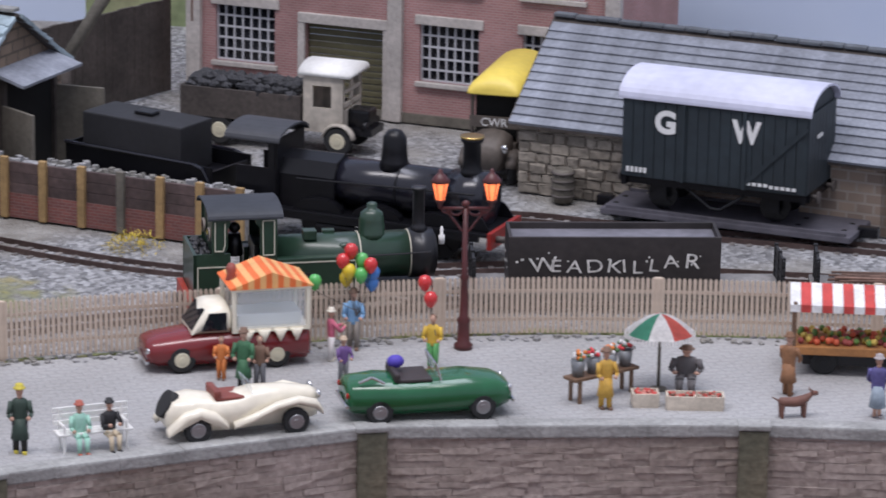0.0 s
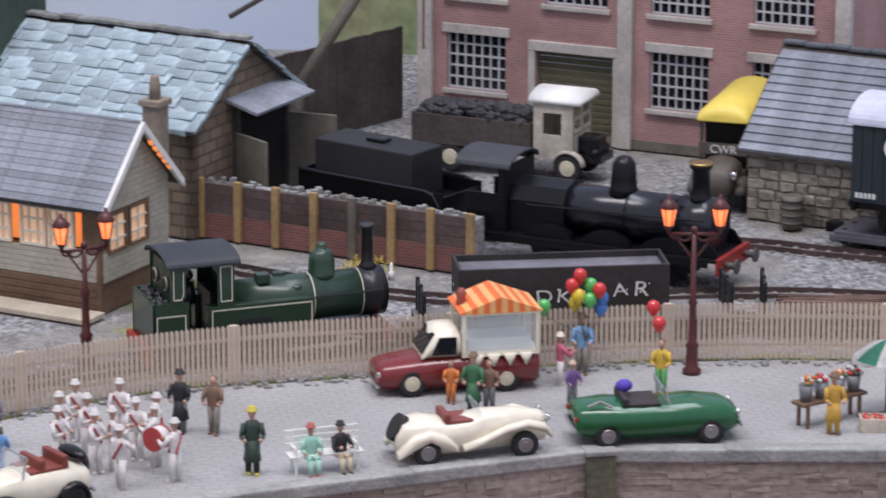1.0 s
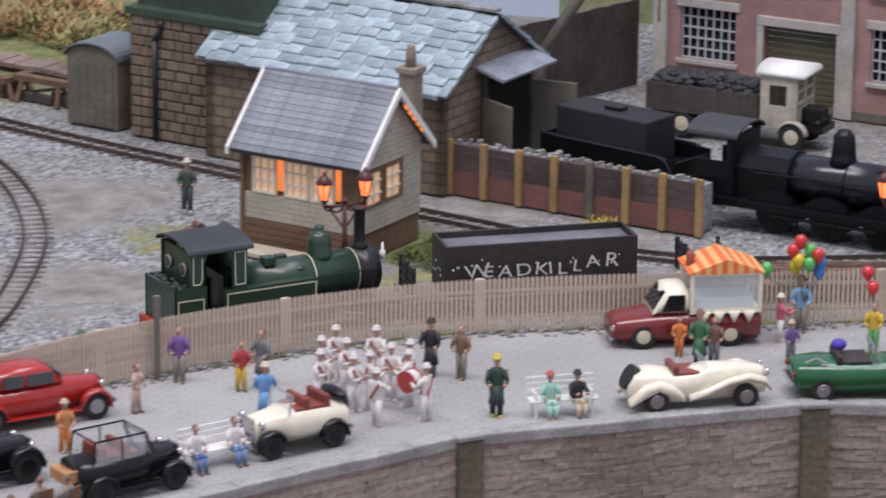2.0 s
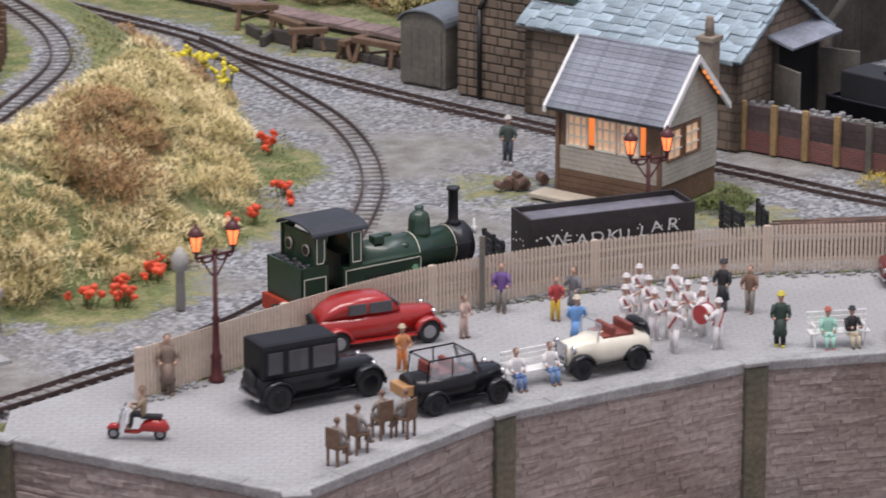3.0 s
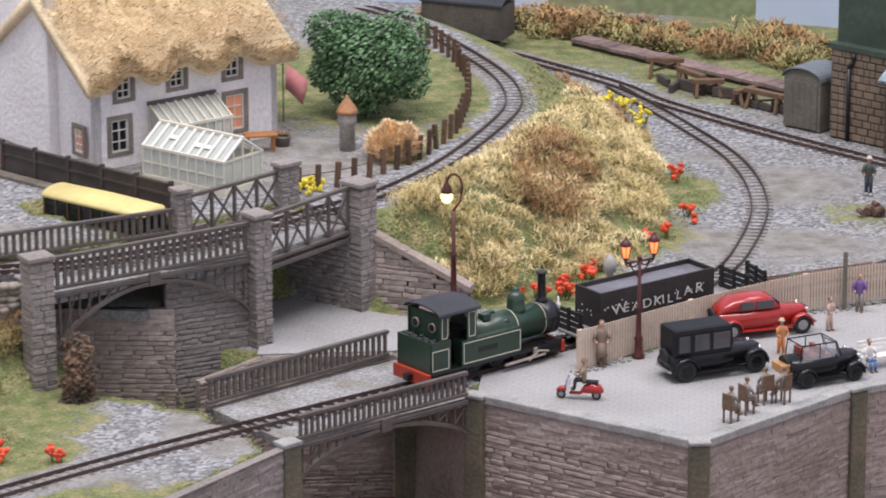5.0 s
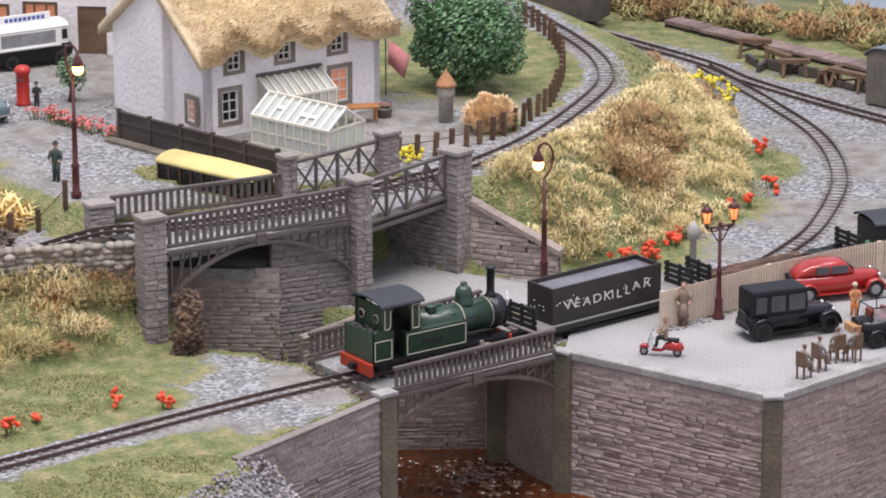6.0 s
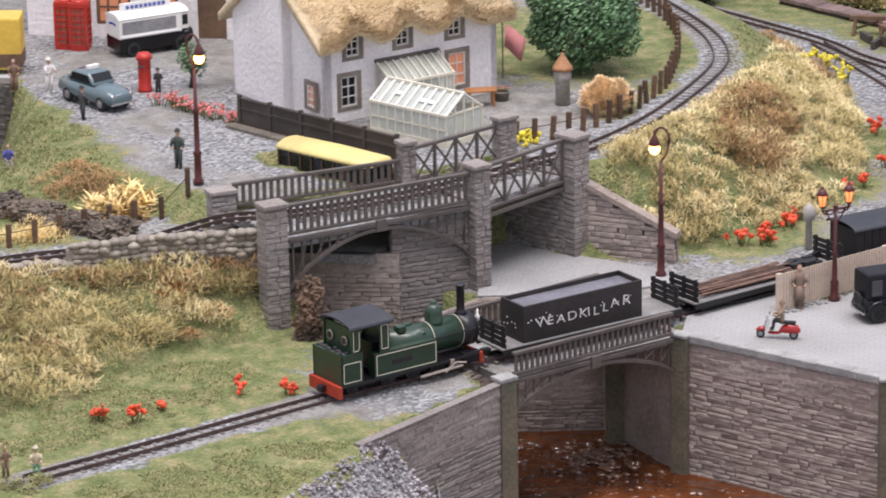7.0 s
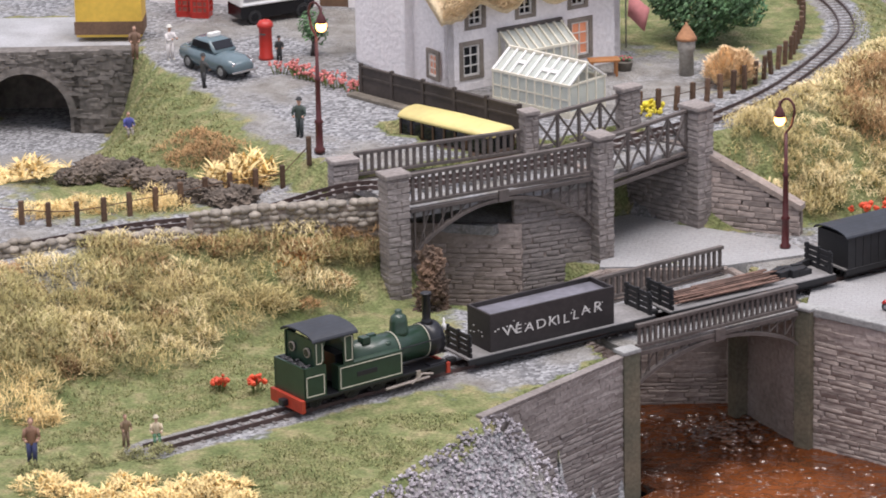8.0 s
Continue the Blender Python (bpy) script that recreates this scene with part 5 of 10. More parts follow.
M_LAMPRED = mat("red_lens", (0.4, 0.01, 0.01), 0.2, 0.05, 60, 300, 0)


def ring(x, w, z0, z1, tuck=0.8, crown=0.12):
    h = z1 - z0
    return [(x, -w * tuck, z0), (x, -w, z0 + h * 0.3), (x, -w, z0 + h * 0.6), (x, -w * 0.9, z0 + h * 0.88), (x, -w * 0.55, z1), (x, 0, z1 + h * crown * 0.4),
            (x, w * 0.55, z1), (x, w * 0.9, z0 + h * 0.88), (x, w, z0 + h * 0.6), (x, w, z0 + h * 0.3), (x, w * tuck, z0)]


def shell(bm, prof, mi=0):
    return loft(bm, [ring(*p) for p in prof], mi)


def wheel(owner, x, y, r, w, hub, name="wheel"):
    e = new(name)
    e.empty_display_size = 0.003
    e.parent = owner
    e.matrix_basis = at(x, y, r)
    s = 1 if y > 0 else -1
    bm = bm_new()
    cyl(bm, (0, -w / 2, 0), (0, w / 2, 0), r, seg=20)
    bmesh.ops.bevel(bm, geom=[q for q in bm.edges if len(q.link_faces) == 2 and any(len(f.verts) > 4 for f in q.link_faces)], offset=w * 0.2, segments=2, affect="EDGES")
    part("tyre", bm, M_TYRE, e)
    bm = bm_new()
    cyl(bm, (0, s * w * 0.38, 0), (0, s * (w * 0.5 + 0.25), 0), r * 0.62, r * 0.5, seg=18)
    cyl(bm, (0, s * w * 0.5, 0), (0, s * (w * 0.5 + 0.6), 0), r * 0.24, seg=10)
    part("rim", bm, hub, e)
    return e


def arch_fender(bm, x, y, r, w, mi=0, span=(10, 170), front=0.0):
    """A wing over a wheel: swept strip."""
    secs = []
    for a in np.linspace(span[0], span[1], 9):
        c, s = math.cos(radians(a)), math.sin(radians(a))
        for_ = []
        secs.append([(x + (r + 0.2) * c, y - w / 2, r + (r + 0.2) * s), (x + (r + 0.9) * c, y - w / 2, r + (r + 0.9) * s), (x + (r + 1.5) * c, y, r + (r + 1.5) * s), (x + (r + 0.9) * c, y + w / 2, r + (r + 0.9) * s), (x + (r + 0.2) * c, y + w / 2, r + (r + 0.2) * s)])
    loft(bm, secs, mi)


def lamps_front(t, x, y, z, r=1.3, rear=None):
    for s in (-1, 1):
        bm = bm_new()
        ball(bm, x, s * y, z, r, 0.6, 1, 1)
        part("headlight", bm, M_CHROME, t)
    if rear:
        for s in (-1, 1):
            bm = bm_new()
            ball(bm, rear[0], s * rear[1], rear[2], 0.8, 0.6, 1, 1.2)
            part("tail_light", bm, M_LAMPRED, t)


def bumper(t, x, w, z):
    bm = bm_new()
    box(bm, x, 0, z, 1.0, w, 1.4, bev=0.4)
    part("bumper", bm, M_CHROME, t)


# maroon and cream ice cream van, bonnet first
van = thing("ice_cream_van", at(-69, 1580, 0, 196), "maroon ice cream van with cream cab and striped canopy", "van")
bm = bm_new()
shell(bm, [(-27, 8.5, 4, 14), (-26, 9.8, 3, 15), (-4, 10.2, 3, 15.5), (8, 10.2, 3, 15.5), (12, 10, 3, 15), (24, 9.4, 3.2, 13.2), (27, 8.2, 4, 12), (27.8, 7.2, 5, 11)])
part("body", bm, M_MAROONCAR, van)
bm = bm_new()
shell(bm, [(0, 9.3, 15, 25), (1, 9.4, 15, 26), (6, 9.2, 15, 26), (8.2, 9, 15, 25.5), (13, 8.8, 14.6, 15.4)])
part("cab", bm, M_CREAMCAR, van, "cream cab roof")
for s in (-1, 1):
    bm = bm_new()
    prism(bm, [(1.5, 16.5), (10, 16.5), (7.4, 23.5), (1.5, 23.5)], s * 9.35 - 0.25, s * 9.35 + 0.25, "y")
    part("side_window", bm, M_DARKGLASS, van)
bm = bm_new()
box(bm, 10.7, 0, 16, 0.5, 14, 9, rot=Matrix.Rotation(radians(-30), 4, "Y"))
part("windscreen", bm, M_DARKGLASS, van)
bm = bm_new()
for x in (-26, -1):
    for y in (-9.3, 9.3):
        box(bm, x, y, 15, 1.3, 1.3, 18)
box(bm, -13.5, 0, 31.6, 27, 20, 1.4)
box(bm, -13.5, 0, 15, 26, 19.6, 1.5)
part("kiosk_frame", bm, M_CREAMCAR, van, "cream serving kiosk")
bm = bm_new()
box(bm, -13.5, 1, 16.4, 22, 12, 5, bev=0.5)
part("freezer", bm, M_PALE, van)
for s in (-1, 1):
    bm = bm_new()
    box(bm, -13.5, s * 9.4, 16.5, 23, 0.3, 15)
    part("kiosk_glass", bm, M_GLASS, van)
M_ORANGE = mat("orange_stripe", (0.75, 0.16, 0.035), 0.6, 0.05, 80, 300, 0)
M_YELLOWSTRIPE = mat("pale_orange", (0.78, 0.42, 0.16), 0.6, 0.05, 80, 300, 0)
for k in range(14):
    bm = bm_new()
    x0, x1 = -27.5 + k * 2, -25.5 + k * 2
    h0, h1 = 33 + 6 * (1 - abs(x0 + 13.5) / 14), 33 + 6 * (1 - abs(x1 + 13.5) / 14)
    prism(bm, [(x0, 32.6), (x1, 32.6), (x1, h1), (x0, h0)], -10.5, 10.5, "y")
    part("canopy_stripe", bm, M_ORANGE if k % 2 else M_YELLOWSTRIPE, van)
for k in range(4):
    bm = bm_new()
    for s in (-1, 1):
        cyl(bm, (-22 + k * 5.5, s * 10.4, 11), (-22 + k * 5.5, s * 10.4, 16), 0.2, 2.3, seg=8)
    part("cone_ornament", bm, M_CREAMCAR, van)
bm = bm_new()
turn(bm, -2, 0, [(1.2, 30), (1.8, 34), (1.5, 36), (1.9, 38), (1.0, 40)], 10)
part("mascot_cone", bm, mat("brown_red_cone", (0.30, 0.07, 0.05), 0.6, 0.1, 80, 300, 0), van)
bumper(van, 28, 17, 4), bumper(van, -27.3, 17, 4)
lamps_front(van, 27.2, 6.6, 9, 1.5)
for x in (-15.5, 16.5):
    for y in (-8.4, 8.4):
        wheel(van, x, y, 4.7, 3, M_HUBCREAM)

for o in van.children:
    if not o.name.startswith("wheel"):
        o.scale.z = 0.85

# cream roadster with flowing wings
rd = thing("roadster", at(-60, 1509, 0, 20), "cream open roadster with swept wings and red seats", "car", "parked cars")
bm = bm_new()
shell(bm, [(-25, 5, 5, 10), (-23, 7, 4, 13), (-16, 8, 3.2, 14), (-8, 7.6, 3, 12.5), (-2, 7.6, 3, 12.8), (4, 6.4, 3, 14.2), (14, 5.4, 3, 14.0), (23, 3.6, 3.5, 12.6), (25, 2.6, 4, 11.6)])
for s in (-1, 1):
    loft(bm, [[(x, s * (7.2 - o), z - h), (x, s * (9.8 - o), z - h * 0.6), (x, s * (9.9 - o), z - 0.8), (x, s * (8.4 - o), z + 0.5), (x, s * (6.4 - o), z - 0.5)] for x, z, h, o in ((25.5, 7, 2, 1.5), (23, 10.5, 3, 0.6), (17, 12.3, 3, 0), (10, 11, 3, 0), (2, 7.5, 3, 0.2), (-4, 5.5, 2.6, 0.4))])
    loft(bm, [[(x, s * 6.0, z - h), (x, s * 9.6, z - h), (x, s * 9.8, z - 1.2), (x, s * 8.2, z + 0.3), (x, s * 6.0, z)] for x, z, h in ((-6, 6, 2), (-10, 9.5, 4), (-15, 11.2, 3), (-20, 10, 4), (-25.5, 5, 2))])
part("body", bm, M_CREAMCAR, rd)
bm = bm_new()
box(bm, -4.5, 0, 12.2, 9.5, 11, 1.0, bev=0.4)
box(bm, -8.4, 0, 12.5, 2.4, 11, 3.0, bev=0.8)
part("seat", bm, M_REDLEATHER, rd, "red leather seats")
bm = bm_new()
box(bm, 2.2, 0, 13.6, 0.5, 11, 4.4, rot=Matrix.Rotation(radians(-18), 4, "Y"))
part("windscreen", bm, M_GLASS, rd)
bm = bm_new()
cyl(bm, (-22.2, 0, 10.2), (-24.6, 0, 11.6), 4.6, seg=20)
part("spare_wheel", bm, M_TYRE, rd, "black spare wheel")
lamps_front(rd, 24.5, 4.6, 11.5, 1.4)
for x in (-15.8, 16.2):
    for y in (-8.0, 8.0):
        wheel(rd, x, y, 4.4, 2.4, M_GREYHUB)

# green open sports car
gs = thing("sports_car", at(-2, 1530, 0, 13.6), "racing green open sports car with chrome bumpers", "car", "parked cars")
bm = bm_new()
shell(bm, [(-26.5, 7.5, 5, 11.5), (-25, 9.2, 4, 13), (-16, 10, 3, 13.8), (-6, 10, 3, 13), (4, 10, 3, 13.2), (12, 10, 3, 13.6), (22, 9.4, 3.2, 12.4), (26, 8, 4.4, 10.6), (26.8, 7, 5, 9.6)])
part("body", bm, M_GREENCAR, gs)
bm = bm_new()
box(bm, -5, 0, 12.6, 12, 14, 1.2, bev=0.4)
box(bm, -10.5, 0, 12.9, 2, 15, 3, bev=0.8)
part("cockpit", bm, mat("dark_trim", (0.04, 0.03, 0.03), 0.6, 0.1, 80, 300, 0), gs, "dark cockpit")
bm = bm_new()
for y in (-7.5, 7.5):
    cyl(bm, (3.6, y, 13.2), (1.8, y, 19), 0.35, seg=6)
cyl(bm, (1.8, -7.5, 19), (1.8, 7.5, 19), 0.35, seg=6)
part("windscreen_frame", bm, M_CHROME, gs)
bm = bm_new()
box(bm, 2.7, 0, 13.4, 0.3, 14.6, 5.6, rot=Matrix.Rotation(radians(-17), 4, "Y"))
part("windscreen", bm, M_GLASS, gs)
bumper(gs, 27.2, 17, 5), bumper(gs, -27, 17, 5.5)
bm = bm_new()
tube(bm, [(-15, -8.5, 13.6), (-19, -8, 15.6), (-23, -7.5, 13.8)], 0.5, 6)
ball(bm, -9, 3, 17, 2.4, 1.2, 1, 0.9, mi=1)
part("tonneau_hoop", bm, (M_CHROME, mat("blue_scarf", (0.09, 0.06, 0.45), 0.7, 0.1, 80, 300, 0.1)), gs, "chrome hoop and blue bundle")
lamps_front(gs, 26.2, 6.8, 9.5, 1.4, (-26.6, 7.2, 9.6))
for x in (-16.5, 17.0):
    for y in (-8.6, 8.6):
        wheel(gs, x, y, 4.3, 2.8, M_GREYHUB)


def vintage(name, label, m, paint, ln, roof, hub=None, closed=True, top=None, group="parked cars", wing=None, h=24.0, wr=4.8, swept=False):
    """Upright pre-war car: bonnet in front (+x), cabin behind, separate wings and running boards."""
    t = thing(name, m, label, "car", group)
    f, b = ln / 2, -ln / 2
    wing = wing or paint
    bm = bm_new()
    shell(bm, [(b + 1, 6.5, 4.5, 12), (b + 3, 8.2, 4, 14), (0, 8.6, 4, 14.4), (ln * 0.12, 8.2, 4, 14.4), (ln * 0.16, 6.6, 4, 14), (f - 5, 5, 4.4, 13), (f - 3.5, 4.6, 5, 12.4)])
    part("body", bm, paint, t)
    if closed:
        bm = bm_new()
        if swept:
            shell(bm, [(b + 2, 5.6, 12.5, 14), (b + 6, 6.8, 13, 17.4), (b + 11, 7.4, 13.5, h - 1.2), (b + 18, 7.7, 13.5, h - 0.2), (0, 7.7, 13.5, h - 0.3), (ln * 0.07, 7.4, 13.5, h - 1.4), (ln * 0.15, 7.0, 13.5, h - 6)])
        else:
            box(bm, (b + 2 + ln * 0.13) / 2, 0, 12.6, ln * 0.13 - b - 2, 17, h - 12.6, bev=2.0)
        part("cabin", bm, roof, t)
        for s in (-1, 1):
            for x0, x1 in ((b + 13, b + 20.5), (b + 21.8, ln * 0.08)) if swept else ((b + 4.5, b + 10.5), (b + 13, b + 21), (b + 23, ln * 0.1)):
                bm = bm_new()
                box(bm, (x0 + x1) / 2, s * (7.85 if swept else 8.4), 15.0, x1 - x0, 0.6, h - (17.2 if swept else 18.2), bev=0.2)
                part("side_window", bm, M_CARGLASS, t)
        bm = bm_new()
        box(bm, ln * 0.14, 0, 15.2, 0.6, 13, h - 19, rot=Matrix.Rotation(radians(-8), 4, "Y"))
        part("windscreen", bm, M_CARGLASS, t)
    else:
        bm = bm_new()
        for y in (-6.8, 6.8):
            cyl(bm, (ln * 0.13, y, 13.5), (ln * 0.09, y, 20), 0.35, seg=6)
        cyl(bm, (ln * 0.09, -6.8, 20), (ln * 0.09, 6.8, 20), 0.35, seg=6)
        part("windscreen_frame", bm, M_CHROME, t)
        bm = bm_new()
        box(bm, ln * 0.11, 0, 14, 0.3, 13.2, 6)
        part("windscreen", bm, M_GLASS, t)
        bm = bm_new()
        box(bm, -ln * 0.12, 0, 13.6, ln * 0.34, 12, 1.2, bev=0.3)
        for x in (-ln * 0.06, -ln * 0.26):
            box(bm, x, 0, 13.8, 2.2, 12.5, 4.2, bev=0.8)
        part("seat", bm, M_REDLEATHER, t, "dark red seats")
        if top:
            bm = bm_new()
            ball(bm, b + 3.5, 0, 16, 3, 0.9, 2.5, 0.8)
            part("folded_hood", bm, top, t, "folded dark hood")
    for s in (-1, 1):
        for nm, x in (("front_wing", f - 7.5), ("rear_wing", b + 8.5)):
            bm = bm_new()
            arch_fender(bm, x, s * 8.4, wr, 4.2, span=(-8, 172) if nm == "front_wing" else (8, 188))
            part(nm, bm, wing, t)
        bm = bm_new()
        box(bm, 0, s * 9, 4.2, ln - 2 * 13, 2.6, 0.8, bev=0.3)
        part("running_board", bm, wing, t)
    lamps_front(t, f - 4.6, 6.4, 11.6, 1.7)
    bm = bm_new()
    box(bm, f - 3.2, 0, 5.5, 0.7, 7, 7.6, bev=0.3)
    part("radiator", bm, M_CHROME, t)
    bumper(t, f + 0.2, 16, 4.6), bumper(t, b + 0.6, 16, 5)
    bm = bm_new()
    cyl(bm, (b + 0.4, 0, 11), (b + 2.0, 0, 11.4), 4.4, seg=18)
    part("spare_wheel", bm, M_TYRE, t)
    for x in (b + 8.5, f - 7.5):
        for y in (-8.4, 8.4):
            wheel(t, x, y, wr, 2.4, hub or M_GREYHUB)
    return t


vintage("taxi", "black landaulet taxi with dark hood and chrome lamps", at(-289, 1387, 0, 41), M_BLACKP, 54, mat("black_hood_cloth", (0.012, 0.012, 0.015), 0.45, 0.15, 80, 500, 0.05, spec=0.25), h=26.5, wr=5.6, hub=M_BLACKP)
vintage("saloon_car", "bright red thirties saloon with chrome trim", at(-281, 1455, 0, 36), M_REDCAR, 54, M_REDCAR, h=21.5, swept=True)
tour = vintage("tourer", "black open tourer with side screens raised", at(-236, 1392, 0, 43), M_BLACKP, 43, M_BLACKP, closed=False, wr=4.4, hub=M_BLACKP)
bm = bm_new()
for y in (-7, 7):
    tube(bm, [(-16, y, 13), (-15, y, 21), (4, y, 21), (7, y, 13.5)], 0.35, 6)
    cyl(bm, (-5, y, 13), (-5, y, 21), 0.3, seg=6)
for x in (-15, 4):
    cyl(bm, (x, -7, 21), (x, 7, 21), 0.35, seg=6)
part("hood_frame", bm, M_BLACKP, tour, "black hood frame")
bm = bm_new()
for y in (-7, 7):
    box(bm, -5.5, y, 13.5, 18, 0.2, 7)
part("side_screen", bm, M_GLASS, tour)
bm = bm_new()
box(bm, -22, 0, 8, 6, 10, 4, bev=0.4)
part("trunk", bm, mat("tan_trunk", (0.48, 0.26, 0.11), 0.6, 0.1, 80, 300, 0.1), tour, "tan luggage trunk")
vintage("small_car", "small cream open car with black wings and red seats", at(-190, 1443, 0, 221), M_CREAMCAR, 40, M_CREAMCAR, closed=False, wing=M_BLACKP, top=M_BLACKP, wr=4.4, hub=M_BLACKP)

pc = thing("police_car", at(-795, 1480, UP - 0.6, -28), "grey-blue police saloon with a roof sign", "car")
bm = bm_new()
shell(bm, [(-26, 7.5, 5, 11), (-24, 9.3, 4, 13), (-8, 9.8, 3, 13.4), (8, 9.8, 3, 13.2), (20, 9.2, 3.2, 12.6), (25.5, 7.6, 4.4, 10.5), (26.5, 6.6, 5, 9.5)])
part("body", bm, M_BLUECAR, pc)
bm = bm_new()
shell(bm, [(-17, 7.6, 13, 14.5), (-12, 7.9, 13, 19.5), (-2, 8, 13, 20.4), (4, 7.8, 13, 19.6), (9, 7.8, 13, 14)])
part("cabin", bm, M_BLUECAR, pc)
for s in (-1, 1):
    bm = bm_new()
    prism(bm, [(-13, 14.4), (6.5, 14.4), (3.4, 18.6), (-11, 18.6)], s * 7.9 - 0.3, s * 7.9 + 0.3, "y")
    part("side_window", bm, M_DARKGLASS, pc)
bm = bm_new()
box(bm, 6.4, 0, 14.4, 0.5, 12.6, 5.4, rot=Matrix.Rotation(radians(-44), 4, "Y"))
part("windscreen", bm, M_DARKGLASS, pc)
bm = bm_new()
box(bm, -2, 0, 20.4, 3, 8, 2.4, bev=0.4)
part("roof_sign", bm, M_WHITE, pc)
bumper(pc, 26.8, 17, 4.5)
lamps_front(pc, 25.4, 6.4, 9.4, 1.4)
for x in (-15.5, 16.5):
    for y in (-8.4, 8.4):
        wheel(pc, x, y, 4.4, 2.6, M_GREYHUB)

dv = thing("delivery_van", at(-815, 1601, UP - 0.6, 50), "white and black delivery van with a roof board", "van")
bm = bm_new()
box(bm, -5, 0, 3.6, 42, 19.6, 8, bev=0.5)
shell(bm, [(16, 9.6, 3.6, 13), (22, 9.2, 3.8, 13), (24, 8.2, 5, 12)])
part("lower_body", bm, M_BLACKP, dv, "black lower panels")
bm = bm_new()
box(bm, -5, 0, 11.6, 42, 19.6, 12.4, bev=0.6)
box(bm, 18.5, 0, 12.6, 5, 18.6, 11, bev=0.8)
part("upper_body", bm, M_WHITE, dv, "white box body")
bm = bm_new()
prism(bm, [(-10.2, 23.8), (10.2, 23.8), (8.5, 25.4), (4, 26.4), (-4, 26.4), (-8.5, 25.4)], -26.4, 20.5, "x")
part("roof", bm, M_WHITE, dv)
bm = bm_new()
box(bm, -6, -9.75, 14.4, 36, 0.5, 7.6, bev=0.2)
part("serving_hatch", bm, mat("hatch_grey", (0.26, 0.26, 0.27), 0.3, 0.15, 60, 300, 0), dv, "grey serving hatch")
bm = bm_new()
box(bm, -6, -10, 12.4, 38, 1.6, 0.9, bev=0.2)
part("counter", bm, M_PALE, dv)
bm = bm_new()
box(bm, 18.2, -9.4, 15.6, 3.6, 0.5, 6, bev=0.2)
part("cab_window", bm, M_DARKGLASS, dv)
bm = bm_new()
box(bm, 21.1, 0, 15.4, 0.5, 16, 6.4, bev=0.2)
part("windscreen", bm, M_DARKGLASS, dv)
bm = bm_new()
box(bm, -4, 0, 26, 34, 1.2, 5.5, bev=0.3)
part("roof_board", bm, M_WHITE, dv)
bm = bm_new()
for k in range(9):
    box(bm, -16 + k * 3, -0.75, 27.6, 2.0, 0.3, 2.2)
for k in range(6):
    box(bm, -26.2, -4 + k * 1.6, 19 + 0.6 * math.sin(0.3 + k * 0.6), 0.3, 1.1, 1.3)
part("lettering_bar", bm, mat("blue_lettering", (0.05, 0.09, 0.35), 0.5, 0.05, 80, 300, 0), dv, "blue lettering too small to read")
for x in (-17, 15):
    for y in (-8.8, 8.8):
        wheel(dv, x, y, 4.8, 2.8, M_BLACKP)

bus = thing("bus", at(-613, 1402, 28, -20), "old bus with a pale yellow roof behind the balustrade", "bus")
M_BUSROOF = mat("bus_roof_yellow", (0.72, 0.60, 0.24), 0.45, 0.06, 40, 300, 0.02)
bm = bm_new()
shell(bm, [(-34, 10, 4, 17), (-33, 11, 3.6, 17.4), (32, 11, 3.6, 17.4), (33, 10, 4, 17)])
part("lower_body", bm, mat("bus_brown", (0.09, 0.05, 0.03), 0.4, 0.1, 60, 300, 0), bus)
bm = bm_new()
box(bm, 0, 0, 17, 65, 20, 9)
part("window_band", bm, M_DARKGLASS, bus)
for k in range(9):
    bm = bm_new()
    for y in (-10.2, 10.2):
        box(bm, -32.4 + k * 8.1, y, 17, 1.2, 0.8, 9)
    part("window_pillar", bm, bpy.data.materials["bus_brown"], bus)
bm = bm_new()
loft(bm, [[(x, w * math.cos(a), 26 + hgt * math.sin(a)) for a in np.linspace(0, math.pi, 11)] for x, w, hgt in ((-36, 8.5, 2), (-34, 11, 4.4), (0, 11.3, 5), (32, 11, 4.4), (34.5, 8.5, 2))])
part("roof", bm, M_BUSROOF, bus, "domed pale yellow roof")
for x in (-22, 22):
    for y in (-9, 9):
        wheel(bus, x, y, 5.4, 3, M_BLACKP)

sc = thing("scooter", at(-340, 1330, 0, 188), "small red motor scooter with a seated model rider", "scooter")
bm = bm_new()
loft(bm, [[(x, w * math.cos(a), zc + h * math.sin(a)) for a in np.linspace(0, 2 * math.pi, 10, endpoint=False)] for x, w, zc, h in ((-11.5, 0.5, 4.6, 0.6), (-10, 2.2, 5.2, 2.4), (-6, 2.8, 5.8, 2.8), (-2, 2.2, 5.2, 2), (0, 1.4, 3, 0.8), (5, 1.4, 3, 0.7))])
loft(bm, [[(x, w * math.cos(a), zc + h * math.sin(a)) for a in np.linspace(0, 2 * math.pi, 10, endpoint=False)] for x, w, zc, h in ((6.5, 0.6, 4.4, 0.6), (8, 1.6, 5, 1.2), (10, 1.4, 4.8, 1.2), (11.4, 0.4, 4, 0.5))])
part("body", bm, M_REDCAR, sc)
bm = bm_new()
box(bm, 5.4, 0, 3, 0.8, 5, 8, bev=0.3, rot=Matrix.Rotation(radians(-14), 4, "Y"))
part("leg_shield", bm, M_PALE, sc, "white leg shield")
bm = bm_new()
cyl(bm, (7.5, 0, 4), (5.2, 0, 12.5), 0.5, seg=8)
cyl(bm, (4.8, -3.2, 12.6), (4.8, 3.2, 12.6), 0.4, seg=8)
part("handlebar", bm, M_CHROME, sc)
bm = bm_new()
box(bm, -5, 0, 8.2, 8, 3.2, 1.4, bev=0.5)
part("seat", bm, M_TYRE, sc)
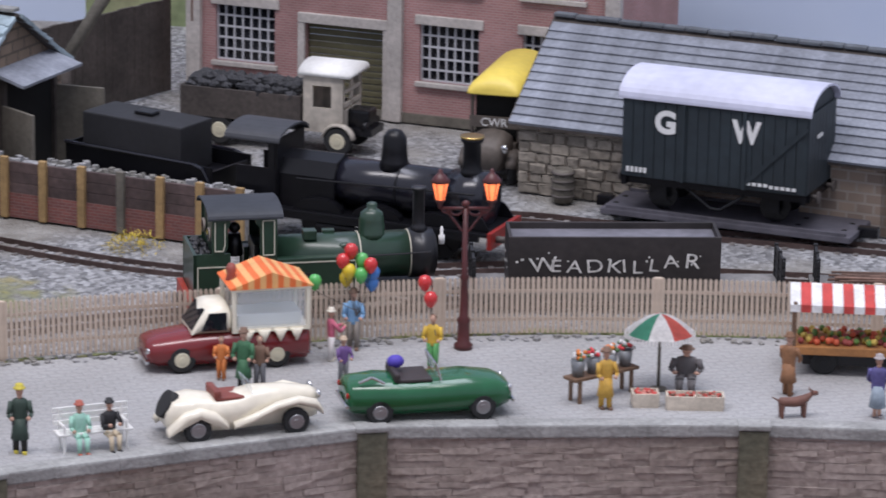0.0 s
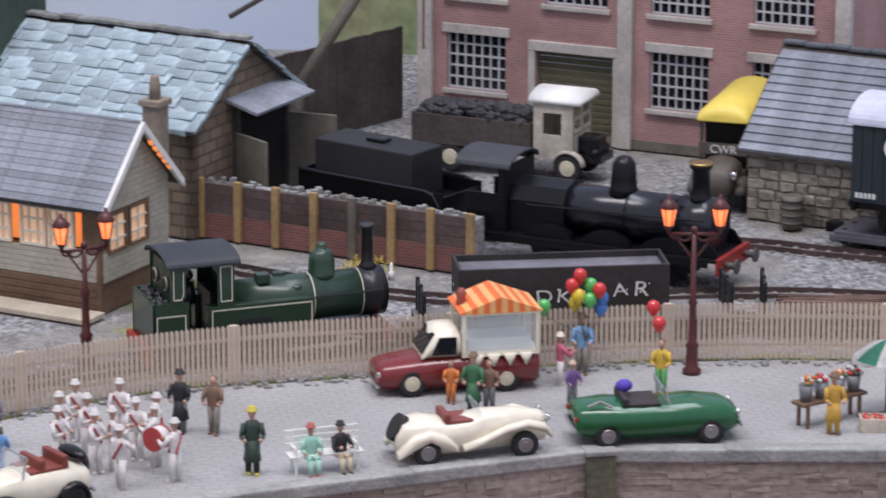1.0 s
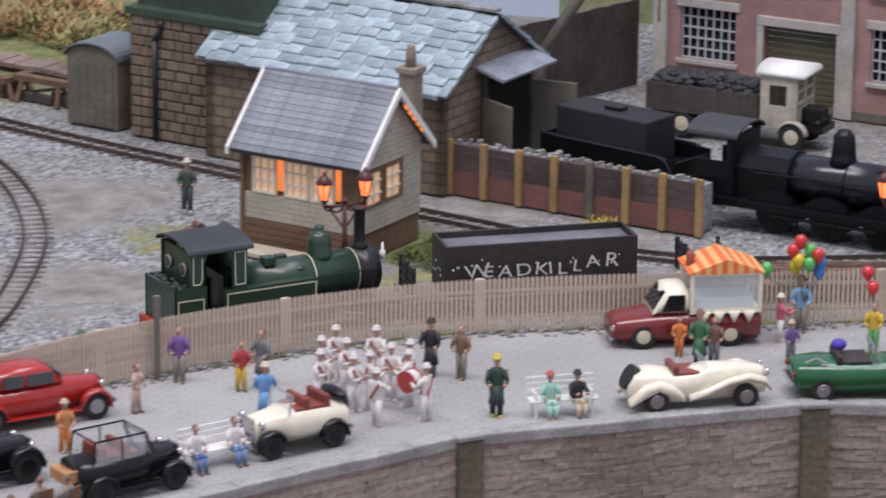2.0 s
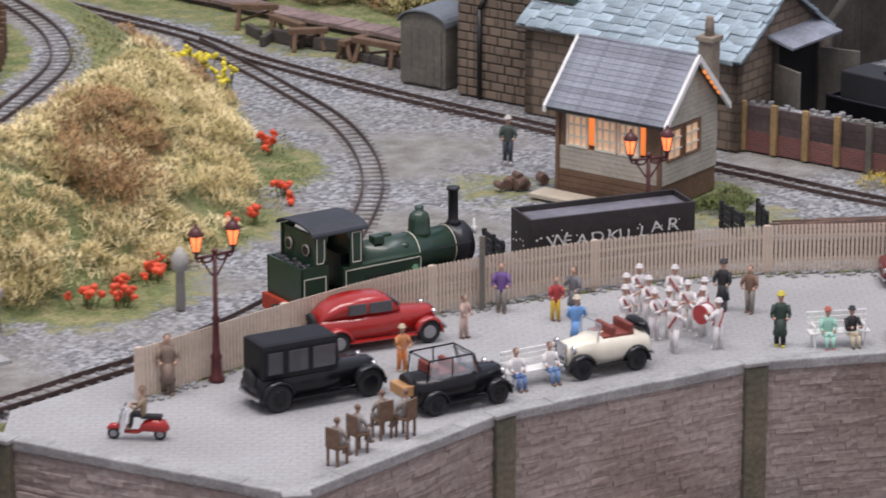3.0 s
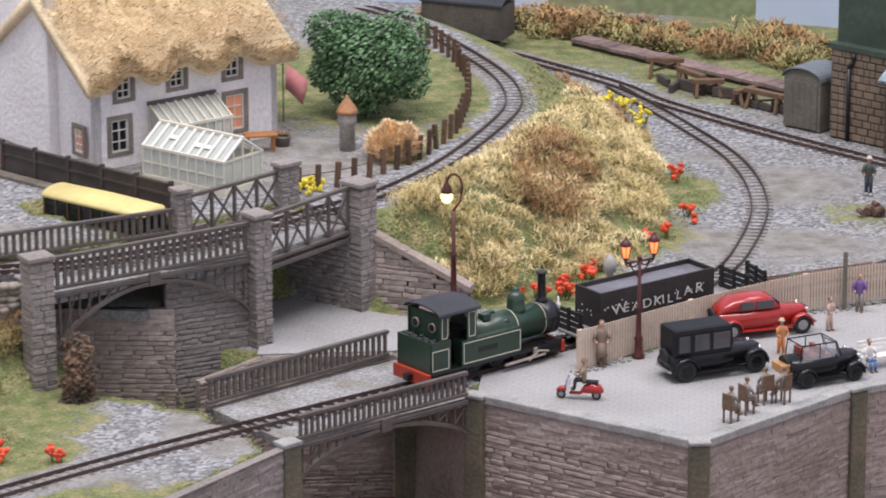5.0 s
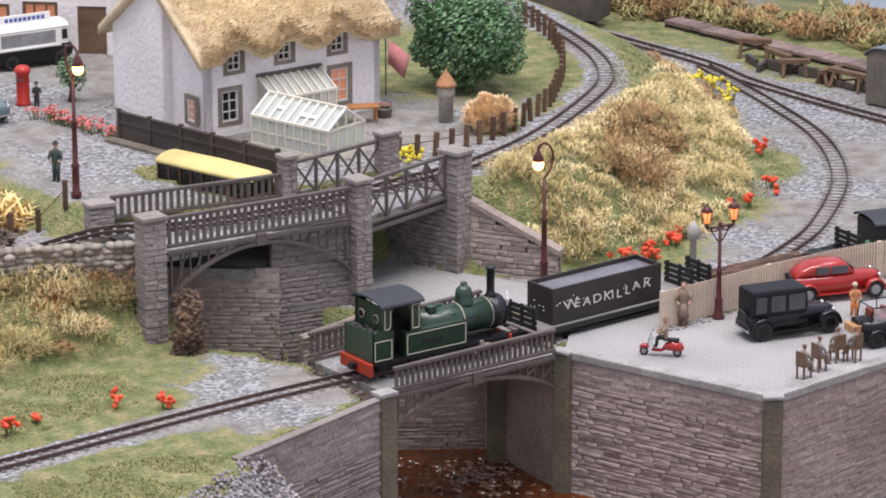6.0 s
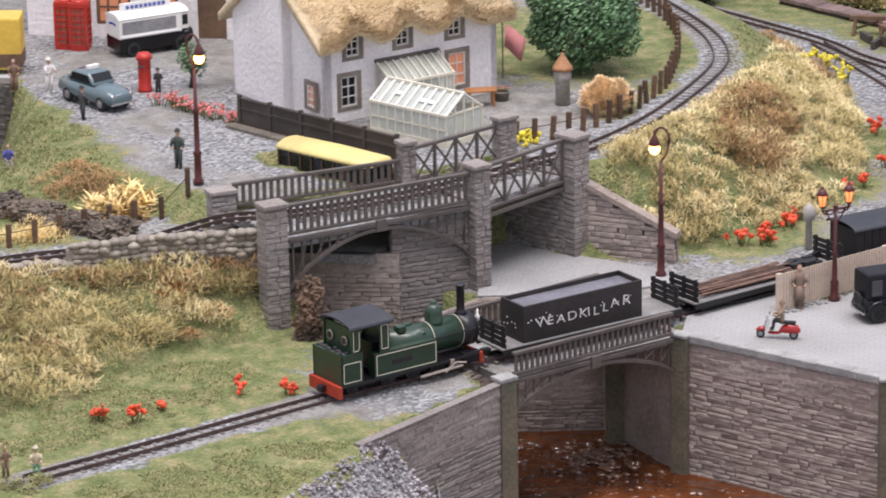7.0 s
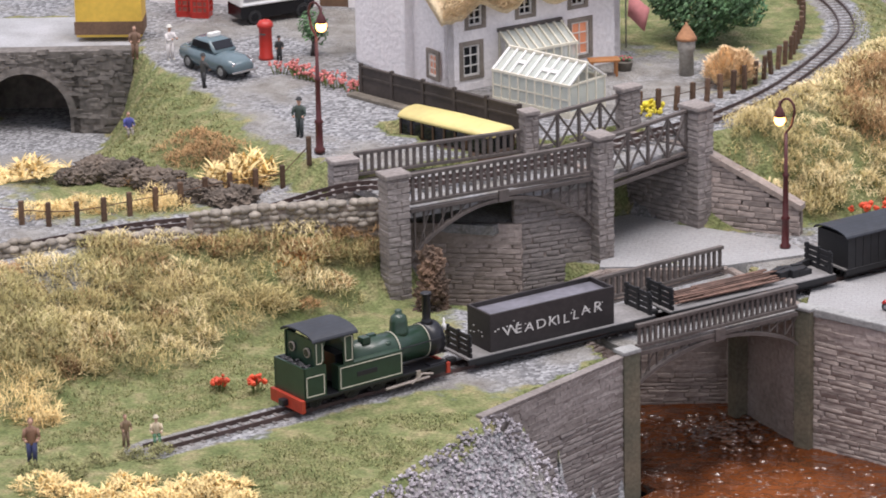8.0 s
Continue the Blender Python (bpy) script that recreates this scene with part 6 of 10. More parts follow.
for x in (-8, 9):
    wheel(sc, x, 0.01, 2.3, 1.4, M_GREYHUB)

# coal lorry with a cream cab
lor = thing("coal_lorry", at(-62, 1872, 0, -19), "cream-cab lorry with a dark wooden body heaped with coal", "lorry")
M_COAL = mat("coal", (0.03, 0.03, 0.034), 0.5, 0.3, 200, 900, 0.6, island=0.4)
M_LCAB = mat("worn_cream_cab", (0.52, 0.47, 0.40), 0.6, 0.15, 60, 300, 0.1)
bm = bm_new()
box(bm, -2, 0, 8, 80, 14, 3)
part("chassis", bm, M_BLACKP, lor)
bm = bm_new()
for x0, y0, sx, sy in ((-17, -11, 52, 1.2), (-17, 11, 52, 1.2), (-42.6, 0, 1.2, 22), (8.6, 0, 1.2, 22)):
    box(bm, x0, y0, 11, sx, sy, 12)
box(bm, -17, 0, 11, 52, 22, 1.5)
part("tipper_body", bm, M_DARKWOOD, lor, "dark wooden body")
bm = bm_new()
for k in range(230):
    x, y = random.uniform(-41, 7), random.uniform(-10, 10)
    r = random.uniform(1.2, 3)
    vs = bmesh.ops.create_icosphere(bm, subdivisions=1, radius=r)["verts"]
    bmesh.ops.translate(bm, vec=(x, y, 21 + 4 * math.cos(y / 9) * (0.6 + 0.4 * math.cos((x + 17) / 22)) + random.uniform(-1, 1)), verts=vs)
o = part("coal_load", bm, M_COAL, lor, "heaped black coal")
o["kind"] = "stuff"
bm = bm_new()
pierced(bm, 17, 32, 1, [(4, 12, 19, 28)], z0=9)
bmesh.ops.translate(bm, vec=(10, -10.5, 0), verts=bm.verts)
part("cab_side", bm, M_LCAB, lor)
bm = bm_new()
pierced(bm, 17, 32, 1, [(4, 12, 19, 28)], z0=9)
bmesh.ops.translate(bm, vec=(10, 9.5, 0), verts=bm.verts)
part("cab_side", bm, M_LCAB, lor)
bm = bm_new()
box(bm, 10.5, 0, 9, 1, 20, 23)
for z in (9, 19.5, 25):
    box(bm, 26.5, 0, z, 1, 20, 9.5 if z == 9 else 1.6)
for y in (-9.6, 0, 9.6):
    box(bm, 26.5, y, 9, 1, 1.6, 23)
part("cab_front", bm, M_LCAB, lor)
bm = bm_new()
loft(bm, [[(x, 11.6 * math.cos(a), 32 + 4.6 * math.sin(a)) for a in np.linspace(0, math.pi, 11)] for x in (8, 30)], smooth=True)
part("cab_roof", bm, M_WHITE, lor, "white arched cab roof")
bm = bm_new()
box(bm, 31, 0, 8, 10, 10, 10, bev=1)
cyl(bm, (34, -6, 12), (36, -6, 12), 2, seg=12)
cyl(bm, (34, 6, 12), (36, 6, 12), 2, seg=12)
part("engine_front", bm, M_BLACKP, lor, "black engine and lamps")
for s in (-1, 1):
    bm = bm_new()
    arch_fender(bm, 25, s * 10, 6, 4)
    part("mudguard", bm, M_LCAB, lor)
for x in (-26, 25):
    for y in (-10, 10):
        wheel(lor, x, y, 6, 3, M_HUBCREAM)

# lorry with a yellow cab roof facing the yard
cw = thing("flat_fronted_lorry", at(24, 1838, 0, -104), "brown lorry with a yellow canopy and lettered headboard", "lorry")
M_GREYBROWN = mat("grey_brown_paint", (0.12, 0.10, 0.085), 0.6, 0.15, 50, 300, 0.1)
bm = bm_new()
box(bm, -12, 0, 7, 56, 18, 8, bev=0.6)
shell(bm, [(14, 8, 6, 19), (16, 8, 6, 20), (26, 6, 6, 17), (28, 5, 7, 15)])
part("body", bm, M_GREYBROWN, cw)
bm = bm_new()
for x in (-34, -10, 13):
    for y in (-9.4, 9.4):
        box(bm, x, y, 15, 1.2, 1.2, 20)
box(bm, -11, 9.4, 15, 46, 0.8, 8)
part("cab_pillar", bm, M_GREYBROWN, cw)
# solid black block put in for the shade under the canopy
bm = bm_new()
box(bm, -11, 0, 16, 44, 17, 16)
part("dark_interior", bm, mat("dark_cab", (0.01, 0.01, 0.01), 0.9, 0.1, 50, 300, 0), cw, "black block standing in for shade inside the cab")
bm = bm_new()
loft(bm, [[(x, w * math.cos(a), 34 + hg * math.sin(a)) for a in np.linspace(0, math.pi, 13)] for x, w, hg in ((-37, 9.5, 4), (-36, 11.3, 7), (13, 11.3, 7), (17, 10.8, 5), (17.6, 9.5, 2))])
part("canopy", bm, mat("canopy_yellow", (0.80, 0.62, 0.11), 0.45, 0.05, 40, 300, 0.02), cw, "bright yellow canopy")
bm = bm_new()
box(bm, 15, 0, 20.5, 1, 20, 4.4)
part("headboard", bm, M_GREYBROWN, cw)


def letters(text, size, m, material, parent, thick=0.15, align="CENTER", name="lettering", bold=0.0):
    c = bpy.data.curves.new(name, "FONT")
    c.body, c.size, c.extrude, c.align_x = text, size * MM, thick * MM, align
    c.offset = bold * MM
    c.materials.append(material)
    o = new(name, c)
    o.parent = parent
    o.matrix_basis = m
    return o


M_LETTER = mat("white_lettering", (0.75, 0.75, 0.74), 0.6, 0.05, 200, 900, 0)
letters("CWR", 4.6, at(15.7, 0, 21.2) @ pose(0, 0, 0, 90, 0, 90), M_LETTER, cw)
for s in (-1, 1):
    bm = bm_new()
    arch_fender(bm, 19, s * 9.5, 6, 4.4)
    part("mudguard", bm, M_GREYBROWN, cw)
lamps_front(cw, 26, 7, 15, 1.8)
for x in (-24, 19):
    for y in (-9.5, 9.5):
        wheel(cw, x, y, 6, 3.4, M_GREYHUB)

# ---- goods van on a transporter wagon ----
M_VANGREY = mat("dark_slate_blue_van", (0.022, 0.032, 0.040), 0.55, 0.15, 30, 300, 0.1)
M_VANROOF = mat("pale_lilac_roof", (0.56, 0.57, 0.70), 0.6, 0.08, 25, 200, 0.05)
gv = thing("goods_van", at(68, 1757, 7, -22), "dark blue-grey goods van with white letters and pale roof", "railway wagon")
VL, VW = 72, 33
bm = bm_new()
box(bm, VL / 2, VW / 2, 13, VL, VW, 30)
n = 12
end = [(VW / 2 + VW / 2 * math.cos(math.pi * k / n), 43 + 7 * math.sin(math.pi * k / n)) for k in range(n + 1)]
prism(bm, end, 0.4, VL - 0.4, "x")
part("body", bm, M_VANGREY, gv)
for k in range(17):
    bm = bm_new()
    box(bm, 2 + k * 4.25, -0.2, 13.4, 4.0, 0.6, 29, bev=0.15)
    part("side_plank", bm, M_VANGREY, gv)
for k in range(8):
    bm = bm_new()
    box(bm, VL + 0.2, 2 + k * 4.15, 13.4, 0.6, 3.9, 30, bev=0.15)
    part("end_plank", bm, M_VANGREY, gv)
for x in (24, 48):
    bm = bm_new()
    box(bm, x, -0.8, 13, 1.4, 0.8, 30)
    part("door_strap", bm, M_VANGREY, gv)
bm = bm_new()
box(bm, 60, -0.8, 26, 34, 0.7, 1.6, rot=Matrix.Rotation(radians(-45), 4, "Y"))
part("diagonal_brace", bm, M_VANGREY, gv)
bm = bm_new()
rim = [(VW / 2 + (VW / 2 + 1.4) * math.cos(math.pi * k / 16), 43 + 7.8 * math.sin(math.pi * k / 16)) for k in range(17)]
prism(bm, rim + [(y, z + 0.9) for y, z in rim[::-1]], -1.6, VL + 1.6, "x")
part("roof", bm, M_VANROOF, gv, "pale lilac-grey arched roof")
letters("G", 11.5, at(17, -0.75, 31.3, 0, 90), M_LETTER, gv, bold=0.5)
letters("W", 11.5, at(48.5, -0.75, 31.0, 0, 90) @ Matrix.Diagonal((0.85, 1, 1, 1)), M_LETTER, gv, bold=0.5)
bm = bm_new()
for k in range(5):
    box(bm, 2.6 + k * 1.7, -0.9, 15, 1.1, 0.3, 2.0)
for k in range(9):
    box(bm, 50 + k * 2.2, -0.9, 15 if k < 4 else 14.6, 1.5, 0.3, 1.2)
for k in range(3):
    box(bm, VL + 0.9, 10 + k * 2.2, 33, 0.3, 1.5, 1.4)
part("lettering_bar", bm, M_LETTER, gv, "small white lettering too fine to read")
bm = bm_new()
box(bm, VL / 2, 3, 10, VL + 2, 2.4, 3.2), box(bm, VL / 2, VW - 3, 10, VL + 2, 2.4, 3.2)
box(bm, 0.8, VW / 2, 9.6, 1.8, VW, 3.6), box(bm, VL - 0.8, VW / 2, 9.6, 1.8, VW, 3.6)
for x in (14, 58):
    for y in (5, VW - 5):
        box(bm, x, y, 4, 5, 1.4, 6.5)
cyl(bm, (24, 4, 10), (34, 4, 3), 0.6, seg=6), cyl(bm, (48, 4, 10), (38, 4, 3), 0.6, seg=6), cyl(bm, (34, 4, 3), (38, 4, 3), 0.6, seg=6)
part("underframe", bm, M_BLACKP, gv, "black underframe and brake gear")
for x in (-2.4, VL + 2.4):
    for y in (7, VW - 7):
        bm = bm_new()
        d = -1 if x < 0 else 1
        cyl(bm, (x - d * 2.4, y, 11.4), (x, y, 11.4), 0.9, seg=8)
        cyl(bm, (x, y, 11.4), (x + d * 0.8, y, 11.4), 2.2, seg=14)
        part("buffer", bm, M_IRON, gv)


def rail_wheel(owner, x, y, z, r, material):
    bm = bm_new()
    cyl(bm, (x, y - 0.8, z), (x, y + 0.8, z), r, seg=22)
    cyl(bm, (x, y + (0.8 if y > 0 else -0.8) * 0.4, z), (x, y + (0.8 if y > 0 else -0.8) * 1.4, z), r * 0.3, seg=10)
    for k in range(8):
        a = k * math.pi / 4
        cyl(bm, (x, y - 0.9, z), (x + r * 0.85 * math.cos(a), y - 0.9, z + r * 0.85 * math.sin(a)), 0.35, seg=5)
    return part("wheel", bm, material, owner)


for x in (14, 58):
    for y in (8, VW - 8):
        rail_wheel(gv, x, y, 5.8, 5.8, M_BLACKP)
tw = thing("transporter_wagon", at(68, 1757, 0, -22), "low dark transporter wagon under the goods van", "railway wagon")
bm = bm_new()
box(bm, VL / 2 + 4, VW / 2, 3.4, VL + 26, VW - 4, 2.4, bev=0.4)
box(bm, VL / 2 + 4, 3, 5.6, VL + 22, 1.6, 1.4), box(bm, VL / 2 + 4, VW - 3, 5.6, VL + 22, 1.6, 1.4)
part("deck", bm, mat("dark_lilac_deck", (0.10, 0.095, 0.115), 0.6, 0.15, 40, 300, 0.1), tw)
for x in (-6, 12, 66, 84):
    for y in (11.5, 21.5):
        rail_wheel(tw, x, y, 3.0, 3.0, M_BLACKP)
bm = bm_new()
box(bm, -12, 16, 3, 6, 4, 4, bev=0.5), box(bm, VL + 20, 16, 3, 8, 4, 4, bev=0.5)
part("coupling", bm, M_BLACKP, tw)

# ---- black tender engine ----
M_ENG = mat("sooty_black_engine", (0.006, 0.006, 0.008), 0.34, 0.15, 40, 300, 0.05, spec=0.3)
M_BOILERTOP = mat("satin_black", (0.010, 0.010, 0.016), 0.22, 0.12, 40, 300, 0.03, spec=0.6)
M_BUFRED = mat("buffer_red", (0.30, 0.02, 0.015), 0.5, 0.1, 60, 300, 0.05)
M_BRASS = mat("brass", (0.55, 0.38, 0.14), 0.3, 0.05, 60, 300, 0, metal=1.0)
en = thing("tender_engine", at(-63, 1744, 0, -22.5) @ Matrix.Diagonal((0.9, 0.9, 0.9, 1)), "black goods engine with tall dome and chimney", "locomotive")
bm = bm_new()
box(bm, 50, 0, 13, 108, 32, 1.4, bev=0.3)
box(bm, 50, -15.4, 10.8, 100, 0.8, 2.4), box(bm, 50, 15.4, 10.8, 100, 0.8, 2.4)
part("running_plate", bm, M_ENG, en)
bm = bm_new()
cyl(bm, (16, 0, 25), (82, 0, 25), 10, seg=28)
cyl(bm, (82, 0, 25), (99, 0, 25), 10.6, seg=28)
part("boiler", bm, M_BOILERTOP, en)
bm = bm_new()
loft(bm, [[(x, -11, 14), (x, -11, 28), (x, -8, 34), (x, 0, 36), (x, 8, 34), (x, 11, 28), (x, 11, 14)] for x in (8, 34)], smooth=False)
part("firebox", bm, M_ENG, en)
for x in (28, 60, 82):
    bm = bm_new()
    turn(bm, 0, 0, [(10.25, 0), (10.25, 1.0)], 28)
    bmesh.ops.transform(bm, matrix=Matrix.Translation((x, 0, 25)) @ Matrix.Rotation(radians(90), 4, "Y"), verts=bm.verts)
    part("boiler_band", bm, M_ENG, en)
bm = bm_new()
turn(bm, 90, 0, [(5.5, 34), (4.4, 36), (3.8, 38), (3.6, 47), (4.6, 48), (4.8, 49.5), (3.6, 49.6)], 18)
part("chimney", bm, M_ENG, en)
bm = bm_new()
turn(bm, 90, 0, [(4.0, 49.4), (4.9, 49.5), (4.9, 50.3), (3.8, 50.3)], 18)
part("chimney_cap", bm, M_BRASS, en, "tarnished brass chimney cap")
bm = bm_new()
turn(bm, 56, 0, [(7, 33), (5.6, 36), (5.2, 40), (4.8, 46), (3, 48.5), (0.8, 49.2)], 18)
part("dome", bm, M_ENG, en)
bm = bm_new()
box(bm, 0, -13, 14, 18, 1, 16), box(bm, 0, 13, 14, 18, 1, 16)
box(bm, 7, -13, 30, 3, 1, 12), box(bm, 7, 13, 30, 3, 1, 12)
box(bm, 9, 0, 14, 1, 26, 28)
part("cab", bm, M_ENG, en)
bm = bm_new()
rim = [(14.5 * math.cos(math.pi * k / 12), 41 + 4.5 * math.sin(math.pi * k / 12)) for k in range(13)]
prism(bm, rim + [(y, z + 0.8) for y, z in rim[::-1]], -14, 11, "x")
part("cab_roof", bm, mat("grey_black_roof", (0.045, 0.047, 0.055), 0.6, 0.12, 40, 300, 0.05), en, "grey-black cab roof")
for x in (28, 54, 80):
    bm = bm_new()
    for s in (-1, 1):
        pts = [(x + 11 * math.cos(a), 14 + 6 * math.sin(a)) for a in np.linspace(0, math.pi, 9)]
        prism(bm, pts, s * 12 - 2, s * 12 + 2, "y")
    part("splasher", bm, M_ENG, en)
for x in (28, 54, 80):
    for y in (-8.5, 8.5):
        rail_wheel(en, x, y, 9.5, 9.5, M_ENG)
bm = bm_new()
box(bm, 104.5, 0, 8, 2, 32, 7, bev=0.3)
part("buffer_beam", bm, M_BUFRED, en, "red buffer beam")
for y in (-10, 10):
    bm = bm_new()
    cyl(bm, (105, y, 11.5), (110, y, 11.5), 1.4, seg=10)
    cyl(bm, (110, y, 11.5), (111, y, 11.5), 3, seg=16)
    part("buffer", bm, M_IRON, en)
bm = bm_new()
for y in (-12.5, 12.5):
    prism(bm, [(92, 14.5), (104, 14.5), (100, 20), (95, 22), (92, 22)], y - 0.5, y + 0.5, "y")
tube(bm, [(18, -12.5, 27), (96, -11.5, 29)], 0.45, 6)
cyl(bm, (40, -12, 12), (40, -12, 4), 0.8, seg=6), cyl(bm, (28, -14, 9), (80, -14, 9), 0.9, seg=6)
part("fittings", bm, M_ENG, en)
td = thing("tender", at(-77, 1751, 0, 148) @ Matrix.Diagonal((0.92, 0.92, 0.92, 1)), "black tender with a tall sheeted load", "tender")
bm = bm_new()
box(bm, 38, 0, 13, 76, 30, 1.4)
box(bm, 38, -13.5, 14, 74, 1, 12), box(bm, 38, 13.5, 14, 74, 1, 12), box(bm, 74.5, 0, 14, 1, 27, 12), box(bm, 2, 0, 14, 1, 27, 10)
box(bm, 38, 0, 14, 72, 26, 6)
part("tank", bm, M_ENG, td)
for y in (-14.5, 14.5):
    bm = bm_new()
    tube(bm, [(2, y, 20), (5, y, 25), (10, y, 26.4), (75, y, 26.4)], 0.7, 6)
    part("flare_rail", bm, M_BOILERTOP, td)
bm = bm_new()
box(bm, 42, 2, 20, 50, 22, 20, bev=0.8)
part("load_box", bm, mat("matt_black_sheet", (0.016, 0.016, 0.019), 0.65, 0.15, 30, 300, 0.08), td, "tall matt black box load")
bm = bm_new()
box(bm, 42, 2, 40, 9, 6, 1.6, bev=0.6)
part("filler_lid", bm, M_ENG, td)
for x in (12, 38, 64):
    for y in (-8.5, 8.5):
        rail_wheel(td, x, y, 6.5, 6.5, M_ENG)

# ---- the moving train ----
M_LOCOGREEN = mat("loco_green", (0.019, 0.046, 0.027), 0.35, 0.12, 40, 300, 0.03, coat=0.2)
M_LINING = mat("cream_lining", (0.55, 0.52, 0.42), 0.6, 0.05, 80, 300, 0)
M_SMOKEBOX = mat("smokebox_black", (0.012, 0.012, 0.015), 0.35, 0.1, 40, 300, 0.03)
M_ROOFBLACK = mat("cab_roof_blue_black", (0.03, 0.034, 0.043), 0.6, 0.15, 40, 300, 0.08)
M_BEAMRED = mat("buffer_beam_red", (0.42, 0.045, 0.02), 0.5, 0.1, 60, 300, 0.05)
M_STEEL = mat("dull_steel", (0.42, 0.36, 0.31), 0.45, 0.1, 60, 300, 0.02, metal=0.3)
M_WAGONBLACK = mat("wagon_black", (0.015, 0.015, 0.017), 0.6, 0.15, 50, 300, 0.08)
M_TANK = mat("tank_dull_black", (0.032, 0.026, 0.026), 0.6, 0.2, 40, 300, 0.08)
M_DECK = mat("wagon_deck_grey", (0.25, 0.24, 0.235), 0.8, 0.15, 60, 500, 0.15)


def liner(t, x0, x1, z0, z1, y, w=0.45):
    bm = bm_new()
    for a, b, c, d in ((x0, x1, z0, z0 + w), (x0, x1, z1 - w, z1), (x0, x0 + w, z0, z1), (x1 - w, x1, z0, z1)):
        box(bm, (a + b) / 2, y, c, b - a, 0.25, d - c)
    part("lining", bm, M_LINING, t, "cream lining")


loco = thing("tank_engine", Matrix.Identity(4), "green narrow gauge tank engine lined in cream", "locomotive")
HW = 12.6
bm = bm_new()
box(bm, 40, 0, 8.6, 78, 2 * HW, 1.4, bev=0.3)
part("footplate", bm, M_SMOKEBOX, loco)
bm = bm_new()
box(bm, 1.0, 0, 3.6, 2, 27, 6.6, bev=0.3)
part("rear_buffer_beam", bm, M_BEAMRED, loco, "red rear buffer beam")
bm = bm_new()
box(bm, 81, 0, 4.4, 2, 25, 5.6, bev=0.3)
part("front_buffer_beam", bm, M_BEAMRED, loco)
bm = bm_new()
box(bm, -1.4, 0, 5, 3.4, 4, 3.4, bev=0.6)
part("rear_coupling", bm, M_SMOKEBOX, loco)
bm = bm_new()
box(bm, 2.6, 0, 10, 1.0, 2 * HW, 16), box(bm, 8, -HW + 0.5, 10, 12, 1.0, 16), box(bm, 8, HW - 0.5, 10, 12, 1.0, 16)
box(bm, 7.4, 0, 10, 10, 2 * HW - 1, 13)
part("bunker", bm, M_LOCOGREEN, loco)
bm = bm_new()
for k in range(60):
    vs = bmesh.ops.create_icosphere(bm, subdivisions=1, radius=random.uniform(0.8, 1.7))["verts"]
    bmesh.ops.translate(bm, vec=(random.uniform(3.5, 7.5), random.uniform(-11, 11), random.uniform(23.5, 25.5)), verts=vs)
part("coal", bm, M_COAL, loco, "coal in the bunker")["kind"] = "stuff"
bm = bm_new()
box(bm, 12.5, 0.5, 10, 25, 1.0, 28.5)
bmesh.ops.transform(bm, matrix=Matrix.Translation((8.6, 12.5, 0)) @ Matrix.Rotation(radians(-90), 4, "Z"), verts=bm.verts)
part("cab_back", bm, M_LOCOGREEN, loco)
for y in (-6.3, 6.3):
    bm = bm_new()
    cyl(bm, (8.4, y, 31.6), (7.6, y, 31.6), 2.5, seg=18)
    cyl(bm, (7.6, y, 31.6), (7.4, y, 31.6), 1.9, seg=18, mi=1)
    part("porthole", bm, (M_STEEL, M_DARKGLASS), loco, "round rimmed rear window")
for x in (28.6,):
    bm = bm_new()
    box(bm, x, 0, 10, 1, 25, 28.4)
    part("cab_front", bm, M_LOCOGREEN, loco)
for s in (-1, 1):
    bm = bm_new()
    y = s * (HW - 0.5)
    prism(bm, [(8, 26), (12, 26), (13.2, 28), (13, 35), (14, 37), (14, 38.6), (8, 38.6)], y - 0.5, y + 0.5, "y")
    prism(bm, [(23.6, 23), (29, 23), (29, 38.6), (22, 38.6), (22, 37), (23.6, 35)], y - 0.5, y + 0.5, "y")
    part("cab_side", bm, M_LOCOGREEN, loco)
    bm = bm_new()
    yy = s * (HW + 0.1)
    for pts in ([(9, 27), (11.6, 27), (12.2, 29), (12.2, 37)], [(24.6, 25), (28.2, 25), (28.2, 37.6), (24.4, 37.6), (24.6, 25)]):
        tube(bm, [(x, yy, z) for x, z in pts], 0.24, 5)
    tube(bm, [(9, yy, 37.6), (9, yy, 27)], 0.24, 5)
    part("lining", bm, M_LINING, loco, "cream lining")
    liner(loco, 3.2, 13, 11, 21.5, s * (HW + 0.1))
    liner(loco, 21.4, 55, 11, 22, s * (HW + 0.1))
    bm = bm_new()
    box(bm, 38, y, 10, 35, 1, 13.2, bev=0.2)
    box(bm, 38, s * (HW - 3.6), 10, 34, 6, 12.8)
    part("side_tank", bm, M_LOCOGREEN, loco)
    bm = bm_new()
    box(bm, 36, s * (HW + 0.15), 15.4, 11, 0.3, 2.4, bev=0.1)
    part("name_plate", bm, M_WAGONBLACK, loco, "dark nameplate")
bm = bm_new()
cyl(bm, (17, 0, 22), (17, 0, 30), 3, 2, seg=8), ball(bm, 17, 0, 32, 2)
box(bm, 25, 0, 12, 5, 14, 15)
part("cab_fitting", bm, M_SMOKEBOX, loco, "dark crew shape and backhead")
bm = bm_new()
rim = [(13.6 * math.cos(math.pi * k / 12), 38.4 + 3.4 * math.sin(math.pi * k / 12)) for k in range(13)]
prism(bm, rim + [(y, z + 0.7) for y, z in rim[::-1]], 6.6, 31, "x")
part("cab_roof", bm, M_ROOFBLACK, loco, "blue-black cab roof")
bm = bm_new()
cyl(bm, (28, 0, 20), (74, 0, 20), 8.4, seg=28)
part("boiler", bm, M_LOCOGREEN, loco)
bm = bm_new()
cyl(bm, (74, 0, 20), (82, 0, 20), 8.9, seg=28)
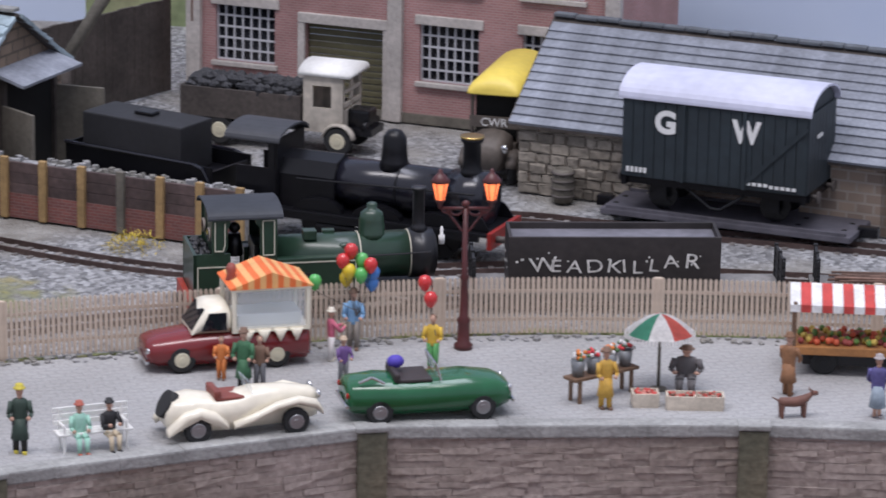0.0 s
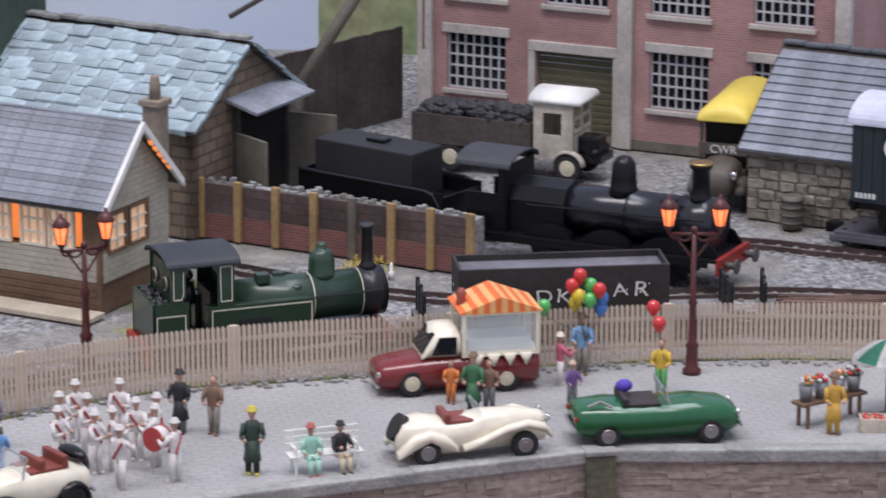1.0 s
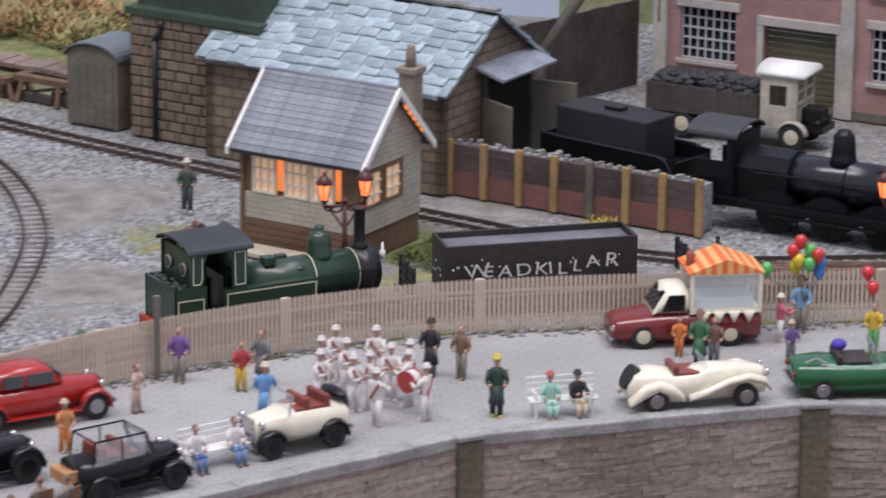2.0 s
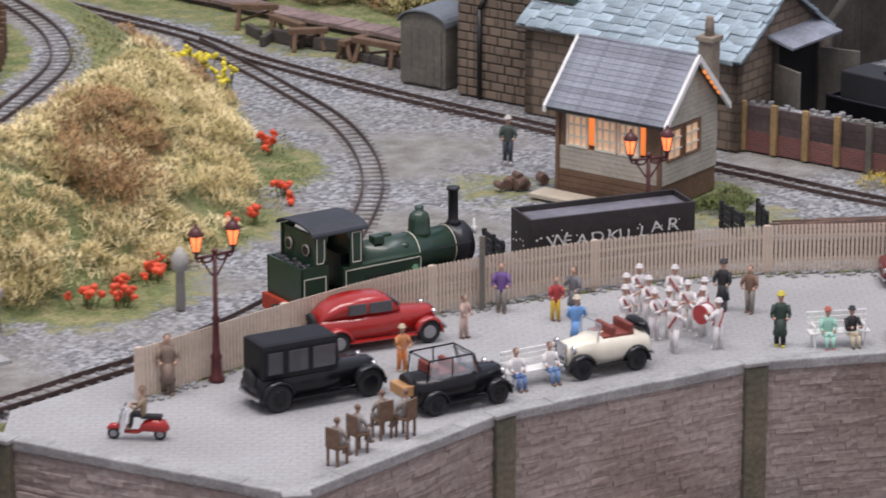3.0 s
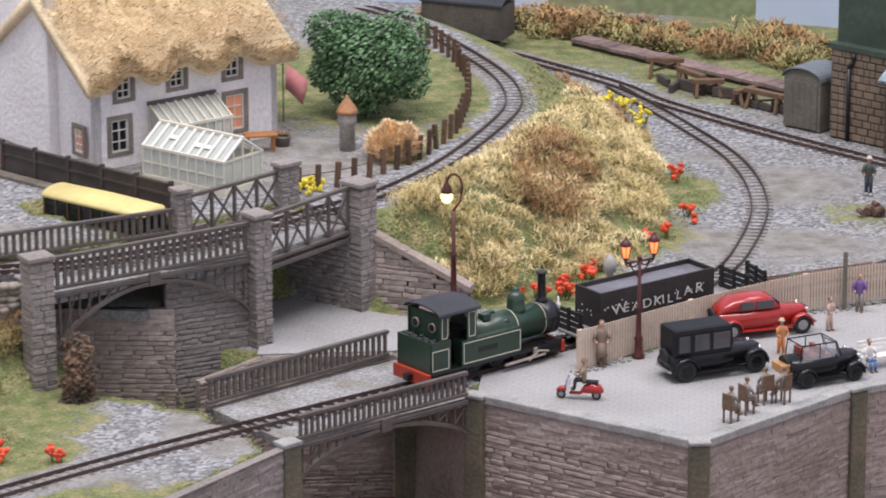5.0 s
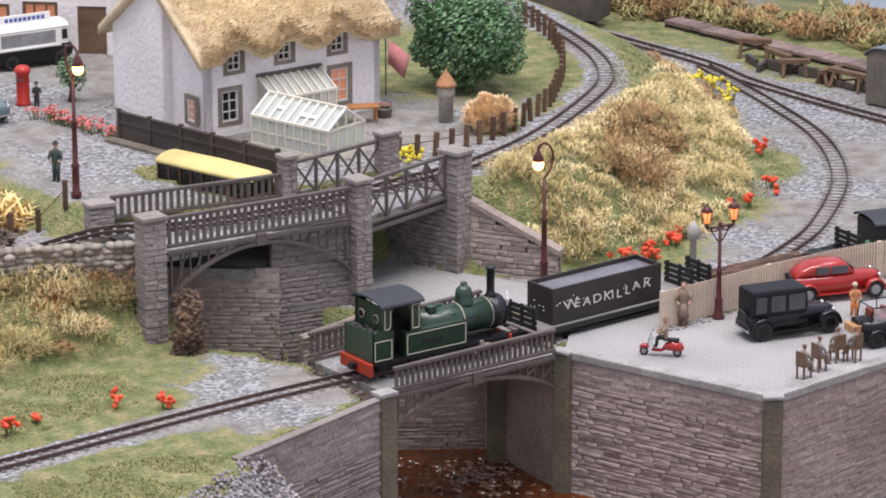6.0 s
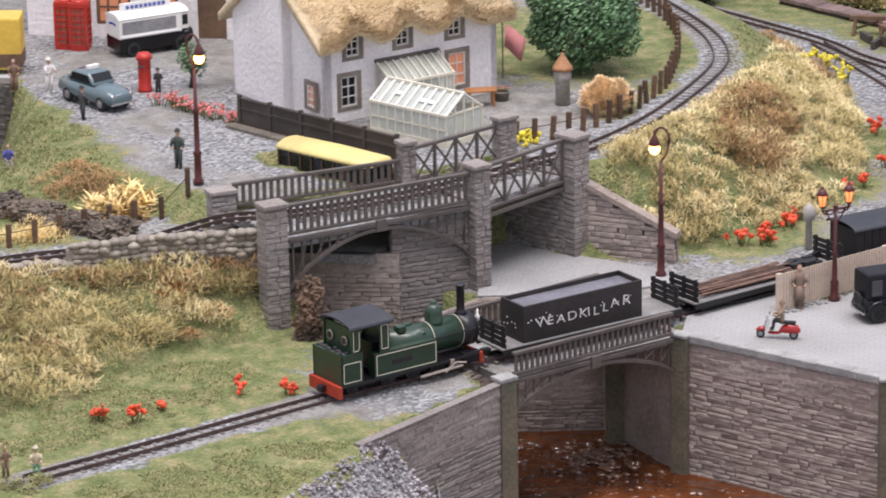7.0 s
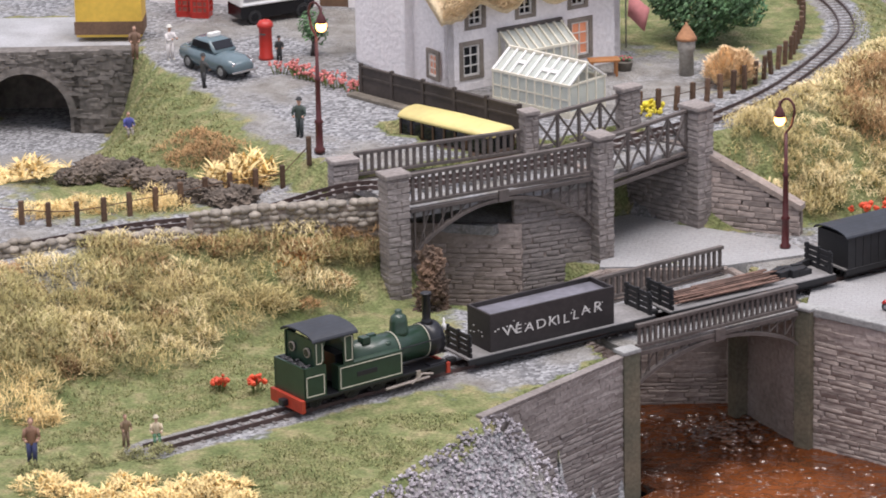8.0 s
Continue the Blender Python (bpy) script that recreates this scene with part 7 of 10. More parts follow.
cyl(bm, (82, 0, 20), (82.8, 0, 20), 7, seg=24)
part("smokebox", bm, M_SMOKEBOX, loco, "black smokebox")
for x in (57, 73.6):
    bm = bm_new()
    turn(bm, 0, 0, [(8.65, 0), (8.65, 0.5)], 28)
    bmesh.ops.transform(bm, matrix=Matrix.Translation((x, 0, 20)) @ Matrix.Rotation(radians(90), 4, "Y"), verts=bm.verts)
    part("boiler_band", bm, M_LINING, loco)
bm = bm_new()
turn(bm, 62, 0, [(5.4, 26.4), (4.4, 28.4), (4.2, 33), (3.6, 35.6), (2.2, 36.8), (1.6, 37), (1.8, 38.6), (1.2, 39.2)], 18)
part("dome", bm, M_LOCOGREEN, loco)
bm = bm_new()
turn(bm, 77.5, 0, [(3.6, 28), (2.2, 30), (2.0, 31), (2.0, 43), (2.6, 43.4), (2.6, 44.4), (1.5, 44.4)], 16)
part("chimney", bm, M_SMOKEBOX, loco, "tall black chimney")
bm = bm_new()
box(bm, 41, -3, 27.6, 4.4, 4.6, 3.4, bev=0.4), box(bm, 48, 2, 28, 4, 3, 1.4, bev=0.3), turn(bm, 52, -5, [(2.0, 24), (2.2, 25.6), (1.0, 26.4)], 10)
part("boiler_fitting", bm, M_LOCOGREEN, loco)
bm = bm_new()
turn(bm, 84.5, -4, [(1.0, 24), (1.1, 27), (0.5, 27.6), (0.6, 29.5), (0.2, 30.5)], 10)
part("white_lamp", bm, M_WHITE, loco, "white lamp on the front")
bm = bm_new()
for s in (-1, 1):
    tube(bm, [(57, s * 9.0, 22), (80, s * 9.2, 22.6)], 0.35, 6)
    box(bm, 76, s * 9.6, 5, 10, 4.4, 6, bev=0.6)
part("cylinder_and_handrail", bm, M_SMOKEBOX, loco)
for s in (-1, 1):
    bm = bm_new()
    cyl(bm, (46, s * 12.4, 4.6), (70, s * 12.4, 5.4), 0.8, seg=6)
    cyl(bm, (60, s * 12.6, 4), (66, s * 12.6, 8), 0.7, seg=6), cyl(bm, (66, s * 12.6, 8), (72, s * 12.6, 6.5), 0.6, seg=6)
    box(bm, 64, s * 12.4, 6, 2, 1.4, 4)
    part("coupling_rod", bm, M_STEEL, loco, "worn steel rods")
for x, r in ((12, 3.4), (32, 4.6), (46, 4.6), (60, 4.6)):
    for y in (-5.2, 5.2):
        rail_wheel(loco, x, y, r + 2.0, r, M_SMOKEBOX)
bm = bm_new()
box(bm, 42, 0, 4, 70, 8, 5)
part("frame", bm, M_SMOKEBOX, loco)

loco.scale = (1.07, 1.0, 0.97)


def bogie_wagon(name, label, ln, boards=True):
    t = thing(name, Matrix.Identity(4), label, "railway wagon", "wagons of the train")
    bm = bm_new()
    box(bm, ln / 2, 0, 8.6, ln, 24, 1.6, bev=0.3)
    part("deck", bm, M_DECK, t, "grey planked deck")
    for s in (-1, 1):
        bm = bm_new()
        box(bm, ln / 2, s * 11.8, 6.2, ln, 1.2, 3.4)
        part("sole_bar", bm, M_WAGONBLACK, t)
        bm = bm_new()
        tube(bm, [(ln * 0.16, s * 11, 6), (ln * 0.3, s * 11, 3.4), (ln * 0.7, s * 11, 3.4), (ln * 0.84, s * 11, 6)], 0.6, 6)
        part("truss_rod", bm, M_WAGONBLACK, t)
    for x in (ln * 0.14, ln * 0.86):
        bm = bm_new()
        for s in (-1, 1):
            box(bm, x, s * 8, 2.6, 18, 1.4, 3.6, bev=0.3)
        box(bm, x, 0, 4, 6, 14, 3)
        part("bogie_frame", bm, M_WAGONBLACK, t)
        for dx in (-5.5, 5.5):
            for y in (-5.2, 5.2):
                rail_wheel(t, x + dx, y, 5.2, 3.2, M_WAGONBLACK)
    for x in (-2.6, ln + 2.6):
        bm = bm_new()
        box(bm, x, 0, 5, 5, 3.4, 3, bev=0.5)
        part("coupling", bm, M_WAGONBLACK, t)
    if boards:
        for x in (2, ln - 2):
            bm = bm_new()
            for y in (-9.5, 0, 9.5):
                box(bm, x, y, 10, 1.4, 1.6, 15.5)
            for z in (10.4, 14.2, 18.0, 21.8):
                box(bm, x, 0, z, 0.9, 23.4, 2.9, bev=0.15)
            part("end_board", bm, M_WAGONBLACK, t)
    return t


w1 = bogie_wagon("bogie_flat_wagon", "black bogie flat wagon carrying a weedkiller tank", 112)
for s in (-1, 1):
    bm = bm_new()
    box(bm, 51, s * 9.6, 10.2, 74, 1.2, 25, bev=0.25)
    part("tank_side", bm, M_TANK, w1, "dull black tank side")
for x in (14.6, 87.4):
    bm = bm_new()
    box(bm, x, 0, 10.2, 1.2, 18, 25, bev=0.25)
    part("tank_end", bm, M_TANK, w1)
bm = bm_new()
box(bm, 51, 0, 10.2, 71, 17.8, 21.4)
part("tank_filling", bm, M_TANK, w1)
bm = bm_new()
box(bm, 51, 0, 31.7, 71.6, 18, 0.5)
part("tank_top", bm, mat("grey_lilac_lid", (0.17, 0.165, 0.19), 0.55, 0.15, 40, 300, 0.05), w1, "grey tank lid")
M_CHALK = mat("chalk", (0.72, 0.70, 0.67), 0.9, 0.2, 400, 2000, 0)
wx = 21.5
for k, (ch, sz, dz, rot) in enumerate((("W", 9.6, 15.2, 6), ("E", 8.2, 15.6, 0), ("A", 8.4, 15.4, -4), ("D", 8.6, 15.2, 4), ("K", 8.6, 15.6, -6), ("I", 8.6, 15.4, 5), ("L", 8.4, 14.9, 0), ("L", 8.2, 16.1, -6), ("A", 8.4, 17.4, 5), ("R", 9.6, 17.6, -4))):
    letters(ch, sz, at(wx, -10.4, dz + 3.6) @ pose(0, 0, 0, 90, 0, 0) @ pose(0, 0, 0, 0, 0, rot), M_CHALK, w1, 0.08, "LEFT")
    wx += 6.9 if ch in "WAD" else 5.6 if ch != "I" else 3.4
bm = bm_new()
for k in range(14):
    box(bm, random.uniform(16, 86), -10.3, random.uniform(20, 29), random.uniform(0.4, 1.2), 0.2, random.uniform(0.4, 1.0))
for k in range(6):
    box(bm, 13.9, random.uniform(-8, 8), random.uniform(18, 28), 0.2, 0.9, 0.9)
part("chalk_chip", bm, M_CHALK, w1, "pale paint chips")["kind"] = "stuff"
w2 = bogie_wagon("bogie_flat_wagon", "black bogie flat wagon loaded with rusty rods", 104)
M_RUST = mat("rusty_rod", (0.17, 0.10, 0.075), 0.8, 0.2, 100, 600, 0.1, island=0.35)
bm = bm_new()
for k in range(46):
    a = random.uniform(-0.06, 0.06)
    y, z = random.uniform(-9, 9), random.uniform(10.8, 14.5)
    ln = random.uniform(34, 64)
    x = random.uniform(6, 76 - ln)
    cyl(bm, (x, y, z), (x + ln, y + a * ln, z + random.uniform(-1, 1.5)), 0.6, seg=5)
o = part("rod_load", bm, M_RUST, w2, "loose rusty rods")
o["kind"] = "stuff"
bm = bm_new()
for k in range(10):
    box(bm, random.uniform(76, 98), random.uniform(-8, 8), 10, random.uniform(6, 12), random.uniform(2, 4), random.uniform(2, 6), bev=0.4, rot=Matrix.Rotation(random.uniform(-0.5, 0.5), 4, "Z"))
part("scrap_iron", bm, M_WAGONBLACK, w2, "dark scrap ironwork")
w3 = bogie_wagon("covered_van", "dark grey-black covered van at the train's end", 78, False)
bm = bm_new()
box(bm, 39, 0, 10, 76, 24, 22)
part("body", bm, M_WAGONBLACK, w3)
for k in range(15):
    bm = bm_new()
    for s in (-1, 1):
        box(bm, 3.4 + k * 5.1, s * 12.1, 10.4, 4.8, 0.6, 21, bev=0.15)
    part("side_plank", bm, M_WAGONBLACK, w3)
bm = bm_new()
rim = [(13.4 * math.cos(math.pi * k / 12), 31.6 + 4 * math.sin(math.pi * k / 12)) for k in range(13)]
prism(bm, rim + [(y, z + 0.7) for y, z in rim[::-1]], -1, 79, "x")
part("roof", bm, M_ROOFBLACK, w3, "curved grey-black roof")

for o in (w1, w2, w3):
    o.scale.z = 0.78
ARC = curve_through(LINE, 1.0)
# seconds, way of the engine's rear end along the line
RUN = ((0.0, 1100), (1.0, 1001), (2.5, 858), (3.5, 763), (4.5, 675), (5.5, 586), (6.5, 496), (7.0, 450), (8.0, 356))


def on_line(s, ln):
    """Pose of a vehicle whose rear end is s along the line."""
    def q(v):
        v = min(max(v, 0), len(ARC) - 1.001)
        k = int(v)
        f = v - k
        return ARC[k][0] * (1 - f) + ARC[k + 1][0] * f, ARC[k][1] * (1 - f) + ARC[k + 1][1] * f
    (x0, y0), (x1, y1) = q(s + ln * 0.2), q(s + ln * 0.8)
    h = math.atan2(y1 - y0, x1 - x0)
    cx, cy = (x0 + x1) / 2, (y0 + y1) / 2
    return at(cx - math.cos(h) * ln / 2, cy - math.sin(h) * ln / 2, -0.8, math.degrees(h))


def way(t):
    return float(np.interp(t, [r[0] for r in RUN], [r[1] for r in RUN]))


def motions():
    """The train runs past and over the stream."""
    for ob, off, ln in ((loco, 0, 82), (w1, 100, 112), (w2, 221, 104), (w3, 333, 78)):
        walk(ob, [(k * 0.5, on_line(way(k * 0.5) + off, ln)) for k in range(17)])


# ---- cottage with a thatched roof ----
M_LIME = mat("limewash", (0.83, 0.80, 0.80), 0.9, 0.07, 25, 350, 0.8, second=(0.74, 0.71, 0.71))
M_QUOIN = mat("window_stone", (0.25, 0.215, 0.18), 0.85, 0.15, 60, 500, 0.4)
M_WARM = glow("curtained_room", (0.55, 0.22, 0.12), 0.25)
M_SASH = mat("white_sash", (0.74, 0.72, 0.68), 0.5, 0.05, 80, 400, 0)
cot = thing("cottage", at(-649, 1478, UP - 1, 55), "whitewashed cottage with a shaggy thatched roof", "house")
CL, CD, CE = 118, 94, 49
ups = [(14, 23, 37, 50), (48, 57, 38, 51), (84, 93, 38, 51)]
downs = [(10, 21, 8, 26), (84, 96, 8, 28), (66, 76, 8, 28)]
bm = bm_new()
pierced(bm, CL, CE + 2, 4, [(a, b, c, d) for a, b, c, d in ups + downs])
part("front_wall", bm, M_LIME, cot)
bm = bm_new()
prism(bm, [(0, 0), (CD, 0), (CD, CE), (CD / 2, CE + 36), (0, CE)], 0, 4, "x")
prism(bm, [(0, 0), (CD, 0), (CD, CE), (CD / 2, CE + 36), (0, CE)], CL - 4, CL, "x")
box(bm, CL / 2, CD - 2, 0, CL, 4, CE)
part("gable_wall", bm, M_LIME, cot)
bm = bm_new()
box(bm, -2, CD * 0.68, 0, 8, CD * 0.58, 100, bev=1.2)
part("chimney_breast", bm, M_LIME, cot, "broad whitewashed chimney breast")
for k, (a, b, c, d) in enumerate(ups + downs):
    w = glazed(cot, a, b, c, d, 2, 3, M_SASH, y=1.0, frame_w=1.0, bar_w=0.6, glass=M_WARM if k == 4 else M_DARKGLASS)
    bm = bm_new()
    for x0, x1, z0, z1 in ((a - 2.6, a, c - 2, d + 2.6), (b, b + 2.6, c - 2, d + 2.6), (a, b, d, d + 2.6), (a, b, c - 2, c)):
        prism(bm, [(x0, z0), (x1, z0), (x1, z1), (x0, z1)], -0.5, 0.6, "y")
    part("stone_surround", bm, M_QUOIN, w)
ew = new("end_window")
ew.parent = cot
ew.matrix_basis = at(-1.5, 21, 0, -90)
w = glazed(ew, 4, 12, 8, 21, 2, 3, M_SASH, y=-0.2, frame_w=0.9, bar_w=0.6, glass=M_WARM)
bm = bm_new()
for x0, x1, z0, z1 in ((1.6, 4, 6, 23.4), (12, 14.4, 6, 23.4), (4, 12, 21, 23.4), (4, 12, 6, 8)):
    prism(bm, [(x0, z0), (x1, z0), (x1, z1), (x0, z1)], -1.2, 0.2, "y")
part("stone_surround", bm, M_QUOIN, ew)
M_THATCH = mat("straw_thatch", (0.84, 0.69, 0.46), 0.95, 0.15, 60, 700, 0.8, second=(0.70, 0.57, 0.37), island=0.25)
bm = bm_new()
secs = []
for k in range(41):
    x = -9 + k * (CL + 18) / 40
    dip = sum(math.exp(-((x - (a + b) / 2) / 9) ** 2) for a, b, c, d in ups)
    e0 = CE - 6 + 7.5 * dip + 1.2 * noise.noise((x * 0.3, 0, 0))
    secs.append([(x, -8 + 2 * dip, e0), (x, -9 + 2 * dip, e0 + 4), (x, -4, e0 + 9 + 1 * dip), (x, CD * 0.25, CE + 23), (x, CD / 2, CE + 42), (x, CD * 0.75, CE + 23), (x, CD + 8, CE - 2), (x, CD + 8, CE - 7), (x, CD / 2, CE + 33)])
loft(bm, secs)
part("thatch", bm, M_THATCH, cot, "thick straw thatch with eyebrow eaves")


def blades(name, rows, material, parent=None, m=None):
    """Many thin straws, each a bent strip: rows of (x, y, z, lean x, lean y, length, width)."""
    vs, fs = [], []
    for x, y, z, lx, ly, ln, w in rows:
        n = len(vs)
        px, py = -ly, lx
        q = math.hypot(px, py) or 1.0
        px, py = px / q * w / 2, py / q * w / 2
        up = math.sqrt(max(0.05, 1 - lx * lx - ly * ly))
        for f, g in ((0, 1), (0.55, 0.8), (1, 0.25)):
            bx, by, bz = x + lx * ln * f * (0.6 + 0.4 * f), y + ly * ln * f * (0.6 + 0.4 * f), z + up * ln * (f - 0.25 * f * f)
            vs += [((bx - px * g) * MM, (by - py * g) * MM, bz * MM), ((bx + px * g) * MM, (by + py * g) * MM, bz * MM)]
        fs += [(n, n + 1, n + 3, n + 2), (n + 2, n + 3, n + 5, n + 4)]
    data = bpy.data.meshes.new(name)
    data.from_pydata(vs, [], fs)
    data.materials.append(material)
    ob = new(name, data)
    ob.parent = parent
    if m is not None:
        ob.matrix_basis = m
    return ob


rows = []
for k in range(6500):
    x = random.uniform(-9, CL + 9)
    dip = sum(math.exp(-((x - (a + b) / 2) / 9) ** 2) for a, b, c, d in ups)
    u = random.random() ** 1.3
    if u < 0.25:
        y, z = -8.8 + 2 * dip + u * 18, CE - 5.5 + 7.5 * dip + u * 46
    else:
        f = (u - 0.25) / 0.75
        y, z = -4 + f * (CD / 2 + 4), CE + 9 + f * 32
    rows.append((x, y - 1.0, z + 1.0, random.uniform(-0.35, 0.35), -0.85, random.uniform(3, 8), 0.7))
blades("thatch_straw", rows, M_THATCH, cot)["kind"] = "stuff"
for nm, x0, dy, z0, ln, dp, hf, hb in (("lean_to", 34, 0, 0, 42, 17, 21, 31),):
    lt = thing("lean_to_glasshouse", at(-649, 1478, UP - 1, 55) @ at(x0, 0, 0), "cream-framed lean-to glasshouse against the cottage", "conservatory")
    bm = bm_new()
    for k in range(9):
        box(bm, k * ln / 8, -dp, 0, 1.0, 1.0, hf)
    box(bm, ln / 2, -dp, hf, ln + 2, 1.4, 1.4), box(bm, ln / 2, -dp, 0, ln, 1.2, 4), box(bm, ln / 2, -dp, 10, ln, 0.8, 0.8)
    for x in (0, ln):
        for y in (-dp / 2, -1):
            box(bm, x, y, 0, 1, 1, hf + (hb - hf) * (1 + y / dp))
    part("frame", bm, M_CREAM, lt)
    for k in range(9):
        bm = bm_new()
        d = math.hypot(dp, hb - hf)
        box(bm, k * ln / 8, -dp / 2, (hf + hb) / 2 + 0.5, 1.1, d, 0.9, rot=Matrix.Rotation(math.atan2(hb - hf, dp), 4, "X"))
        part("rafter", bm, M_CREAM, lt)
    bm = bm_new()
    box(bm, ln / 2, -dp / 2, (hf + hb) / 2, ln, math.hypot(dp, hb - hf), 0.3, rot=Matrix.Rotation(math.atan2(hb - hf, dp), 4, "X"))
    box(bm, ln / 2, -dp + 0.4, 4, ln, 0.3, hf - 4)
    part("pane", bm, clear("greenhouse_glass", (0.7, 0.74, 0.68), 0.45, 0.1), lt)
    bm = bm_new()
    box(bm, ln / 2, -0.8, hb, ln + 2, 1.6, 2)
    part("flashing", bm, M_IRON, lt)
gh = thing("greenhouse", at(-619, 1471, UP - 1, -20), "white-framed greenhouse with a ridged glass roof", "greenhouse")
GL, GD, GE, GR = 56, 30, 18, 28
bm = bm_new()
for k in range(10):
    for y in (0, GD):
        box(bm, k * GL / 9, y, 0, 1.0, 1.0, GE)
for x in (0, GL):
    for y in (GD * 0.25, GD * 0.5, GD * 0.75):
        box(bm, x, y, 0, 1, 1, GE + (GR - GE) * (1 - abs(y - GD / 2) / (GD / 2)))
for y in (0, GD):
    box(bm, GL / 2, y, GE, GL + 2, 1.4, 1.4), box(bm, GL / 2, y, 0, GL, 1.2, 3.6), box(bm, GL / 2, y, 10, GL, 0.8, 0.8)
for x in (0, GL):
    box(bm, x, GD / 2, 0, 1.2, GD, 3.6), box(bm, x, GD / 2, GE, 1.2, GD, 1.0)
box(bm, GL / 2, GD / 2, GR, GL + 2, 1.8, 1.6)
part("frame", bm, M_CREAM, gh, "cream side frame")
sl = math.hypot(GD / 2, GR - GE)
an = math.atan2(GR - GE, GD / 2)
for k in range(10):
    for s in (1, -1):
        bm = bm_new()
        box(bm, k * GL / 9, GD * (0.25 if s > 0 else 0.75), (GE + GR) / 2 + 0.6, 1.5, sl + 1, 0.9, rot=Matrix.Rotation(s * an, 4, "X"))
        part("rafter", bm, M_WHITE, gh)
for k, f in ((2, 0.5), (5, 0.4), (6, 0.4)):
    bm = bm_new()
    box(bm, (k + 0.5) * GL / 9, GD / 2 * f, GE + (GR - GE) * f + 0.6, GL / 9, 2.4, 0.9, rot=Matrix.Rotation(an, 4, "X"))
    part("cross_bar", bm, M_WHITE, gh)
bm = bm_new()
for s in (1, -1):
    box(bm, GL / 2, GD * (0.25 if s > 0 else 0.75), (GE + GR) / 2 - 0.1, GL, sl, 0.3, rot=Matrix.Rotation(s * an, 4, "X"))
for y in (0, GD):
    box(bm, GL / 2, y, 3, GL, 0.3, GE - 3)
for x in (0, GL):
    box(bm, x, GD / 2, 3, 0.3, GD, GE - 3)
part("pane", bm, bpy.data.materials["greenhouse_glass"], gh)

gf = thing("garden_fence", at(-695, 1461, UP - 1, -23), "dark brown boarded garden fence along the road", "fence")
M_GFENCE = mat("dark_brown_stain", (0.072, 0.058, 0.05), 0.75, 0.15, 50, 400, 0.2)
for k in range(5):
    bm = bm_new()
    box(bm, 12.5 + k * 25, 0, 0.5, 24.6, 1.0, 16, bev=0.2)
    part("panel", bm, M_GFENCE, gf)
    bm = bm_new()
    box(bm, 12.5 + k * 25, -0.7, 10.5, 24.6, 0.8, 1.2), box(bm, 12.5 + k * 25, -0.3, 16.4, 25, 2.2, 0.9)
    part("capping", bm, M_GFENCE, gf)
for k in range(6):
    bm = bm_new()
    box(bm, k * 25, -0.3, 0, 2.2, 2.2, 18.6, bev=0.2)
    part("post", bm, M_GFENCE, gf)
bm = bm_new()
box(bm, 62, -5, 0, 132, 7, 2.4, bev=0.6)
tagged(part("kerb_bank", bm, mat("earth_kerb", (0.24, 0.21, 0.17), 0.95, 0.2, 50, 500, 0.5), None, m=at(-695, 1461, UP - 1.4, -23)), "earth kerb below the garden fence", "kerb", kind="structure")

# ---- shop row behind the cottage ----
shop = thing("shop_row", at(-905, 1612, UP - 1, 12), "whitewashed shop row with brown window frames", "building")
bm = bm_new()
pierced(bm, 200, 80, 5, [(44, 66, 8, 30), (74, 96, 6, 32), (108, 126, 0, 30), (140, 164, 8, 32), (18, 30, 0, 30)])
part("front_wall", bm, M_LIME, shop)
for a, b, c, d in ((44, 66, 8, 30), (74, 96, 6, 32), (140, 164, 8, 32)):
    glazed(shop, a, b, c, d, 3, 2, M_BROWNWOOD, y=1, glass=M_WARM, frame_w=2.0, bar_w=1.2)
bm = bm_new()
box(bm, 117, 2, 0, 18, 2, 30), box(bm, 24, 2, 0, 12, 2, 30)
part("door", bm, M_BROWNWOOD, shop)
bm = bm_new()
box(bm, 100, 30, 0, 198, 50, 80)
part("rear_block", bm, M_LIME, shop)
bm = bm_new()
box(bm, 100, 22, 80, 206, 66, 6)
part("roof", bm, M_SLATE, shop)
bm = bm_new()
tube(bm, [(38, -1, 0), (38, -1, 78)], 1.2, 8)
part("drainpipe", bm, M_IRON, shop)
for x, lab in ((-868, "red telephone box by the shop"), (-858, "red telephone box by the shop")):
    pb = thing("telephone_box", at(x, 1590, UP - 1, 12), lab, "telephone box", "telephone boxes")
    M_TELRED = bpy.data.materials.get("telephone_red") or mat("telephone_red", (0.45, 0.03, 0.02), 0.4, 0.08, 60, 300, 0.02)
    bm = bm_new()
    box(bm, 0, 0, 0, 11, 11, 3, bev=0.3), box(bm, 0, 0, 27, 11.6, 11.6, 3.4, bev=0.5), ball(bm, 0, 0, 30.5, 5.5, 1, 1, 0.35)
    for sx in (-5, 5):
        for sy in (-5, 5):
            box(bm, sx, sy, 3, 1.6, 1.6, 24)
    part("frame", bm, M_TELRED, pb)
    bm = bm_new()
    for k in range(7):
        for s in (-1, 1):
            box(bm, 0, s * 5.2, 3 + k * 3.8, 9, 0.7, 0.9), box(bm, s * 5.2, 0, 3 + k * 3.8, 0.7, 9, 0.9)
    for q in (-1.8, 1.8):
        for s in (-1, 1):
            box(bm, q, s * 5.2, 3, 0.7, 0.7, 24), box(bm, s * 5.2, q, 3, 0.7, 0.7, 24)
    part("glazing_lattice", bm, M_TELRED, pb)
    bm = bm_new()
    box(bm, 0, 0, 3, 9.6, 9.6, 24)
    part("pane", bm, mat("telephone_pane", (0.35, 0.13, 0.1), 0.3, 0.1, 60, 300, 0), pb)
pil = thing("pillar_box", at(-779, 1513, UP - 1), "red pillar box at the roadside", "post box")
bm = bm_new()
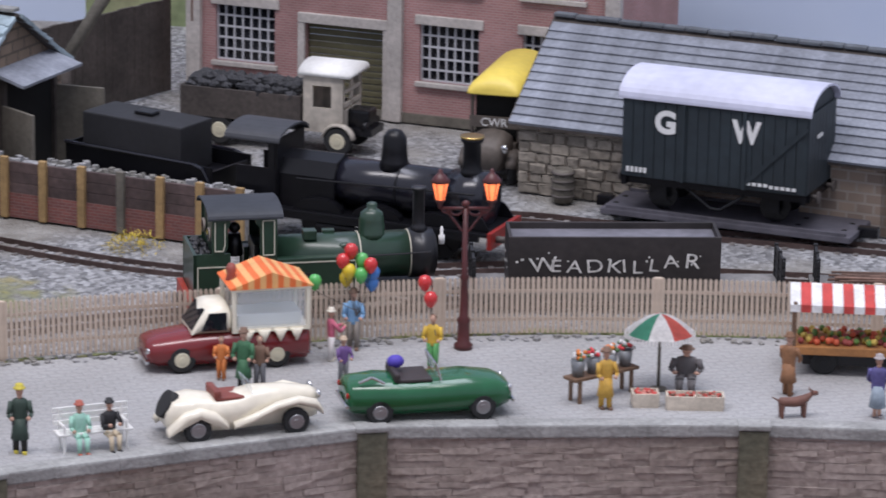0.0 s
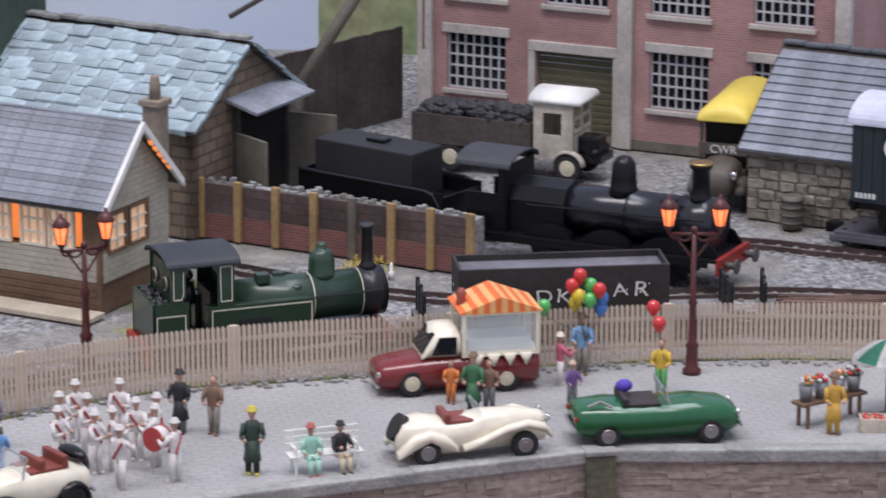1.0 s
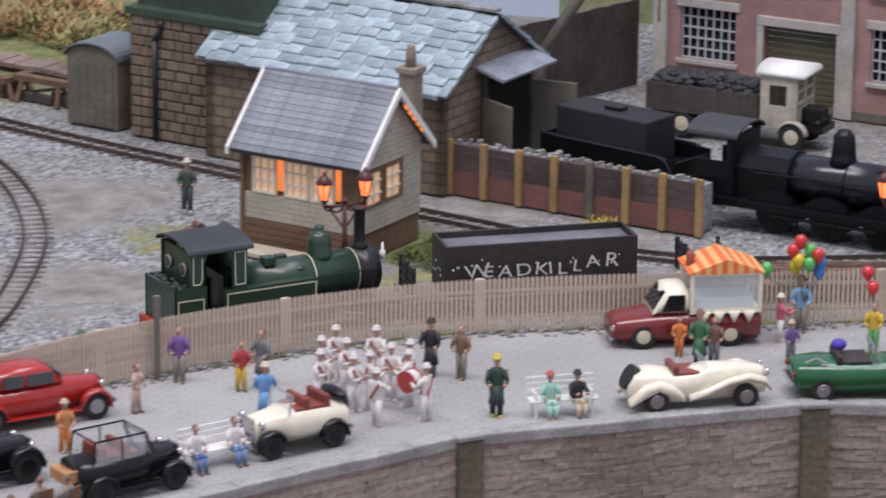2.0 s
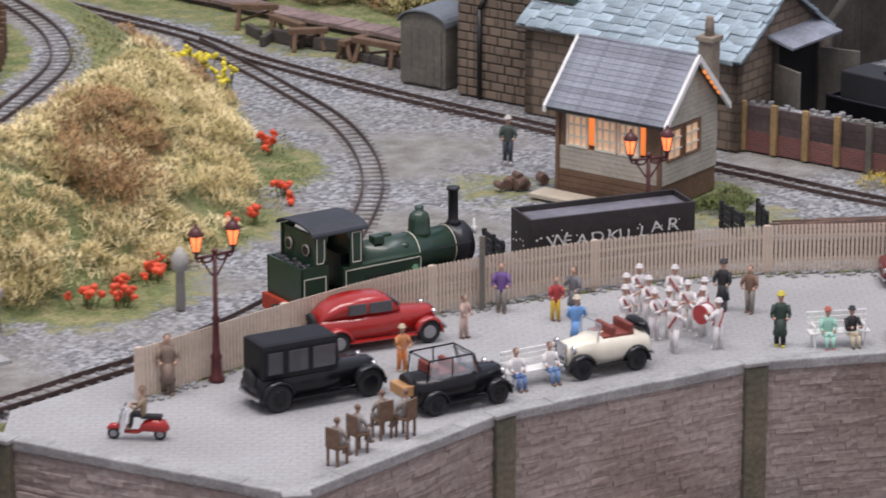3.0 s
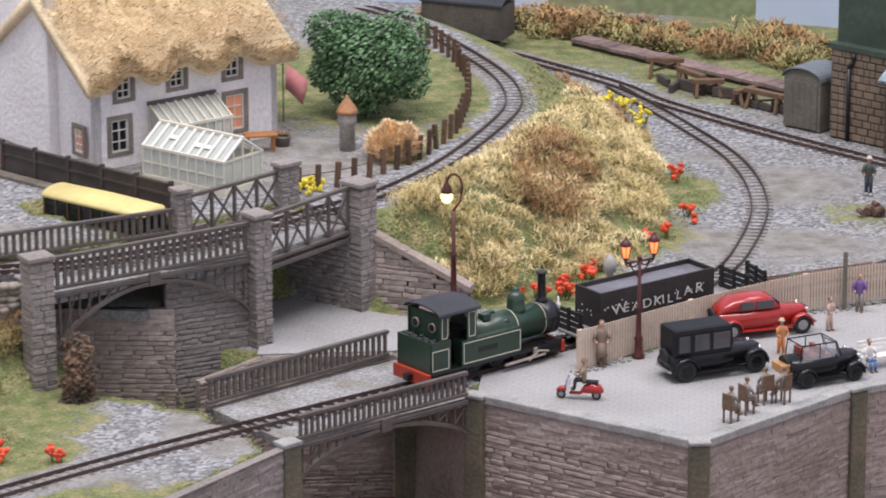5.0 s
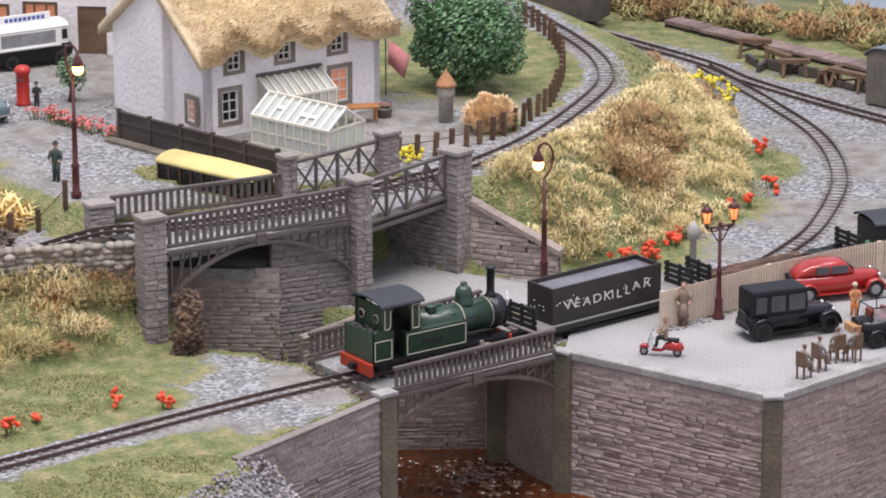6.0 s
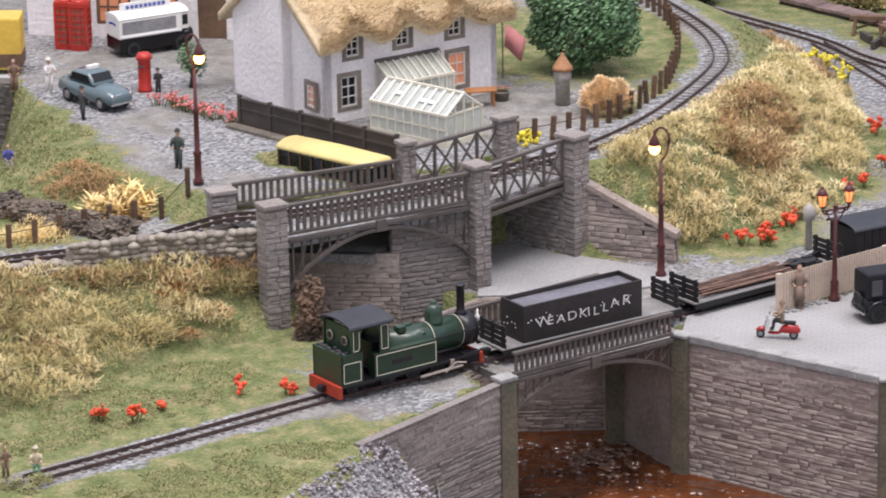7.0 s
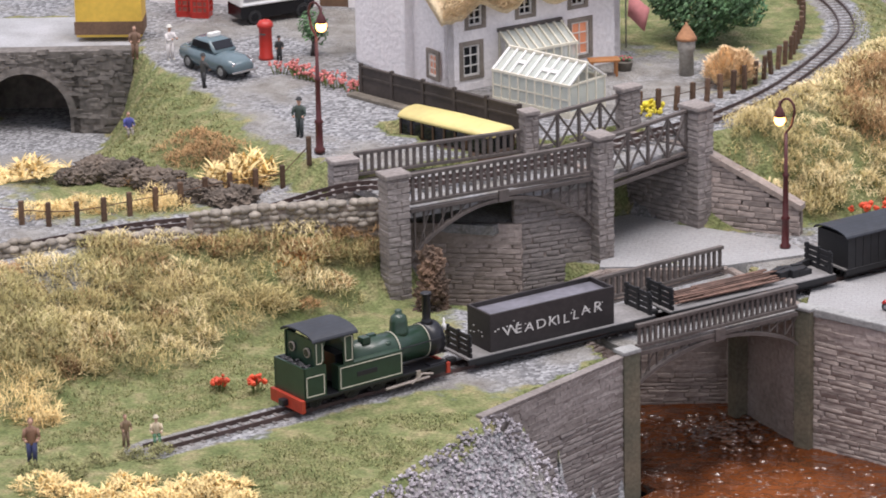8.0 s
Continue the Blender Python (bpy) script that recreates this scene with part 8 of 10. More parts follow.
turn(bm, 0, 0, [(4.4, 0), (4.4, 2), (3.9, 2.6), (3.9, 19), (4.8, 20), (4.8, 21.4), (3.4, 23.4), (0.5, 24.2)], 18)
part("body", bm, M_TELRED, pil)
bm = bm_new()
box(bm, 0, -3.9, 15.5, 3.6, 0.8, 1.0)
part("slot", bm, M_IRON, pil)

# ---- garden: trees, shrubs, posts, ornaments ----


def leaf_crown(name, label, x, y, z, rx, ry, rz, n, material, trunk_h, size=2.0, cat="tree", parts_trunk=True):
    t = thing(name, at(x, y, z), label, cat)
    if parts_trunk:
        bm = bm_new()
        cyl(bm, (0, 0, -1), (0.6, 0, trunk_h), 2.4, 1.4, seg=9)
        for k in range(7):
            a = k * 0.9
            cyl(bm, (0.6, 0, trunk_h * 0.75), (rx * 0.6 * math.cos(a), ry * 0.6 * math.sin(a), trunk_h + rz * random.uniform(0.3, 1.1)), 0.9, 0.3, seg=6)
        part("trunk", bm, M_DARKWOOD, t)
    vs, fs = [], []
    rng = random.Random(len(label))
    lumps = [(0, 0, 0, 0.8)] * 6
    for _ in range(26):
        d = Vector((rng.gauss(0, 1), rng.gauss(0, 1), rng.gauss(0, 0.8))).normalized() * rng.uniform(0.5, 0.86)
        lumps.append((d.x, d.y, d.z, rng.uniform(0.26, 0.42)))
    for k in range(n):
        lx, ly, lz, lr = random.choice(lumps)
        v = Vector((random.gauss(0, 1), random.gauss(0, 1), random.gauss(0, 1))).normalized() * lr * random.uniform(0.75, 1.05)
        c = Vector(((lx + v.x) * rx, (ly + v.y) * ry, trunk_h + rz * 0.8 + (lz + v.z) * rz))
        nrm = (v + Vector((random.uniform(-0.6, 0.6), random.uniform(-0.6, 0.6), random.uniform(-0.2, 0.8)))).normalized()
        a = nrm.orthogonal().normalized() * size * random.uniform(0.6, 1.2)
        b = nrm.cross(a).normalized() * size * 0.55
        i = len(vs)
        for q in (c - a * 0.6, c + b * 0.6, c + a * 0.7, c - b * 0.6):
            vs.append((q.x * MM, q.y * MM, max(0.3, q.z) * MM))
        fs.append((i, i + 1, i + 2, i + 3))
    data = bpy.data.meshes.new("crown")
    data.from_pydata(vs, [], fs)
    data.materials.append(material)
    o = new("crown", data)
    o.parent = t
    o["kind"] = "stuff"
    return t


M_LEAF = mat("tree_leaf", (0.125, 0.24, 0.105), 0.55, 0.2, 60, 400, 0, island=0.5)
M_STRAWBUSH = mat("straw_bush", (0.88, 0.66, 0.40), 0.9, 0.1, 60, 400, 0, island=0.25)
leaf_crown("broadleaf_tree", "dense green broadleaf tree behind the garden", -548, 1630, UP, 37, 33, 33, 17000, M_LEAF, 4, 2.5)
leaf_crown("shrub", "dark green shrub at the cottage corner", -756, 1530, UP, 9, 9, 12, 700, M_LEAF, 8, 1.8, "shrub")
rows = []
for k in range(4200):
    a, e = random.uniform(0, 6.28), random.uniform(-0.1, 1.5)
    d = (math.cos(a) * math.cos(e), math.sin(a) * math.cos(e), math.sin(e))
    q = 1 + 0.35 * noise.noise((d[0] * 2.2, d[1] * 2.2, d[2] * 2.2))
    rows.append((d[0] * 13 * q, d[1] * 13 * q, 4 + d[2] * 12 * q, d[0] * 0.5 + random.uniform(-0.45, 0.45), d[1] * 0.5 + random.uniform(-0.45, 0.45), random.uniform(2.5, 5.5), 0.7))
o = blades("straw_shrub", rows, M_STRAWBUSH, None, at(-506, 1549, UP))
bm = bm_new()
ball(bm, 0, 0, 5, 11, 1, 1, 0.85, 16)
part("shrub_core", bm, M_STRAWBUSH, o)["kind"] = "stuff"
tagged(o, "rounded straw-coloured shrub beside the upper track", "shrub")
pst = None
FP = [(-540, 1462), (-531, 1472), (-511, 1496), (-493, 1544), (-489, 1590), (-491, 1622), (-509, 1698), (-539, 1762), (-577, 1811)]
track_fence = thing("post_fence", Matrix.Identity(4), "row of rough brown posts lining the upper track", "fence")
M_ROUGHPOST = mat("rough_brown_post", (0.13, 0.075, 0.045), 0.85, 0.2, 80, 500, 0.3, rand=0.3)
bm = bm_new()
box(bm, 0, 0, -2, 2.6, 2.4, 16, bev=0.4)
for k, (x, y, a, z) in enumerate(curve_through(FP, 11.5)):
    m = at(x, y, UP - 1, a + random.uniform(-12, 12), random.uniform(-4, 4), random.uniform(-4, 4))
    if pst is None:
        pst = part("post", bm, M_ROUGHPOST, track_fence, m=m)
    else:
        again(pst, m, track_fence)
wire_pts = [(x, y, UP + 8) for x, y, a, z in curve_through(FP, 11.5)]
bm = bm_new()
tube(bm, wire_pts, 0.3, 4)
part("wire", bm, M_ROUGHPOST, track_fence)["kind"] = "stuff"
low_fence = thing("post_fence", Matrix.Identity(4), "low wire fence of brown posts behind the stone wall", "fence")
LF = [(-800, 1222), (-761, 1228), (-738, 1254), (-727, 1268), (-697, 1310), (-668, 1336)]
lp = curve_through(LF, 15)
for x, y, a, z in lp:
    again(pst, at(x, y, land(x, y) - 1, a), low_fence)
bm = bm_new()
tube(bm, [(x, y, land(x, y) + 8) for x, y, a, z in lp], 0.3, 4)
part("wire", bm, M_ROUGHPOST, low_fence)["kind"] = "stuff"
dc = thing("dovecote", at(-535, 1558, UP - 1), "stone dovecote with a tiled cone roof", "dovecote")
bm = bm_new()
turn(bm, 0, 0, [(4.4, 0), (4.2, 14), (5.2, 15), (5.2, 20), (4.6, 21)], 12)
part("stone_body", bm, mat("pale_dovecote_stone", (0.42, 0.40, 0.36), 0.85, 0.2, 60, 500, 0.5), dc)
bm = bm_new()
turn(bm, 0, 0, [(6.4, 21), (5.4, 23), (2.2, 28), (0.8, 30), (0.6, 31)], 14)
part("cone_roof", bm, mat("terracotta_roof", (0.40, 0.20, 0.10), 0.8, 0.15, 60, 500, 0.3), dc, "terracotta cone roof")
tb = thing("garden_table", at(-579, 1541, UP - 1, 30), "orange-brown wooden garden table", "table")
bm = bm_new()
box(bm, 0, 0, 9, 18, 9, 1.2, bev=0.3)
part("tabletop", bm, mat("orange_wood", (0.42, 0.18, 0.06), 0.6, 0.15, 60, 500, 0.1), tb)
for x in (-7, 7):
    for y in (-3, 3):
        bm = bm_new()
        box(bm, x, y, 0, 1.2, 1.2, 9)
        part("leg", bm, bpy.data.materials["orange_wood"], tb)
pl = thing("flower_tub", at(-572, 1556, UP - 1), "round planter of pink flowers on the patio", "planter")
bm = bm_new()
turn(bm, 0, 0, [(4, 0), (5, 5), (5.2, 5.6), (4.4, 5.6)], 14)
part("tub", bm, M_GREYWOOD, pl)
bm = bm_new()
for k in range(40):
    ball(bm, random.gauss(0, 2.2), random.gauss(0, 2.2), 6.4 + random.random() * 1.5, 0.8, seg=5, mi=k % 2)
part("flower_head", bm, (mat("pink_petal", (0.55, 0.14, 0.16), 0.7, 0.1, 60, 300, 0), M_LEAF), pl)["kind"] = "stuff"
fl = thing("flag", at(-588, 1603, UP - 1, 20), "pink flag drooping from a short pole", "flag")
bm = bm_new()
cyl(bm, (0, 0, 0), (0, 0, 34), 0.5, seg=6)
part("pole", bm, M_IRON, fl)
bm = bm_new()
secs = [[(2 + 12 * u, math.sin(u * 5) * 1.5, 33 - 9 * u), (2 + 12 * u, math.sin(u * 5) * 1.5 + 0.4, 33 - 9 * u), (1 + 10 * u, math.sin(u * 5 + 0.6) * 1.8 + 0.4, 19 - 9 * u), (1 + 10 * u, math.sin(u * 5 + 0.6) * 1.8, 19 - 9 * u)] for u in np.linspace(0, 1, 9)]
loft(bm, secs)
part("cloth", bm, mat("faded_pink_cloth", (0.62, 0.25, 0.25), 0.8, 0.08, 60, 300, 0), fl, "faded pink cloth")

# ---- dry grass, hay and flowers on the banks ----
M_STRAW = mat("dry_straw", (0.82, 0.69, 0.40), 0.95, 0.1, 40, 400, 0, second=(0.68, 0.56, 0.29), island=0.3)
M_BRACKEN = mat("brown_bracken", (0.45, 0.28, 0.13), 0.95, 0.15, 40, 400, 0, island=0.45)
M_OLIVE = mat("olive_growth", (0.42, 0.37, 0.16), 0.95, 0.15, 40, 400, 0, island=0.4)
M_KHAKI = mat("khaki_growth", (0.55, 0.465, 0.22), 0.95, 0.15, 40, 400, 0, second=(0.44, 0.35, 0.15), island=0.35)
M_GOLD = mat("golden_straw", (0.88, 0.68, 0.32), 0.9, 0.1, 40, 400, 0, island=0.3)
M_TURF = mat("moss_green_turf", (0.28, 0.295, 0.125), 0.95, 0.15, 24, 400, 0, second=(0.235, 0.22, 0.10), island=0.35)
M_GREENTUFT = mat("green_tuft", (0.13, 0.16, 0.05), 0.95, 0.15, 40, 400, 0, island=0.4)


def tufts(label, poly, count, material, ln, w=0.55, per=20, name="hay", lift=0.0, size=1.0, skip=None):
    """Teased clumps of bent fibre: each clump is a ragged dome, with gaps down to the turf between them."""
    xs0, ys0 = [p[0] for p in poly], [p[1] for p in poly]
    rows = []
    made = 0
    while made < max(3, count // 9):
        x, y = random.uniform(min(xs0), max(xs0)), random.uniform(min(ys0), max(ys0))
        if not inside(np.array([x]), np.array([y]), poly)[0]:
            continue
        made += 1
        if skip and inside(np.array([x]), np.array([y]), skip)[0] and random.random() < 0.85:
            continue
        big = 0.55 + 0.9 * abs(noise.noise((x * 0.03, y * 0.03, 2)) + 0.35)
        r = ln * size * big * random.uniform(0.75, 1.3)
        z = land(x, y) + lift * random.random()
        squash = random.uniform(0.5, 0.8)
        for k in range(int(per * 12 * (0.5 + 0.5 * big))):
            a, e = random.uniform(0, 6.283), math.asin(random.uniform(-0.15, 1))
            d = (math.cos(a) * math.cos(e), math.sin(a) * math.cos(e), math.sin(e))
            q = r * (0.78 + 0.30 * random.random() + 0.3 * noise.noise((d[0] * 1.8 + x, d[1] * 1.8 + y, d[2] * 1.8)))
            b = random.uniform(0, 6.283)
            lx, ly = 0.35 * d[0] + 0.75 * math.cos(b), 0.35 * d[1] + 0.75 * math.sin(b)
            fit = min(1.0, 0.97 / (math.hypot(lx, ly) or 1))
            rows.append((x + d[0] * q, y + d[1] * q, z - 0.5 + max(0, d[2]) * q * squash, lx * fit, ly * fit, ln * 0.5 * random.uniform(0.4, 1.2), w * 0.78))
    return tagged(blades(name, rows, material), label, "dry grass", kind="stuff")


def turf(label, poly, count, ln=2.4):
    """Short moss-green fibres standing over the ground."""
    xs0, ys0 = [p[0] for p in poly], [p[1] for p in poly]
    px = np.array([random.uniform(min(xs0), max(xs0)) for _ in range(count)])
    py = np.array([random.uniform(min(ys0), max(ys0)) for _ in range(count)])
    keep = inside(px, py, poly)
    rows = []
    for x, y in zip(px[keep].tolist(), py[keep].tolist()):
        if noise.noise((x * 0.05, y * 0.05, 7)) > -0.25:
            rows.append((x, y, land(x, y) - 0.4, random.uniform(-0.6, 0.6), random.uniform(-0.6, 0.6), ln * random.uniform(0.5, 1.2), 0.55))
    return tagged(blades("turf", rows, M_TURF), label, "grass", kind="stuff")


RIGHT_BANK = [(-478, 1448), (-440, 1452), (-408, 1498), (-380, 1545), (-378, 1600), (-398, 1700), (-430, 1785), (-455, 1745), (-450, 1640), (-462, 1530)]
BROWN_PATCH = [(-450, 1562), (-432, 1532), (-413, 1546), (-404, 1592), (-420, 1634), (-444, 1628)]
tufts("pale dry straw covering the railway bank", RIGHT_BANK, 1350, M_STRAW, 10, skip=BROWN_PATCH)
tufts("khaki undergrowth over the bank", RIGHT_BANK, 1350, M_KHAKI, 10, skip=BROWN_PATCH)
tufts("olive undergrowth low on the bank", RIGHT_BANK, 300, M_OLIVE, 7)
tufts("brown bracken patch on the bank", BROWN_PATCH, 520, M_BRACKEN, 10, lift=2)
tufts("brown bracken along the bank top", [(-470, 1850), (-430, 1790), (-445, 1740), (-470, 1790), (-500, 1850)], 260, M_BRACKEN, 8)
LEFT_BANK = [(-606, 1282), (-612, 1240), (-634, 1200), (-655, 1125), (-690, 1085), (-760, 1080), (-800, 1120), (-770, 1160), (-735, 1203), (-690, 1226), (-655, 1255)]
tufts("straw and dry stems over the stream-side bank", LEFT_BANK, 420, M_STRAW, 12)
tufts("khaki stems over the stream-side bank", LEFT_BANK, 760, M_KHAKI, 12)
tufts("olive undergrowth on the stream-side bank", LEFT_BANK, 800, M_OLIVE, 11)
tufts("brown stems scattered on the stream-side bank", LEFT_BANK, 330, M_BRACKEN, 10)
tufts("brown bracken under the dry stone wall", [(-606, 1284), (-612, 1262), (-650, 1240), (-690, 1215), (-692, 1226), (-655, 1256)], 220, M_BRACKEN, 8)
tufts("golden straw on the near bank", [(-645, 962), (-600, 958), (-545, 985), (-550, 1006), (-592, 996), (-640, 982)], 330, M_GOLD, 8, w=1.1)
tufts("golden straw filling the dell below the tunnel", [(-820, 1330), (-800, 1290), (-860, 1270), (-930, 1320), (-920, 1380), (-850, 1395)], 330, M_GOLD, 20, w=2.2, lift=6, size=0.75)
tufts("golden plume grass on the road bank", [(-725, 1320), (-700, 1318), (-695, 1340), (-722, 1345)], 60, M_GOLD, 20, w=2.2, per=8, lift=2, size=0.7)
tufts("brown bracken on the road bank", [(-765, 1345), (-722, 1335), (-725, 1372), (-765, 1380)], 130, M_BRACKEN, 8)
tufts("straw beside the low fence", [(-790, 1232), (-720, 1275), (-728, 1290), (-800, 1250)], 190, M_GOLD, 8)
tufts("straw hanging over the near corner", [(-745, 1150), (-700, 1100), (-700, 1050), (-760, 1040), (-800, 1100)], 420, M_OLIVE, 13)
tufts("golden sprays over the near corner", [(-700, 1100), (-668, 1040), (-690, 1030), (-745, 1110)], 130, M_GOLD, 12)
tufts("green turf burying the end of the rails", [(-612, 1036), (-600, 1020), (-640, 965), (-668, 985)], 260, M_TURF, 5, w=0.7, per=9)
turf("short green turf by the track", [(-680, 1000), (-690, 1085), (-655, 1125), (-634, 1200), (-590, 1215), (-558, 1190), (-592, 1122), (-628, 1058), (-650, 1010)], 22000)
turf("short green turf on the near verge", [(-600, 1005), (-575, 1045), (-530, 1110), (-492, 1125), (-492, 1080), (-505, 1000), (-540, 960), (-610, 960)], 20000)
turf("green turf at the foot of the bank", [(-440, 1445), (-405, 1490), (-365, 1560), (-358, 1680), (-395, 1760), (-385, 1690), (-372, 1590), (-395, 1520)], 9000)
turf("green turf on the road bank", [(-800, 1330), (-700, 1325), (-735, 1375), (-775, 1430), (-840, 1470), (-842, 1390)], 16000)
turf("green turf along the upper track", [(-462, 1500), (-446, 1640), (-470, 1760), (-505, 1810), (-480, 1700), (-458, 1620)], 9000)
tufts("rusty autumn bushes along the backscene", [(-640, 2040), (-350, 1990), (-345, 2045), (-640, 2075)], 300, M_BRACKEN, 13, w=1.4, lift=6)
tufts("pale bushes along the backscene", [(-620, 2032), (-360, 1985), (-360, 2045), (-640, 2060)], 300, M_OLIVE, 12, w=1.4, lift=4)
tufts("green weeds beside the signal box", [(-190, 1650), (-160, 1655), (-150, 1690), (-175, 1690)], 90, M_GREENTUFT, 6)
tufts("orange tuft on the bank", [(-645, 1238), (-630, 1236), (-630, 1246), (-645, 1248)], 20, mat("orange_tuft", (0.55, 0.22, 0.05), 0.9, 0.1, 60, 300, 0, island=0.3), 6)
tufts("yellow weeds by the plank wall", [(-118, 1715), (-108, 1712), (-108, 1720), (-118, 1722)], 16, mat("yellow_weed", (0.5, 0.38, 0.06), 0.9, 0.1, 60, 300, 0, island=0.3), 6, per=8)


def flower_clump(name, label, x, y, n, spread, h, petal, r=2.1):
    t = thing(name, at(x, y, land(x, y)), label, "flowers", name + "s")
    bm = bm_new()
    bl = bm_new()
    for k in range(n):
        px, py, pz = random.gauss(0, spread), random.gauss(0, spread), random.uniform(0.4, 1.0) * h
        cyl(bl, (px * 0.6, py * 0.6, -1), (px, py, pz), 0.35, seg=4)
        for j in range(4):
            vs = bmesh.ops.create_icosphere(bm, subdivisions=1, radius=r * random.uniform(0.4, 0.8))["verts"]
            bmesh.ops.translate(bm, vec=(px + random.gauss(0, 0.8), py + random.gauss(0, 0.8), pz + random.gauss(0.4, 0.8)), verts=vs)
    part("blossom", bm, petal, t)["kind"] = "stuff"
    part("stem", bl, M_GREENTUFT, t)["kind"] = "stuff"


M_POPPY = mat("poppy_red", (0.72, 0.085, 0.03), 0.6, 0.1, 60, 300, 0, island=0.3)
M_DAFF = mat("daffodil_yellow", (0.75, 0.62, 0.05), 0.6, 0.1, 60, 300, 0, island=0.25)
for x, y, n, s, h in ((-390, 1711, 7, 2.6, 9), (-393, 1483, 12, 4, 9), (-386, 1517, 9, 3.5, 9), (-375, 1590, 5, 2, 8), (-367, 1601, 5, 2, 8), (-366, 1648, 5, 2, 7), (-360, 1635, 3, 1.5, 5), (-404, 1478, 9, 3.5, 8), (-620, 1113, 9, 3, 8), (-602, 1116, 8, 2, 9), (-569, 1168, 6, 1.8, 8), (-546, 1176, 5, 1.6, 6), (-596, 1137, 3, 1.6, 4)):
    flower_clump("red_flower", "clump of bright red flowers in the grass", x, y, n, s, h, M_POPPY)
for x, y, n, s, h in ((-470, 1860, 9, 4, 9), (-458, 1848, 7, 3, 9), (-437, 1812, 12, 3.6, 14), (-528, 1482, 14, 5, 4), (-536, 1474, 12, 4, 4)):
    flower_clump("yellow_flower", "clump of yellow flowers beside the line", x, y, n, s, h, M_DAFF)
M_PINKF = mat("pink_border_flower", (0.60, 0.20, 0.18), 0.6, 0.1, 60, 300, 0, island=0.4)
for k in range(12):
    flower_clump("border_flower", "pink and red border flowers along the cottage wall", -758 + k * 5.6, 1488 - k * 2.3 + random.uniform(-3, 3), 8, 3, 7, M_PINKF, 1.3)

# rock outcrop on the road bank, in bedded slabs
M_ROCK = mat("dark_rock", (0.17, 0.135, 0.105), 0.9, 0.28, 45, 400, 0.8, second=(0.07, 0.058, 0.048), island=0.2)


def crag(bm, x, y, z, r, flat_, seed, stretch=1.0):
    vs = bmesh.ops.create_icosphere(bm, subdivisions=4, radius=r)["verts"]
    for v in vs:
        n = 1 + 0.22 * noise.noise(v.co * (13 / r) + Vector((seed, seed, 0))) + 0.45 * noise.noise(v.co * (2.2 / r) + Vector((seed, 0, 0))) + 0.32 * noise.noise(v.co * (5.5 / r) + Vector((0, seed, 0)))
        v.co = Vector((v.co.x * n * stretch, v.co.y * n, round(v.co.z * n * flat_ / 1.3) * 1.3 * 0.5 + v.co.z * n * flat_ * 0.5))
    bmesh.ops.translate(bm, vec=(x, y, z), verts=vs)


bm = bm_new()
for k in range(54):
    u = random.random()
    x, y = -804 + 118 * u, 1300 + 12 * math.sin(u * 5) + random.uniform(-11, 12)
    crag(bm, x, y, land(x, y) + random.uniform(0, 6), random.uniform(4, 7.5), 0.7, k * 3.1, 1.15)
tagged(part("rock_outcrop", bm, M_ROCK), "dark broken rock along the bank", "rock", kind="stuff")
bm = bm_new()
for k, (z, r) in enumerate(((-2, 7.5), (3, 7.2), (8, 6.6), (13, 7.0), (18, 6.2), (23, 6.4), (28, 5.6))):
    crag(bm, random.uniform(-2, 2), random.uniform(-2, 2), z, r, 0.95, k * 5.7)
stack = part("rock_stack", bm, mat("rusty_rock", (0.16, 0.10, 0.065), 0.9, 0.3, 60, 400, 0.8, second=(0.045, 0.035, 0.028), island=0.2), None, m=at(-570, 1261, -2))
tagged(stack, "rugged rust-brown rock stack beside the bridge pillar", "rock", kind="stuff")
tufts("brown stems growing over the rocks", [(-800, 1295), (-690, 1305), (-690, 1322), (-800, 1318)], 110, M_BRACKEN, 6)
# stone chippings on the near slope
bm = bm_new()
vs_, fs_ = [], []
for k in range(5600):
    y = random.uniform(930, 1140)
    d = random.uniform(1, 75)
    x = (-485 - (1123 - y) * 0.107) + d
    z = max(-75, -1.15 * d) + random.uniform(-0.5, 1.0)
    r = random.uniform(0.8, 1.5)
    q = Euler((random.random() * 3, random.random() * 3, random.random() * 3)).to_matrix()
    i = len(vs_)
    for c in ((1, 0, 0), (-1, 0, 0), (0, 1, 0), (0, -1, 0), (0, 0, 1), (0, 0, -1)):
        v = q @ Vector(c) * r
        vs_.append(((x + v.x) * MM, (y + v.y) * MM, (z + v.z) * MM))
    for a in (0, 1):
        for b in (2, 3):
            for c in (4, 5):
                fs_.append((i + a, i + b, i + c) if (a + b + c) % 2 else (i + a, i + c, i + b))
bm.free()
data = bpy.data.meshes.new("stone_chippings")
data.from_pydata(vs_, [], fs_)
data.materials.append(mat("lilac_grey_chips", (0.43, 0.40, 0.42), 0.9, 0.2, 60, 500, 0.3, island=0.35))
tagged(new("stone_chippings", data), "lilac-grey stone chippings tipped beside the wall", "gravel", kind="stuff")

# ---- model figures: each one plain mesh ----
_cloth = {}


def cloth(rgb):
    if rgb not in _cloth:
        _cloth[rgb] = mat("figure_paint", rgb, 0.65, 0.1, 150, 900, 0.05)
    return _cloth[rgb]


SKIN = (0.55, 0.33, 0.24)
WHITE, RED, NAVY, BLACK, GREY, BROWN = (0.72, 0.68, 0.66), (0.40, 0.05, 0.05), (0.05, 0.06, 0.14), (0.02, 0.02, 0.022), (0.16, 0.16, 0.17), (0.20, 0.12, 0.08)
